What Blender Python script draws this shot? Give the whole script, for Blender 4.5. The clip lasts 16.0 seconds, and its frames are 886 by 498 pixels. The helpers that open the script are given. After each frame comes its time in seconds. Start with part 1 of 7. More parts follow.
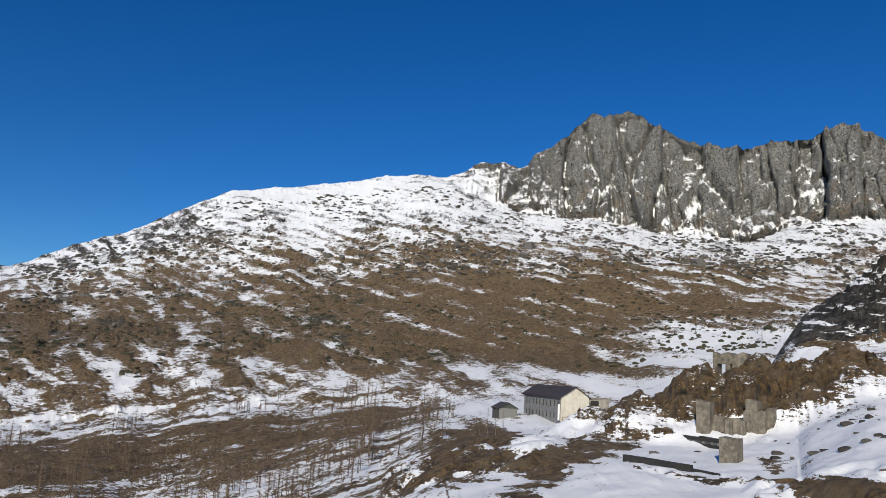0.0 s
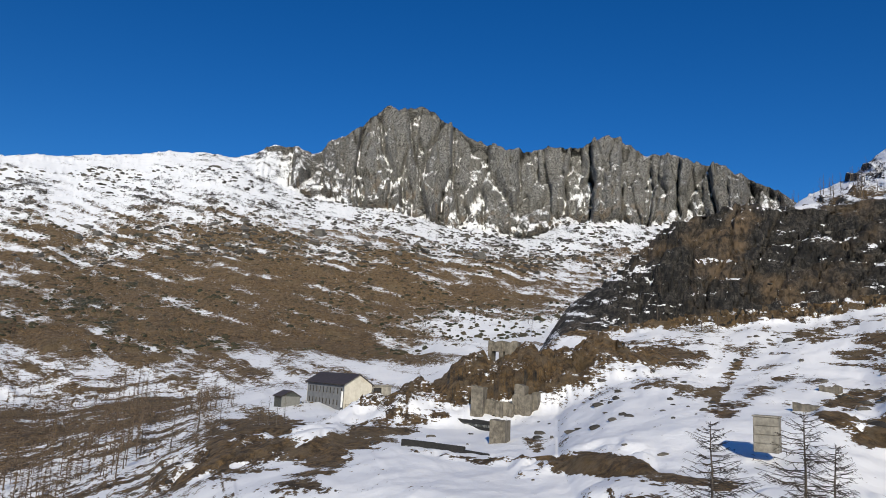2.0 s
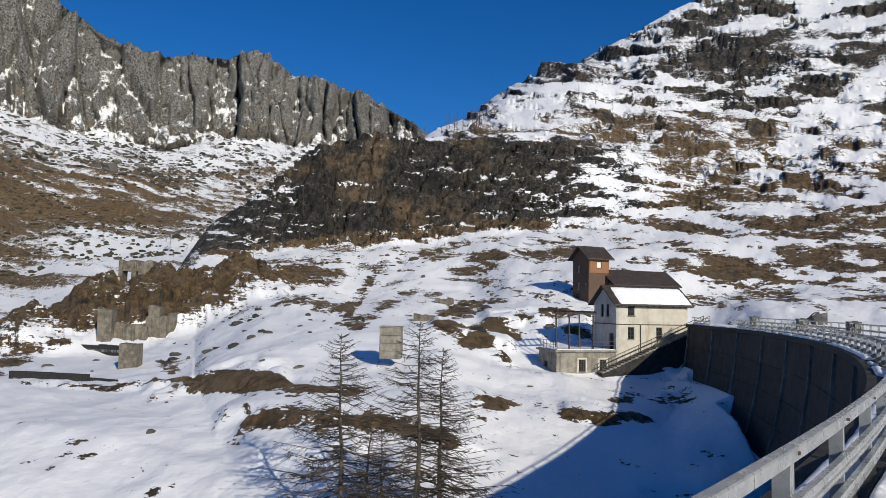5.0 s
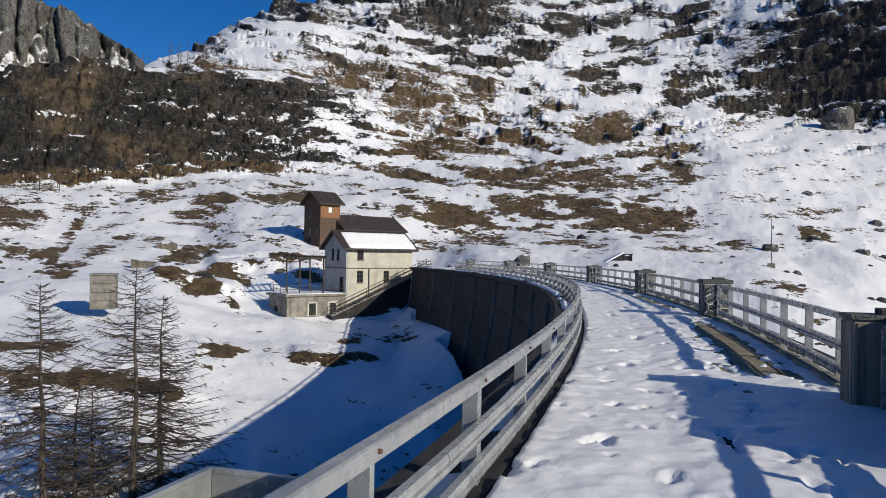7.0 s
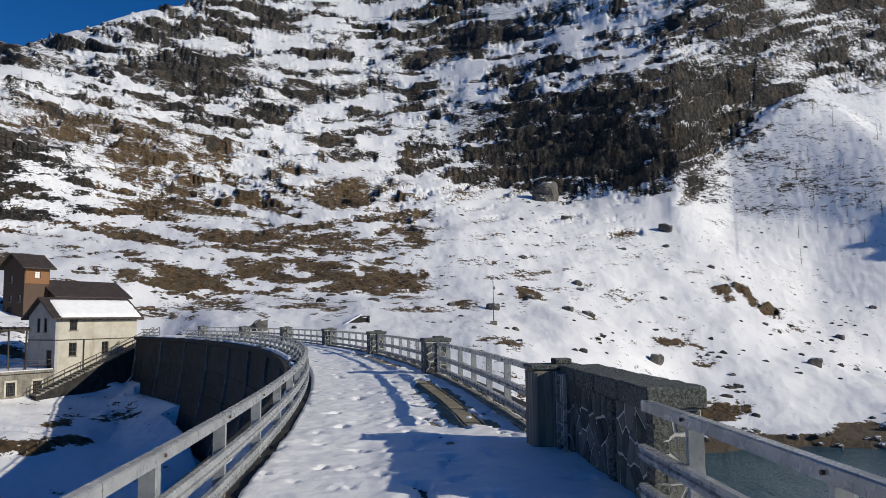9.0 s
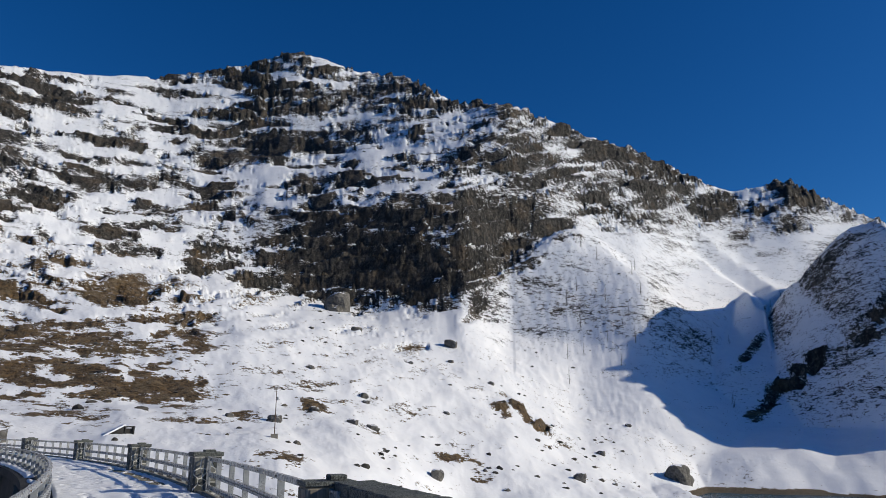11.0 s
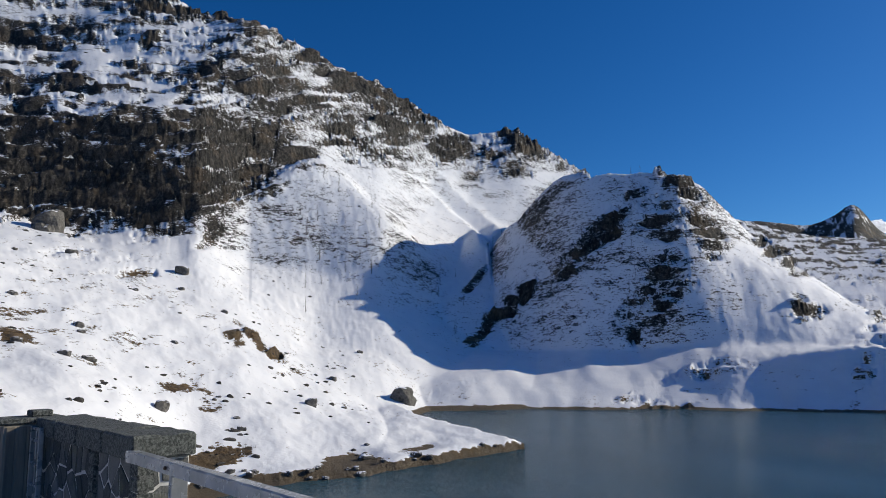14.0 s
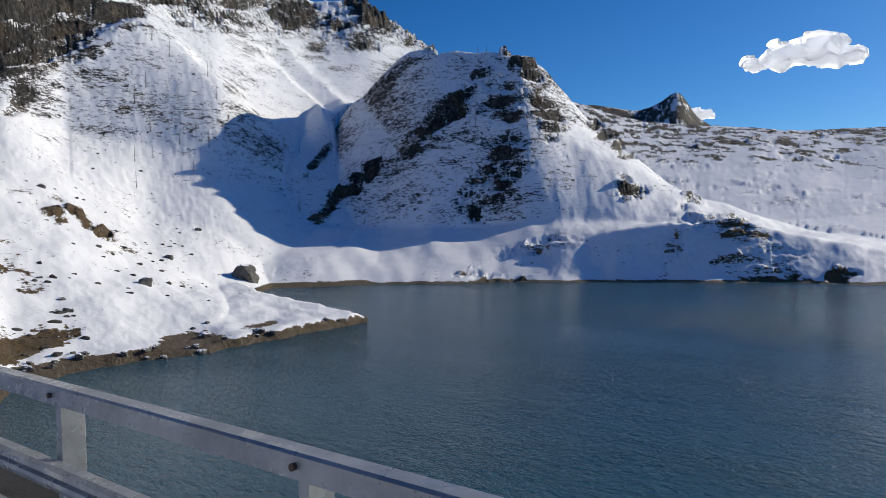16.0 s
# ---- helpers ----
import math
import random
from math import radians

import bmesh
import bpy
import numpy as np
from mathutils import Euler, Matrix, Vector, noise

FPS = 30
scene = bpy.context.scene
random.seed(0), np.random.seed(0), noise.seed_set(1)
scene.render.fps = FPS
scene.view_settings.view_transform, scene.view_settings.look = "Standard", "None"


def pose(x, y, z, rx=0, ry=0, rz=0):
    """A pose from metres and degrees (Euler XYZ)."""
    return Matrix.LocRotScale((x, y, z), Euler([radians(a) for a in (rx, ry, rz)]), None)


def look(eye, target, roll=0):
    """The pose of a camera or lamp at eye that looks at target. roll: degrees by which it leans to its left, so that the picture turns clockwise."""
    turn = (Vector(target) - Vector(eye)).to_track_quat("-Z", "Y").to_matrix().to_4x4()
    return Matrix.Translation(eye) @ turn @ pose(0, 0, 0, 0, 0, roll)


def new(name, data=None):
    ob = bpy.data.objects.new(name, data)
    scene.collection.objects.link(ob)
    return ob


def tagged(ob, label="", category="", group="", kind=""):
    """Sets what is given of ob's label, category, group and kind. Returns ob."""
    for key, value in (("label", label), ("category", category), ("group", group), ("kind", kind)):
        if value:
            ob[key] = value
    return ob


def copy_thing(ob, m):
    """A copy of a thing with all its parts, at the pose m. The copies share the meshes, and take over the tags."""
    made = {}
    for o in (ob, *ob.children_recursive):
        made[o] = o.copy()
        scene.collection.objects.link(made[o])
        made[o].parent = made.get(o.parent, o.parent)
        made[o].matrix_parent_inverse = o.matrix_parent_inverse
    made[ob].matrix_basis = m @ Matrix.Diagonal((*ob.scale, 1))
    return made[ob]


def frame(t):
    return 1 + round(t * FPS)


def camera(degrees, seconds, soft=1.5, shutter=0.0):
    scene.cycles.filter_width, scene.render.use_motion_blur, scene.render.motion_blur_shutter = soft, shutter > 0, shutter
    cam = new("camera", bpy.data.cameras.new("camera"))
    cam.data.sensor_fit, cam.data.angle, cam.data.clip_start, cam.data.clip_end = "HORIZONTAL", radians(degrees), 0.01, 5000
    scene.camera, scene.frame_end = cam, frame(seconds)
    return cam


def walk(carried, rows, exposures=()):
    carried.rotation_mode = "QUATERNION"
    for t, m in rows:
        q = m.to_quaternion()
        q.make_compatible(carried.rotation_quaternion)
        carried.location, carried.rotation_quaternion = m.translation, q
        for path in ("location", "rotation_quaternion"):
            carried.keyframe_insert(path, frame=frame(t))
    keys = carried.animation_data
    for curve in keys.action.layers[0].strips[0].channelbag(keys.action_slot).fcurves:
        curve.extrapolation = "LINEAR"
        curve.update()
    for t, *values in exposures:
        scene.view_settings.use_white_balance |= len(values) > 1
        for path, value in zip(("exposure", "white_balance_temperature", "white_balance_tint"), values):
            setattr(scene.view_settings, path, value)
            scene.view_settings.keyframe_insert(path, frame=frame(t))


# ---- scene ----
# Camera: held at eye height on the crest of an arch dam, turning from the valley round to the lake.
cam = camera(62.82, 16.0, soft=0.8)
EYE = 1.65
ROWS = [
    (0.0, -0.4, 0.62, 99.77, -3.22, -0.55),
    (0.5, -0.371, 0.62, 99.84, -2.99, -4.68),
    (1.0, -0.346, 0.61, 99.88, -2.56, -8.27),
    (1.5, -0.31, 0.6, 99.84, -2.44, -13.37),
    (2.0, -0.285, 0.6, 99.7, -2.85, -17.19),
    (2.5, -0.258, 0.59, 99.97, -2.81, -21.24),
    (3.0, -0.232, 0.58, 100.77, -3.11, -25.42),
    (3.5, -0.206, 0.57, 100.56, -3.11, -29.65),
    (4.0, -0.18, 0.56, 98.32, -2.59, -33.82),
    (4.2, -0.165, 0.555, 97.58, -2.35, -36.33),
    (6.3, -0.065, 0.55, 90.24, -1.11, -56.89),
    (6.5, -0.055, 0.53, 90.48, -1.23, -59.48),
    (7.0, -0.036, 0.43, 90.36, -0.9, -65.6),
    (7.5, -0.024, 0.28, 90.52, -0.46, -69.9),
    (8.0, -0.016, 0.18, 92.44, 0.1, -73.96),
    (8.5, -0.004, 0.08, 95.0, 0.69, -81.76),
    (9.0, -0.001, 0.03, 95.38, 0.69, -85.74),
    (9.5, -0.0, 0, 96.72, 0.37, -90.68),
    (10.0, -0.002, -0.04, 98.36, 0.26, -95.58),
    (10.2, -0.003, -0.045, 99.67, 0.01, -97.3),
    (12.3, -0.02, -0.05, 106.51, -0.59, -108.21),
    (12.5, -0.024, -0.05, 105.4, -0.33, -109.98),
    (13.0, -0.036, -0.055, 102.94, -0.05, -114.37),
    (13.5, -0.051, -0.065, 100.83, 0.58, -118.99),
    (14.0, -0.064, -0.08, 98.3, 0.93, -122.75),
    (14.5, -0.078, -0.11, 96.07, 1.25, -126.36),
    (15.0, -0.092, -0.2, 93.86, 1.58, -129.61),
    (15.5, -0.105, -0.32, 90.08, 1.56, -132.38),
    (16.0, -0.116, -0.42, 88.44, 1.07, -134.84),
]
walk(cam, [(t, pose(x, y, EYE, a, b, c)) for t, x, y, a, b, c in ROWS],
     exposures=((0.0, 0.08), (4.0, 0.05), (6.5, -0.04), (9.5, -0.16), (10.2, -0.14), (12.3, 0.0), (16.0, 0.03)))

# ---- light ----
SUN_AZ, SUN_EL = 196.0, 23.0
world = bpy.data.worlds.new("winter_sky")
scene.world = world
world.use_nodes = True
wn, wl = world.node_tree.nodes, world.node_tree.links
sky = wn.new("ShaderNodeTexSky")
sky.sky_type = "NISHITA"
sky.sun_disc = False
sky.sun_elevation = radians(SUN_EL)
sky.sun_rotation = radians(SUN_AZ)
sky.altitude = 2200
sky.air_density = 1.0
sky.dust_density = 1.7
sky.ozone_density = 2.0
tint = wn.new("ShaderNodeHueSaturation")
tint.inputs["Saturation"].default_value = 1.38
deep = wn.new("ShaderNodeMix")
deep.data_type, deep.blend_type = "RGBA", "MULTIPLY"
deep.inputs[0].default_value = 1.0
deep.inputs[7].default_value = (0.55, 0.86, 1.14, 1)
wl.new(sky.outputs["Color"], tint.inputs["Color"])
wl.new(tint.outputs["Color"], deep.inputs[6])
wl.new(deep.outputs[2], wn["Background"].inputs["Color"])
wn["Background"].inputs["Strength"].default_value = 0.079
sun_data = bpy.data.lights.new("sun", "SUN")
sun_data.energy, sun_data.angle, sun_data.color = 4.2, radians(0.53), (1.0, 0.925, 0.775)
sun = new("sun", sun_data)
sx, sy = math.sin(radians(SUN_AZ)), math.cos(radians(SUN_AZ))
sun.matrix_world = look((sx * 300, sy * 300, 300 * math.tan(radians(SUN_EL))), (0, 0, 0))

# ---- materials ----


class Nodes:
    """Short hand for building one node material."""

    def __init__(self, name, rough=0.7, metal=0.0):
        self.mat = bpy.data.materials.new(name)
        self.mat.use_nodes = True
        self.t = self.mat.node_tree
        self.b = self.t.nodes["Principled BSDF"]
        self.b.inputs["Roughness"].default_value = rough
        self.b.inputs["Metallic"].default_value = metal
        self.coord = self.t.nodes.new("ShaderNodeNewGeometry")

    def put(self, socket, value):
        if isinstance(value, bpy.types.NodeSocket):
            self.t.links.new(value, socket)
        elif value is not None:
            socket.default_value = value

    def pos(self, scale=(1, 1, 1)):
        n = self.t.nodes.new("ShaderNodeVectorMath")
        n.operation = "MULTIPLY"
        self.put(n.inputs[0], self.coord.outputs["Position"])
        n.inputs[1].default_value = scale
        return n.outputs[0]

    def noise(self, scale, detail=4, rough=0.55, vec=None, distort=0.0):
        n = self.t.nodes.new("ShaderNodeTexNoise")
        self.put(n.inputs["Vector"], vec if vec is not None else self.coord.outputs["Position"])
        n.inputs["Scale"].default_value, n.inputs["Detail"].default_value = scale, detail
        n.inputs["Roughness"].default_value, n.inputs["Distortion"].default_value = rough, distort
        return n.outputs["Fac"]

    def voronoi(self, scale, vec=None, feature="F1", out="Distance"):
        n = self.t.nodes.new("ShaderNodeTexVoronoi")
        n.feature = feature
        self.put(n.inputs["Vector"], vec if vec is not None else self.coord.outputs["Position"])
        n.inputs["Scale"].default_value = scale
        return n.outputs[out]

    def math(self, op, a, b=0.0, c=None, clamp=False):
        n = self.t.nodes.new("ShaderNodeMath")
        n.operation, n.use_clamp = op, clamp
        self.put(n.inputs[0], a)
        self.put(n.inputs[1], b)
        if c is not None:
            self.put(n.inputs[2], c)
        return n.outputs[0]

    def step(self, v, lo, hi):
        n = self.t.nodes.new("ShaderNodeMapRange")
        n.interpolation_type = "SMOOTHSTEP"
        self.put(n.inputs[0], v)
        n.inputs[1].default_value, n.inputs[2].default_value = lo, hi
        return n.outputs[0]

    def mix(self, fac, a, b):
        n = self.t.nodes.new("ShaderNodeMix")
        n.data_type = "RGBA"
        self.put(n.inputs[0], fac)
        for s, v in ((n.inputs[6], a), (n.inputs[7], b)):
            self.put(s, v if isinstance(v, bpy.types.NodeSocket) else (*v, 1))
        return n.outputs[2]

    def mixf(self, fac, a, b):
        n = self.t.nodes.new("ShaderNodeMix")
        self.put(n.inputs[0], fac)
        self.put(n.inputs[2], a)
        self.put(n.inputs[3], b)
        return n.outputs[0]

    def attr(self, name):
        n = self.t.nodes.new("ShaderNodeAttribute")
        n.attribute_name = name
        return n.outputs["Fac"]

    def random(self):
        return self.t.nodes.new("ShaderNodeObjectInfo").outputs["Random"]

    def island(self):
        return self.coord.outputs["Random Per Island"]

    def done(self, color=None, rough=None, bump=None, strength=0.3, dist=0.05):
        self.put(self.b.inputs["Base Color"], color if color is None or isinstance(color, bpy.types.NodeSocket) else (*color, 1))
        self.put(self.b.inputs["Roughness"], rough)
        if bump is not None:
            n = self.t.nodes.new("ShaderNodeBump")
            n.inputs["Strength"].default_value, n.inputs["Distance"].default_value = strength, dist
            self.put(n.inputs["Height"], bump)
            self.put(self.b.inputs["Normal"], n.outputs[0])
        return self.mat


def terrain_material():
    n = Nodes("mountain_ground", 0.85)
    sep = n.t.nodes.new("ShaderNodeSeparateXYZ")
    n.put(sep.inputs[0], n.coord.outputs["Normal"])
    nz = sep.outputs["Z"]
    wide = n.pos((1, 1, 2.6))
    big = n.noise(0.035, 8, 0.62, wide, 0.4)
    mid = n.noise(0.22, 8, 0.74, wide, 0.3)
    fine = n.noise(1.7, 5, 0.6)
    patch = n.math("ADD", n.math("MULTIPLY", n.math("SUBTRACT", big, 0.5), 1.1), n.math("MULTIPLY", n.math("SUBTRACT", mid, 0.5), 1.4))
    patch = n.math("ADD", patch, n.math("MULTIPLY", n.math("SUBTRACT", fine, 0.5), 0.9))
    for sc, up, amount in ((0.45, 4.0, 1.3), (1.1, 4.5, 1.0)):
        dash = n.noise(sc, 5, 0.68, n.pos((1, 1, up)), 0.25)
        patch = n.math("ADD", patch, n.math("MULTIPLY", n.math("SUBTRACT", dash, 0.5), amount))
    steep = n.math("MULTIPLY", n.math("SUBTRACT", nz, 0.93), 1.0)
    cover = n.math("ADD", n.math("ADD", n.attr("snow"), steep), patch)
    snow = n.step(cover, 0.495, 0.525)
    # rock: dark beds and joints, grey faces, ochre lichen
    # Near-black and warm tones also paint in crag shadow and sunlit faces.
    rk = n.noise(0.5, 8, 0.75, n.pos((1, 1, 0.8)))
    rock = n.mix(n.step(rk, 0.38, 0.66), (0.016, 0.015, 0.014), (0.155, 0.138, 0.115))
    bed = n.noise(0.7, 6, 0.7, n.pos((0.5, 0.5, 3.5)), 0.4)
    rock = n.mix(n.math("MULTIPLY", n.step(bed, 0.54, 0.6), 0.8), rock, (0.010, 0.010, 0.010))
    rock = n.mix(n.math("MULTIPLY", n.step(n.noise(1.6, 6, 0.75, n.pos((1, 1, 0.6))), 0.57, 0.66), 0.6), rock, (0.21, 0.18, 0.14))
    for sc, wd in ((0.035, 0.022), (0.14, 0.03), (0.5, 0.035)):
        line = n.math("ABSOLUTE", n.math("SUBTRACT", n.noise(sc, 5, 0.6, n.pos((1, 1, 0.3)), 0.6), 0.5))
        rock = n.mix(n.math("MULTIPLY", n.math("SUBTRACT", 1.0, n.step(line, 0.0, wd)), 0.8), rock, (0.010, 0.010, 0.010))
    rock = n.mix(n.math("MULTIPLY", n.step(rk, 0.4, 0.62), n.attr("pale")), rock, (0.37, 0.365, 0.345))
    rock = n.mix(n.math("MULTIPLY", n.math("MULTIPLY", n.step(n.noise(0.06, 5), 0.5, 0.66), n.step(rk, 0.3, 0.6)), n.attr("ochre")), rock, (0.27, 0.185, 0.105))
    # dry winter grass and heather; the darkest tone also paints in small shadows
    gr = n.noise(0.9, 7, 0.72)
    grass = n.mix(n.step(gr, 0.35, 0.68), (0.05, 0.030, 0.014), (0.34, 0.21, 0.085))
    grass = n.mix(n.math("MULTIPLY", n.step(n.noise(0.16, 7, 0.75), 0.50, 0.62), 0.75), grass, (0.05, 0.034, 0.018))
    grass = n.mix(n.step(n.noise(0.05, 6, 0.6), 0.52, 0.7), grass, (0.20, 0.135, 0.06))
    grass = n.mix(n.math("MULTIPLY", n.step(n.noise(0.028, 7, 0.7), 0.57, 0.63), n.attr("scrub")), grass, (0.028, 0.036, 0.018))
    grass = n.mix(n.math("MULTIPLY", n.step(n.noise(0.35, 6, 0.75), 0.46, 0.6), 0.5), grass, (0.31, 0.235, 0.15))
    turf = n.step(n.math("ADD", n.math("ADD", n.attr("grass"), n.math("MULTIPLY", n.math("SUBTRACT", mid, 0.5), 0.9)), n.math("MULTIPLY", n.math("SUBTRACT", nz, 0.75), 0.9)), 0.4, 0.6)
    bare = n.mix(turf, rock, grass)
    gravel = n.mix(n.noise(2.2, 6, 0.7), (0.09, 0.07, 0.045), (0.28, 0.21, 0.13))
    bare = n.mix(n.attr("shore"), bare, gravel)
    white = n.mix(n.step(n.noise(0.12, 5), 0.3, 0.75), (0.85, 0.86, 0.88), (0.92, 0.92, 0.925))
    color = n.mix(snow, bare, white)
    rough_h = n.math("MULTIPLY", n.noise(0.3, 9, 0.78), 4.0)
    soft_h = n.math("ADD", n.math("MULTIPLY", n.noise(0.3, 4, 0.5), 0.13), n.math("MULTIPLY", n.noise(1.4, 5, 0.62), 0.08))
    height = n.mixf(snow, rough_h, n.math("ADD", soft_h, 2.0))
    return n.done(color, n.mixf(snow, 0.9, 0.62), height, 1.0, 1.0)


def snow_material(name="trodden_snow"):
    n = Nodes(name, 0.55)
    c = n.mix(n.step(n.noise(1.6, 6, 0.6), 0.35, 0.7), (0.86, 0.865, 0.88), (0.94, 0.94, 0.94))
    c = n.mix(n.step(n.noise(9, 4), 0.7, 0.82), c, (0.55, 0.54, 0.52))
    pits = n.step(n.voronoi(2.6), 0.08, 0.28)
    h = n.math("ADD", n.math("MULTIPLY", n.noise(4.5, 5, 0.55), 0.6), n.math("ADD", n.math("MULTIPLY", pits, 0.12), n.math("MULTIPLY", n.noise(40, 2), 0.05)))
    return n.done(c, 0.5, h, 0.45, 0.07)


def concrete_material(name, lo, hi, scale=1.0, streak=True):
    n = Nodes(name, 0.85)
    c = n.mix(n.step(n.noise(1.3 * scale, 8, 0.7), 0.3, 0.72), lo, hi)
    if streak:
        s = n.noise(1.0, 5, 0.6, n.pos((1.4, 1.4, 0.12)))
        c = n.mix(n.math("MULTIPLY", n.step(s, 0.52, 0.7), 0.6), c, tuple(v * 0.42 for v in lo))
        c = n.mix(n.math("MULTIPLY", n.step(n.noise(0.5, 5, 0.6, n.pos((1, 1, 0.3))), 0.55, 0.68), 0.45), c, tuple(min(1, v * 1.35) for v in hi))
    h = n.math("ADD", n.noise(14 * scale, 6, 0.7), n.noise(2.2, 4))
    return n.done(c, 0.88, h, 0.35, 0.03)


def stone_material(name="rubble_stone"):
    n = Nodes(name, 0.8)
    v = n.math("MULTIPLY", n.math("ADD", n.noise(7, 6, 0.7), n.random()), 0.5)
    c = n.mix(n.step(v, 0.3, 0.75), (0.045, 0.05, 0.047), (0.20, 0.20, 0.185))
    c = n.mix(n.math("MULTIPLY", n.step(n.noise(3, 6, 0.7), 0.56, 0.66), 0.7), c, (0.13, 0.135, 0.085))
    return n.done(c, 0.85, n.math("ADD", n.noise(18, 7, 0.7), n.noise(60, 3)), 0.6, 0.03)


def granite_material():
    n = Nodes("rough_granite_coping", 0.75)
    c = n.mix(n.step(n.noise(38, 4, 0.7), 0.42, 0.6), (0.022, 0.026, 0.025), (0.17, 0.18, 0.165))
    c = n.mix(n.math("MULTIPLY", n.random(), 0.35), c, (0.12, 0.13, 0.11))
    return n.done(c, 0.8, n.math("ADD", n.noise(30, 6, 0.75), n.noise(6, 4)), 0.7, 0.025)


def mortar_material():
    n = Nodes("pale_mortar", 0.9)
    c = n.mix(n.noise(8, 6), (0.52, 0.51, 0.47), (0.72, 0.70, 0.65))
    return n.done(c, 0.9, n.noise(25, 5), 0.4, 0.02)


def galvanised_material():
    n = Nodes("galvanised_steel", 0.42, 0.35)
    c = n.mix(n.step(n.noise(3.5, 6, 0.65), 0.3, 0.7), (0.27, 0.285, 0.29), (0.44, 0.45, 0.45))
    c = n.mix(n.math("MULTIPLY", n.step(n.noise(1.2, 6, 0.7), 0.62, 0.74), 0.5), c, (0.30, 0.26, 0.19))
    return n.done(c, n.step(n.noise(6, 5), 0.0, 1.4), n.noise(22, 4), 0.12, 0.01)


def plain_material(name, lo, hi, rough=0.75, scale=3.0, metal=0.0, bump=0.2):
    n = Nodes(name, rough, metal)
    c = n.mix(n.step(n.noise(scale, 7, 0.65), 0.3, 0.7), lo, hi)
    return n.done(c, rough, n.noise(scale * 6, 5), bump, 0.02)


def board_material(name, lo, hi):
    n = Nodes(name, 0.8)
    v = n.math("ADD", n.math("MULTIPLY", n.noise(1.2, 6, 0.7, n.pos((6, 6, 0.7))), 0.7), n.math("MULTIPLY", n.random(), 0.35))
    return n.done(n.mix(n.step(v, 0.3, 0.8), lo, hi), 0.8, n.noise(9, 5, 0.7, n.pos((6, 6, 0.7))), 0.4, 0.01)


def plaster_material(name, lo, hi):
    n = Nodes(name, 0.9)
    c = n.mix(n.step(n.noise(0.7, 7, 0.7), 0.3, 0.7), lo, hi)
    c = n.mix(n.math("MULTIPLY", n.step(n.noise(0.9, 6, 0.65, n.pos((1, 1, 0.25))), 0.56, 0.7), 0.55), c, tuple(v * f for v, f in zip(lo, (0.72, 0.64, 0.55))))
    return n.done(c, 0.9, n.noise(20, 5), 0.15, 0.01)


def water_material():
    n = Nodes("lake_water", 0.07)
    c = n.mix(n.noise(0.02, 4), (0.028, 0.082, 0.108), (0.044, 0.116, 0.15))
    gust = n.step(n.noise(0.022, 4, 0.6, n.pos((0.6, 1.6, 1))), 0.35, 0.65)
    w = n.math("ADD", n.noise(0.9, 5, 0.6, n.pos((1.0, 1.8, 1)), 0.5), n.math("MULTIPLY", n.noise(3.2, 3, 0.6), 0.35))
    w = n.math("MULTIPLY", w, n.math("ADD", 0.35, gust))
    n.b.inputs["IOR"].default_value = 1.33
    return n.done(c, 0.13, w, 1.0, 0.6)


def glass_material():
    n = Nodes("dark_window_glass", 0.08)
    n.b.inputs["IOR"].default_value = 1.5
    return n.done(n.mix(n.noise(2), (0.012, 0.014, 0.016), (0.03, 0.034, 0.036)), 0.08)


def bark_material():
    n = Nodes("larch_bark", 0.9)
    c = n.mix(n.step(n.noise(3, 7, 0.7, n.pos((3, 3, 0.6))), 0.3, 0.7), (0.035, 0.028, 0.023), (0.15, 0.125, 0.10))
    return n.done(c, 0.9, n.noise(12, 5, 0.7, n.pos((3, 3, 0.6))), 0.6, 0.03)


def twig_material(name="larch_twigs", lo=(0.045, 0.033, 0.024), hi=(0.15, 0.105, 0.068)):
    n = Nodes(name, 0.9)
    return n.done(n.mix(n.noise(0.6, 4), lo, hi), 0.9)


M_GROUND = terrain_material()
M_SNOW = snow_material()
# Near-black concrete: the shade on the downstream face is put into the colour.
M_DAM = concrete_material("shade_dark_dam_concrete", (0.011, 0.0105, 0.01), (0.042, 0.041, 0.039))
M_DAMRIB = concrete_material("dam_rib_concrete", (0.12, 0.117, 0.11), (0.28, 0.272, 0.255))
M_CONC = concrete_material("weathered_concrete", (0.15, 0.138, 0.115), (0.31, 0.29, 0.245))
M_RUIN = concrete_material("stained_ruin_concrete", (0.075, 0.066, 0.052), (0.22, 0.195, 0.155))
M_STONE = stone_material()
M_GRANITE = granite_material()
M_MORTAR = mortar_material()
M_STEEL = galvanised_material()
M_WOODPOST = board_material("grey_weathered_timber", (0.11, 0.095, 0.075), (0.31, 0.27, 0.215))
M_PLASTER = plaster_material("cream_plaster", (0.44, 0.405, 0.33), (0.58, 0.55, 0.47))
M_GREYWALL = plaster_material("grey_plaster", (0.33, 0.33, 0.32), (0.46, 0.46, 0.44))
# Darker grey copy of the plaster, with a wall's shade in its colour.
M_SHADEWALL = plaster_material("shaded_side_plaster", (0.13, 0.135, 0.14), (0.20, 0.205, 0.21))
M_ROOF = plain_material("dark_brown_roof_sheet", (0.030, 0.022, 0.018), (0.065, 0.05, 0.042), 0.55, 1.5)
M_ROOFEDGE = plain_material("dark_roof_timber", (0.025, 0.02, 0.017), (0.07, 0.055, 0.045), 0.8, 2.0)
M_ORANGE = board_material("orange_larch_boards", (0.13, 0.058, 0.024), (0.24, 0.115, 0.05))
M_BROWN = board_material("dark_brown_boards", (0.045, 0.028, 0.02), (0.10, 0.062, 0.042))
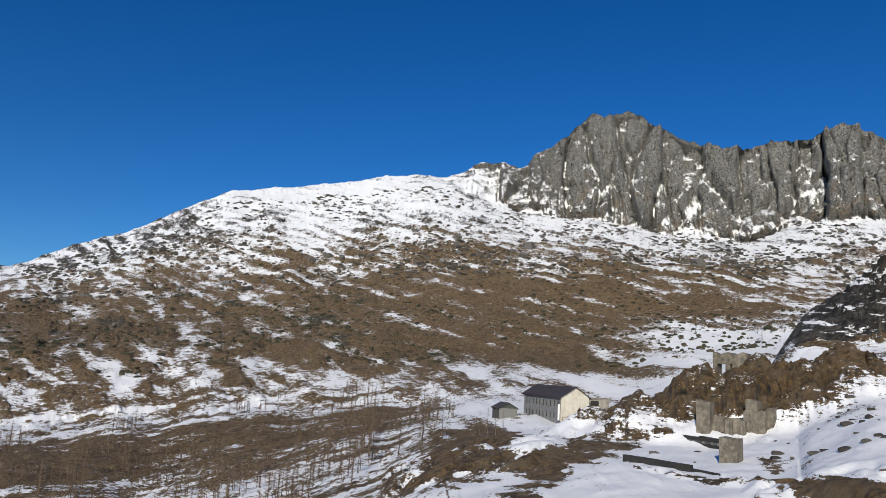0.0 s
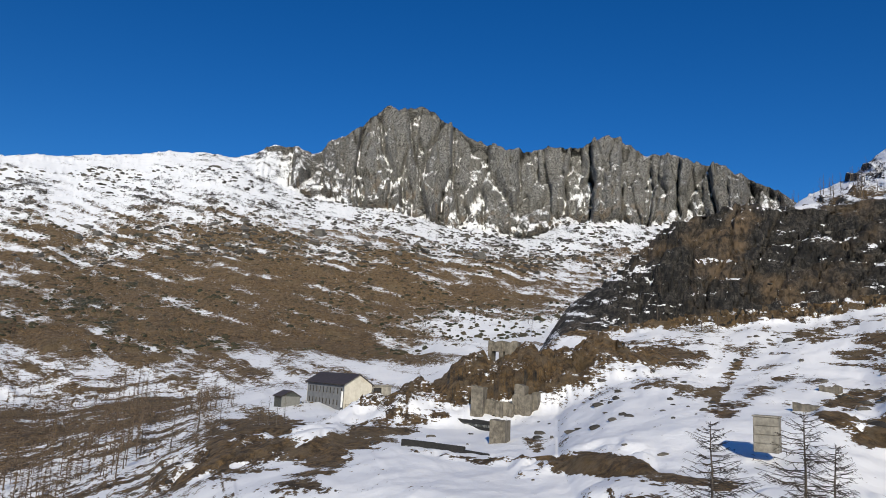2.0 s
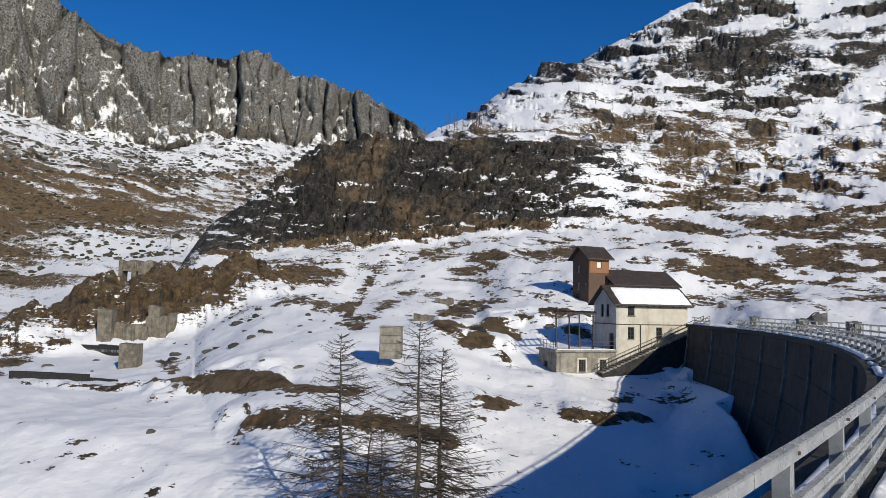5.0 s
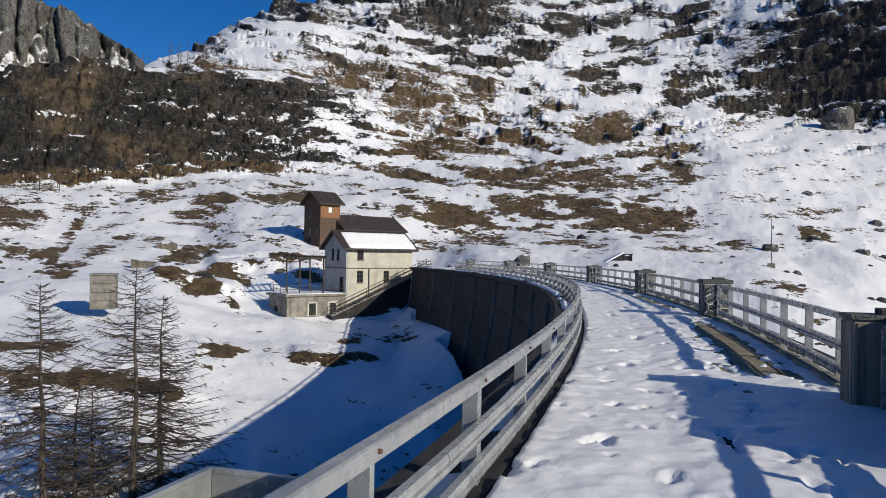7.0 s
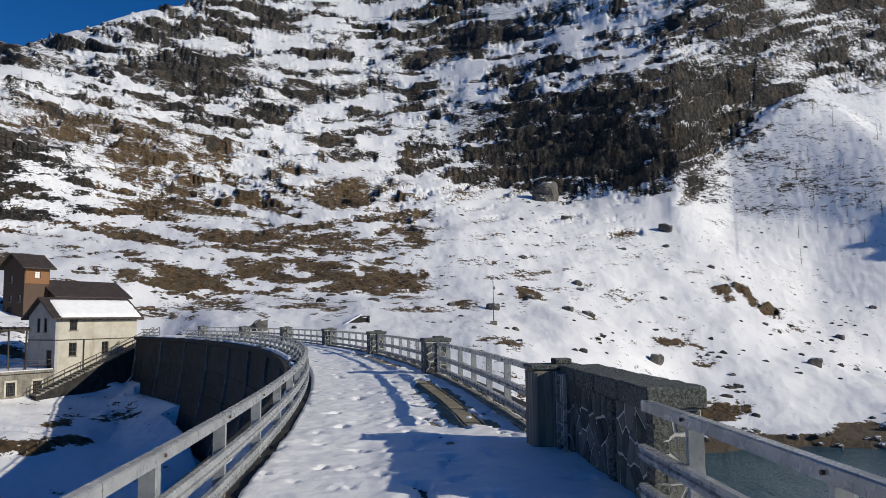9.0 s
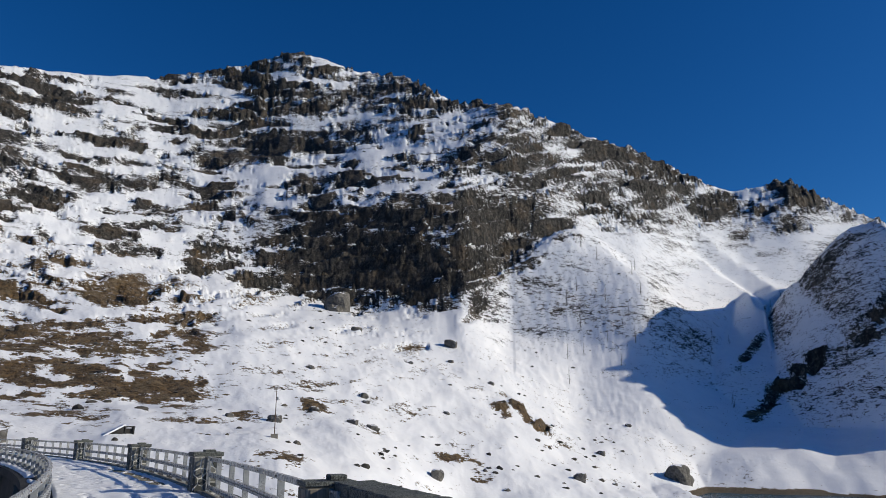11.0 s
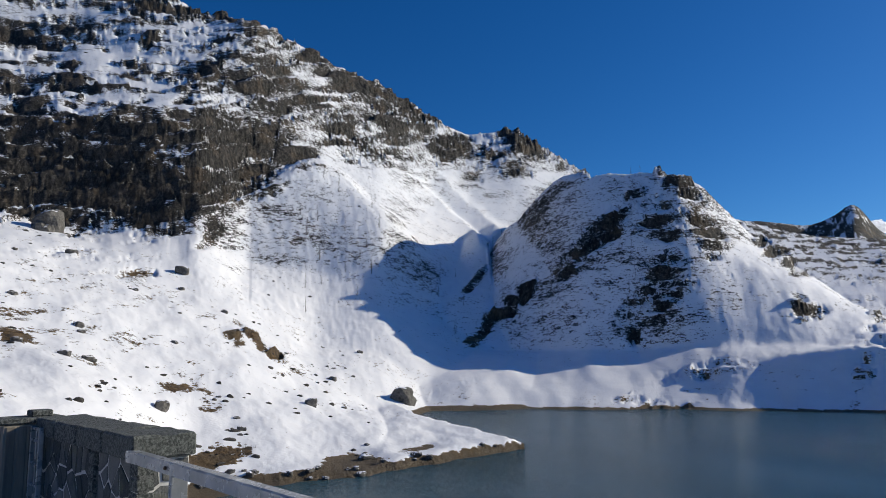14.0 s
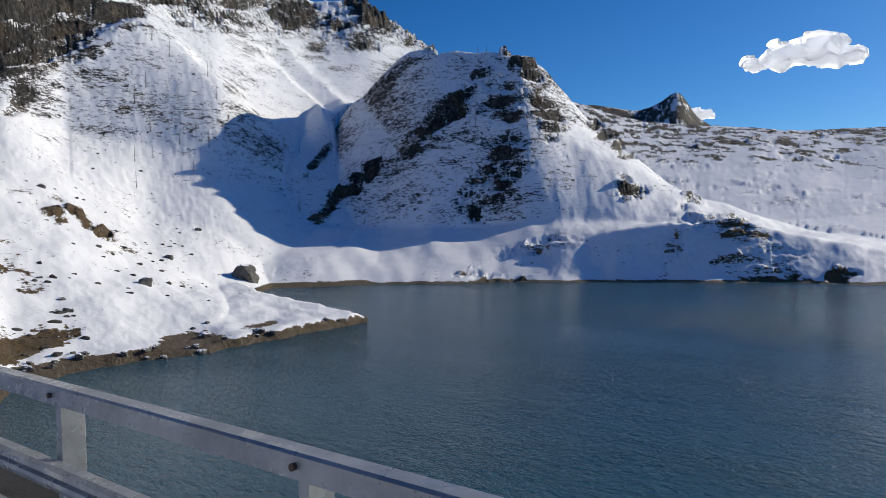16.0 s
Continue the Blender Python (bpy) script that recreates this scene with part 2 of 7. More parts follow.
# For doors, and painted as shade in openings and gaps.
M_DARK = plain_material("dark_doors_and_shade", (0.012, 0.012, 0.012), (0.03, 0.028, 0.025), 0.8)
M_GLASS = glass_material()
M_FRAME = plain_material("pale_window_frame", (0.42, 0.40, 0.35), (0.58, 0.55, 0.5), 0.7)
M_SHUTTER = plain_material("dark_window_bars", (0.03, 0.028, 0.026), (0.075, 0.065, 0.055), 0.6)
M_RUST = plain_material("rusty_iron", (0.045, 0.03, 0.022), (0.14, 0.075, 0.045), 0.7, 6.0)
M_WATER = water_material()
M_BARK = bark_material()
M_TWIG = twig_material()
M_TWIGDARK = twig_material("dark_larch_twigs", (0.022, 0.018, 0.015), (0.085, 0.068, 0.052))
M_PAVE = concrete_material("wet_concrete_slab", (0.17, 0.145, 0.095), (0.34, 0.30, 0.21))
M_WHITE = plain_material("white_enamel", (0.7, 0.7, 0.68), (0.82, 0.82, 0.8), 0.5)


# ---- mesh helpers ----
def mesh_ob(name, bm, material, parent=None, smooth=False):
    me = bpy.data.meshes.new(name)
    bm.normal_update()
    bm.to_mesh(me)
    bm.free()
    me.materials.append(material)
    if smooth:
        me.polygons.foreach_set("use_smooth", [True] * len(me.polygons))
    ob = new(name, me)
    if parent is not None:
        ob.parent = parent
    return ob


def part(name, bm, material, parent, label="", smooth=False):
    ob = mesh_ob(name, bm, material, parent, smooth)
    if label:
        ob["label"] = label
    return ob


def empty(name, m, label, category, group="", kind=""):
    ob = new(name)
    ob.empty_display_size = 0.3
    ob.matrix_world = m
    return tagged(ob, label, category, group, kind)


def add_box(bm, size, m=None, bevel=0.0):
    """A box with its centre at the origin of m."""
    mat = (m if m is not None else Matrix.Identity(4)) @ Matrix.Diagonal((*size, 1))
    vs = bmesh.ops.create_cube(bm, size=1.0, matrix=mat)["verts"]
    if bevel:
        es = list({e for v in vs for e in v.link_edges})
        bmesh.ops.bevel(bm, geom=es, offset=bevel, segments=1, affect="EDGES")
    return vs


def box(size, m=None, bevel=0.0):
    bm = bmesh.new()
    add_box(bm, size, m, bevel)
    return bm


def prism(bm, outline, y0, y1, m=None):
    """A solid from an outline in x, z, drawn out from y0 to y1."""
    m = m if m is not None else Matrix.Identity(4)
    a = [bm.verts.new(m @ Vector((x, y0, z))) for x, z in outline]
    b = [bm.verts.new(m @ Vector((x, y1, z))) for x, z in outline]
    bm.faces.new(a)
    bm.faces.new(b[::-1])
    for i in range(len(a)):
        j = (i + 1) % len(a)
        bm.faces.new((a[j], a[i], b[i], b[j]))
    bmesh.ops.recalc_face_normals(bm, faces=bm.faces)


def tube(bm, pts, radii, sides=6):
    """A tapered tube through the points."""
    rings = []
    for i, p in enumerate(pts):
        d = (pts[min(i + 1, len(pts) - 1)] - pts[max(i - 1, 0)]).normalized()
        u = d.orthogonal().normalized()
        w = d.cross(u)
        rings.append([bm.verts.new(p + radii[i] * (math.cos(2 * math.pi * k / sides) * u + math.sin(2 * math.pi * k / sides) * w)) for k in range(sides)])
    for a, b in zip(rings, rings[1:]):
        for k in range(sides):
            bm.faces.new((a[k], a[(k + 1) % sides], b[(k + 1) % sides], b[k]))
    bm.faces.new(rings[0][::-1])
    bm.faces.new(rings[-1])


# ---- the land: mountains, valley and lake basin, as one sheet ----
def value_noise(x, y, seed):
    """Smooth noise of a plane, about -1 to 1."""
    xi, yi = np.floor(x).astype(np.int64), np.floor(y).astype(np.int64)
    xf, yf = x - xi, y - yi
    u, v = xf * xf * xf * (xf * (xf * 6 - 15) + 10), yf * yf * yf * (yf * (yf * 6 - 15) + 10)

    def grad(ix, iy, dx, dy):
        h = (ix * 374761393 + iy * 668265263 + seed * 974634777) & 0x7FFFFFFF
        h = ((h ^ (h >> 13)) * 1274126177) & 0x7FFFFFFF
        a = (h ^ (h >> 16)) % 6283 / 1000.0
        return np.cos(a) * dx + np.sin(a) * dy

    g00, g10 = grad(xi, yi, xf, yf), grad(xi + 1, yi, xf - 1, yf)
    g01, g11 = grad(xi, yi + 1, xf, yf - 1), grad(xi + 1, yi + 1, xf - 1, yf - 1)
    return 1.5 * ((g00 * (1 - u) + g10 * u) * (1 - v) + (g01 * (1 - u) + g11 * u) * v)


def fbm(x, y, octaves, seed, gain=0.5, ridged=False):
    shape = np.shape(x)
    x, y = np.ravel(x), np.ravel(np.broadcast_to(y, shape))
    total = np.zeros(x.size)
    for a in range(0, x.size, 12000):
        part_x, part_y, amp = x[a:a + 12000], y[a:a + 12000], 1.0
        for k in range(octaves):
            n = value_noise(part_x * 2**k + 17.3 * k, part_y * 2**k - 9.1 * k, seed + k)
            total[a:a + 12000] += amp * ((1 - 2 * np.abs(n)) if ridged else n)
            amp *= gain
    return total.reshape(shape)


def facets(u, v, seed, cut=1.1):
    """Blocky relief: each cell of a broken grid stands out by its own amount and leans its own way. About -1 to 1."""
    if u.size > 12000:
        return np.concatenate([facets(u[a:a + 12000], v[a:a + 12000], seed, cut) for a in range(0, u.size, 12000)])
    iu, iv = np.floor(u).astype(np.int64), np.floor(v).astype(np.int64)
    best, second = np.full(u.shape, 9.0), np.full(u.shape, 9.0)
    out = np.zeros(u.shape)

    def rnd(a, b, k):
        h = (a * 374761393 + b * 668265263 + (seed + k) * 974634777) & 0x7FFFFFFF
        h = ((h ^ (h >> 13)) * 1274126177) & 0x7FFFFFFF
        return ((h ^ (h >> 16)) % 10007) / 10007.0

    for du in (-1, 0, 1):
        for dv in (-1, 0, 1):
            a, b = iu + du, iv + dv
            x, y = u - a - 0.15 - 0.7 * rnd(a, b, 1), v - b - 0.15 - 0.7 * rnd(a, b, 2)
            d = x * x + y * y
            near = d < best
            second = np.where(near, best, np.minimum(second, d))
            best = np.where(near, d, best)
            lift = rnd(a, b, 3) * 2 - 1 + x * (rnd(a, b, 4) - 0.5) * 1.6 + y * (rnd(a, b, 5) - 0.25) * 1.6
            out = np.where(near, lift, out)
    return out - cut * (1 - smooth(np.sqrt(second) - np.sqrt(best), 0.0, 0.16))


def smooth(v, lo, hi):
    u = np.clip((v - lo) / (hi - lo), 0, 1)
    return u * u * (3 - 2 * u)


def el_z(r, el):
    return EYE + np.asarray(r, float) * np.tan(np.radians(el))


class Slope:
    """A mountain side told by contour lines: for each bearing from the dam, the distance, rise and snow cover of each break of slope."""

    def __init__(self, bearings):
        self.az, self.lines = np.array(bearings, float), []

    def line(self, r, rise, snow, z=None):
        n = len(self.az)
        r = np.full(n, r, float) if np.isscalar(r) else np.array(r, float)
        h = el_z(r, np.full(n, rise, float) if np.isscalar(rise) else np.array(rise, float)) if z is None else np.full(n, z, float)
        s = np.full(n, snow, float) if np.isscalar(snow) else np.array(snow, float)
        self.lines.append((r, h, s))

    def heights(self, az, r):
        soft = np.exp(-0.5 * (np.arange(-14, 15) * 0.1 / 0.36) ** 2)
        cols = [[np.convolve(np.pad(np.interp(az, self.az, a), 14, mode="edge"), soft / soft.sum(), "valid") for a in ln] for ln in self.lines]
        z, s = np.empty(r.shape), np.empty(r.shape)
        for i in range(len(az)):
            rr = [c[0][i] for c in cols]
            z[i] = np.interp(r[i], rr, [c[1][i] for c in cols])
            s[i] = np.interp(r[i], rr, [c[2][i] for c in cols])
        return z, s


WATER = -14.0

north = Slope([-75, -45, -31, -26, -20, -17, -10, -4, 0, 3, 6, 9, 11.5, 14.5, 17, 20, 23, 26, 30, 33, 36, 40, 44, 50, 60, 80])
north.line(15, 0, 0.8, z=-17)
north.line([120, 140, 150, 145, 140, 135, 120, 100, 88, 80, 75, 72, 70, 68, 64, 60, 56, 52, 47, 43, 38, 36, 36, 38, 50, 50],
           [-14, -14, -14, -14, -13.6, -13, -11.5, -10.3, -9.6, -9.3, -9.2, -9, -8.8, -8.6, -9, -9.6, -10.5, -11.6, -13.3, -15, -17, -17.6, -18, -17, -12.5, -18],
           [.25, .25, .3, .3, .3, .3, .3, .34, .4, .45, .5, .55, .58, .62, .64, .66, .68, .7, .74, .78, .84, .9, .9, .9, .95, .9])
north.line([200, 200, 200, 200, 200, 200, 180, 172, 166, 170, 172, 173, 172, 150, 140, 130, 125, 118, 110, 100, 90, 75, 75, 78, 80, 70],
           [-9.8, -9.8, -9.7, -9.6, -9.2, -8.8, -7.8, -6.2, -4.7, -3.9, -3.15, -3.1, -3.05, -3.5, -3.5, -3.5, -3.3, -3, -2.5, -2.7, -3.2, -4.1, -3.6, -5, -6.3, -12],
           [.25, .25, .3, .3, .3, .3, .28, .3, .36, .5, .68, .75, .72, .66, .64, .64, .66, .68, .7, .7, .7, .72, .74, .78, .8, .85])
north.line([330, 330, 330, 330, 325, 320, 310, 300, 290, 275, 270, 265, 260, 260, 260, 260, 260, 260, 260, 260, 250, 250, 250, 250, 250, 250],
           [-5, -5, -5.2, -4.8, -4, -3.6, -3.2, -2.6, -2.2, -1.8, -1.4, -1.4, -1.6, -1.3, -.5, .2, .8, 1.2, .8, 0, 0, -1, -2, -3, -4, -6],
           [.5, .5, .52, .5, .5, .5, .5, .48, .45, .5, .5, .5, .5, .55, .7, .8, .85, .85, .85, .85, .8, .8, .8, .8, .8, .8])
north.line(430, [-1, -.5, 0, .3, .7, .9, 1.3, 1.6, 1.8, 1.8, 1.6, 1.5, 1.5, 1.8, 2.6, 3, 3.6, 3.9, 4, 4, 3.5, 3.5, 3, 2, 0, -2],
           [.18, .18, .18, .18, .2, .2, .15, .12, .12, .12, .12, .12, .15, .3, .75, .85, .85, .85, .8, .6, .5, .5, .5, .5, .5, .5])
north.line(560, [.5, 1, 1.6, 2.2, 3, 3.4, 4.2, 5, 5.4, 5.5, 5.4, 5.3, 5.3, 5.2, 5.2, 5.3, 5.5, 5.9, 6, 6, 5.5, 5.5, 5, 4, 2, -1],
           [.04, .04, .06, .08, .12, .14, .12, .08, .05, .08, .1, .08, .08, .08, .12, .2, .25, .3, .3, .3, .3, .3, .3, .3, .3, .3])
north.line(690, [2, 2.5, 3.3, 4.3, 5.5, 6, 7, 8, 8.6, 8.9, 9.1, 9.3, 9.3, 9.1, 9, 8.8, 8.5, 8.1, 8, 8, 8, 8, 7.5, 7, 5, 0],
           [.3, .3, .34, .36, .4, .42, .38, .34, .32, .32, .32, .3, .3, .3, .3, .3, .32, .4, .5, .5, .5, .5, .5, .5, .5, .5])
north.line(820, [3, 3, 4.3, 6, 8, 9.3, 10.2, 11.2, 11.5, 11.3, 11, 10.9, 10.8, 10.5, 10.2, 9.8, 9.5, 9.8, 10, 9.9, 9.6, 9.4, 8.8, 8, 5.5, 0],
           [.5, .5, .55, .5, .52, .6, .62, .62, .62, .62, .62, .62, .62, .62, .62, .62, .62, .62, .62, .6, .6, .6, .6, .6, .6, .6])
north.line(970, [3, 3, 5, 7, 9.8, 11.8, 12.8, 14, 14.4, 13.8, 13.2, 12.8, 12.7, 12.1, 11.5, 11, 10.7, 12.2, 12.1, 11.9, 11.6, 11, 10, 9, 6, 1],
           [.6, .6, .62, .6, .62, .85, .95, .9, .85, .8, .85, .85, .85, .85, .85, .9, .85, .8, .8, .75, .75, .7, .7, .7, .6, .6])
north.line(1085, [4, 4, 5.6, 8, 11, 13, 14.1, 15.5, 15.5, 16.9, 16.7, 18.9, 20.5, 20.9, 19.6, 18, 17.7, 18.2, 18.7, 17.3, 16.8, 15.4, 12.8, 11, 8, 2],
           [.6, .6, .6, .58, .6, .9, .98, .9, .75, .6, .6, .55, .5, .5, .5, .5, .5, .5, .55, .55, .5, .5, .5, .5, .5, .5])
north.line(1500, 5, 0.8)
north.line(4200, -1, 0.8)

east = Slope([16, 22, 25, 26.5, 30, 34, 39, 43.5, 46.5, 49.5, 52, 55.5, 58.5, 62, 65, 68, 75, 80, 86.5, 90, 95.5, 99, 104, 107.5, 113, 118, 122, 125, 129, 134, 140, 150, 165, 180])
east.line(15, 0, 0.9, z=-24)
east.line(50, [-27, -22, -17, -13.5, -11.5, -10.6, -10.3, -10.3, -10.6, -11.5, -12.2, -12.3, -12.2, -12.2, -12.2, -13, -18, -21, -22, -22, -22, -22, -22, -22, -22, -22, -22, -22, -22, -22, -22, -22, -22, -22], 0.93)
east.line([80, 80, 80, 80, 80, 80, 80, 80, 80, 80, 80, 80, 80, 80, 84, 87, 89, 88, 86, 84, 82, 84, 89, 92, 96, 99, 110, 115, 120, 125, 130, 130, 130, 130],
          [-30, -12, -7, -5.5, -4.2, -3.2, -3.1, -3.2, -4.1, -5.4, -6.1, -6.4, -6.6, -6.8, -4.5, -1.6, -1.2, -1.3, -1.6, -2, -3.7, -5.5, -9.8, -9.7, -9.3, -8.9, -10, -10, -10, -10, -10, -10, -10, -10], [.7, .7, .68, .66, .66, .66, .68, .68, .68, .7, .74, .78, .8, .82] + [.86] * 20)
east.line([135] * 9 + [122, 118, 116, 116, 120, 128] + [135] * 19, [-25, -6, -3, -1.5, .2, .6, .6, .8, .9, .9, .9, .9, .9, 1.0, 1.3, 1.8, 1.8, 1.8, 1.6, 1.5, .6, -.6, -2.6, -3.5, -5, -5.6, -8.5, -9, -9.5, -9.5, -9.5, -9.5, -9.5, -9.5],
          [.7, .7, .68, .66, .64, .62, .6, .58, .58, .6, .6, .6, .6, .58, .6, .64, .7, .76, .78, .78, .78, .76, .72, .72, .74, .9, .9, .9, .9, .9, .9, .9, .9, .9])
east.line(185, [-20, -4, 2.6, 3, 3.4, 3.8, 4.4, 5, 5.3, 5.7, 6, 6.1, 6.3, 6.5, 6.8, 7, 7.2, 7.2, 6.8, 6.2, 4.8, 3.6, 1.8, .7, -1.8, -4.3, -5.6, -5.7, -5.7, -5.7, -5.7, -5.7, -5.7, -5.7],
          [.7, .7, .7, .7, .72, .74, .74, .74, .72, .7, .66, .62, .6, .54, .52, .56, .62, .66, .72, .76, .8, .8, .76, .74, .76, .9, .9, .9, .9, .9, .9, .9, .9, .9])
east.line(190, [-20, -3, 2.8, 3.6, 4.2, 5, 5.6, 6.2, 6.5, 6.9, 7.1, 7.1, 7.1, 7, 7.1, 7.2, 7.4, 7.4, 6.95, 6.3, 4.9, 3.7, 1.95, .85, -1.7, -4.3, -5.6, -5.7, -5.7, -5.7, -5.7, -5.7, -5.7, -5.7],
          [.7, .5, .3, .22, .2, .2, .2, .2, .2, .22, .25, .3, .4, .55, .56, .6, .64, .68, .74, .78, .8, .8, .76, .74, .76, .9, .9, .9, .9, .9, .9, .9, .9, .9])
east.line([228, 222, 218, 216, 213, 212, 212, 213, 214, 215, 217, 220, 225, 232, 238, 240, 240, 240, 240, 240, 240, 240, 240, 245, 255, 255, 230, 230, 230, 230, 230, 230, 230, 230],
          [-16, -2, 3, 5.7, 8.4, 12.1, 13.3, 13, 13, 13.2, 13, 12.4, 11.8, 11, 10.6, 10.3, 10, 9.6, 8.8, 8, 6.8, 6, 4.6, 3.6, .9, .2, -3.4, -3.5, -3.6, -3.6, -3.6, -3.6, -3.6, -3.6],
          [.5, .4, .3, .28, .28, .28, .28, .3, .32, .32, .34, .38, .44, .5, .54, .58, .62, .68, .74, .78, .84, .86, .86, .86, .9, .95, .95, .95, .95, .95, .95, .95, .95, .95])
east.line([330] * 16 + [335, 338, 342, 340, 330, 324, 318, 322, 320, 316, 320, 324] + [330] * 6, [-16, -6, -2, 0, 2.5, 7, 10.5, 13.1, 14, 15, 15.5, 15.5, 15, 14.5, 14, 13.7, 12.8, 12, 10.9, 10, 9, 9.2, 9.6, 7.2, 6, 5.5, 3.4, 2, .8, .4, 0, -1, -2, -3],
          [.6, .6, .6, .6, .6, .6, .6, .6, .62, .64, .64, .62, .6, .62, .64, .68, .74, .76, .8, .86, .9, .92, .92, .9, .95, .98, .98, .98, .95, .95, .95, .95, .95, .95])
east.line([372] * 16 + [378, 382, 386, 380, 366, 358, 352, 364, 366, 368, 374, 376] + [372] * 6, [-16, -7, -3, -1, 1, 6, 10, 13.2, 14.6, 16, 16.8, 16.9, 16.7, 16.4, 16, 15.8, 15.2, 15, 15.6, 16.3, 17, 17.2, 17.2, 13, 11.6, 10, 7.4, 5, 3, 2, 1.5, 0, -1, -2],
          [.6, .6, .6, .6, .6, .6, .6, .66, .7, .72, .7, .62, .6, .6, .62, .66, .7, .66, .58, .56, .56, .56, .54, .5, .9, .98, .98, .98, .95, .95, .95, .95, .95, .95])
east.line([400, 400, 400, 400, 400, 400, 410, 430, 450, 480, 520, 550, 570, 590, 600, 600, 600, 600, 600, 585, 550, 515, 475, 450, 430, 470, 505, 515, 520, 530, 540, 540, 540, 540],
          [-16, -8, -4, -2, 0, 5, 9.5, 13.3, 14.9, 16.9, 18.2, 19, 19.9, 20.8, 21, 21.3, 21, 20.8, 21.3, 21.8, 22, 22, 21.8, 21, 16, 14.2, 11.5, 10.5, 9.5, 8.5, 7, 5, 3, 2],
          [.6, .6, .6, .6, .6, .6, .6, .66, .7, .72, .72, .64, .6, .6, .6, .64, .68, .7, .7, .7, .7, .68, .66, .6, .85, .95, .95, .9, .9, .9, .9, .9, .9, .9])
east.line([450, 450, 450, 450, 450, 450, 460, 470, 490, 520, 560, 590, 630, 670, 700, 730, 770, 800, 820, 815, 770, 715, 640, 590, 605, 640, 660, 680, 700, 710, 720, 740, 740, 740],
          [-16, -9, -6, -4, -2, 3, 8, 12.8, 14.6, 16.8, 18.3, 19.1, 20.4, 21.9, 23, 24, 25, 25.7, 27.8, 28.9, 27.5, 27.5, 25.4, 25.7, 23.1, 21.3, 19, 17.3, 17.7, 14.2, 11.5, 8, 6, 5],
          [.6, .6, .6, .6, .6, .6, .6, .6, .64, .66, .66, .62, .6, .6, .6, .62, .66, .66, .64, .6, .68, .7, .66, .58, .64, .66, .75, .7, .55, .7, .8, .8, .8, .8])
east.line(1500, [-8, -8, -8, -8, -8, -8, -6, 0, 3, 4, 5, 6, 7, 8, 8, 8, 8, 8, 8, 8, 8, 8, 8, 8, 7, 6, 5, 5, 5, 4, 3, 2, 1, 1], 0.8)
east.line(4200, -4, 0.8)

tooth = Slope([120, 124, 127, 129, 131, 132.5, 134, 138, 141.5, 143, 144.5, 147, 150, 154, 158, 163, 170, 182])
tooth.line(15, 0, 0.9, z=-26)
tooth.line(198, 0, 0.9, z=-17)
tooth.line(212, 0, 0.85, z=-13)
tooth.line(236, [-3.1, -2.9, -2.7, -2.6, -2.6, -2.6, -2.5, -2.1, -1.7, -1.4, -1.1, -.6, 0, .6, .2, -1.5, -2.3, -3], [.97, .97, .97, .97, .97, .97, .95, .9, .8, .75, .7, .66, .64, .62, .62, .62, .64, .64])
tooth.line([330, 320, 306, 294, 285, 280, 276, 276, 268, 268, 268, 270, 272, 275, 278, 280, 280, 280], [-1.5, -.8, -.3, 0, .1, .2, .2, .3, .4, .4, .4, .3, .2, .2, -.2, -1.2, -2, -2.6], .97)
tooth.line([405, 384, 359, 340, 325, 317, 314, 312, 312, 313, 316, 312, 322, 335, 345, 350, 350, 350], [-2, .8, 3.6, 5.0, 6.0, 6.6, 7.2, 8.2, 9.0, 8.2, 7.2, 5.4, 4.2, 2, .6, -.5, -1.5, -2.5], [.97, .97, .95, .92, .9, .92, .9, .8, .66, .64, .7, .85, .9, .9, .9, .9, .9, .9])
tooth.line([462, 440, 415, 396, 379, 371, 366, 356, 354, 356, 361, 362, 376, 392, 400, 400, 400, 400], [-3, 2, 7.6, 10.8, 12.9, 13.8, 14.1, 13.6, 13.4, 12.2, 10.4, 7.4, 5, 2, .4, -.6, -1.6, -2.6], [.97, .97, .95, .9, .9, .88, .85, .75, .62, .6, .66, .8, .88, .9, .9, .9, .9, .9])
tooth.line([560, 560, 555, 550, 540, 530, 520, 490, 470, 470, 470, 470, 470, 470, 470, 470, 470, 470], [-4, 0, 4, 7, 9.5, 11, 11.6, 10.5, 9, 8, 6, 4, 2, 0, -1, -2, -3, -4], .8)
tooth.line(640, -6, .8)
tooth.line(4200, -8, .8)

south = Slope([120, 134, 141, 145, 148, 150, 151.6, 153, 154.2, 156, 160, 166, 175, 190, 215, 240, 265, 285])
south.line(15, 0, .9, z=-26)
south.line(225, 0, .9, z=-17)
south.line(300, -2, .9)
south.line(600, [2, 2, 2.3, 2.5, 2.6, 2.6, 2.6, 2.6, 2.5, 2.4, 2.4, 2.3, 2.2, 2.5, 3, 3, 2, -2], .93)
south.line(820, [4, 5, 6, 6, 5.8, 5.6, 5.8, 6, 5.4, 5, 4.8, 4.6, 4.5, 5, 5, 5, 4, 0], .82)
south.line(960, [6, 8, 9.4, 9.7, 9.2, 8.7, 9.3, 10.3, 7.9, 6.9, 6.6, 6.4, 6.2, 7, 8, 8, 6, 3], .62)
south.line(1500, 2, .8)
south.line(4200, -4, .8)


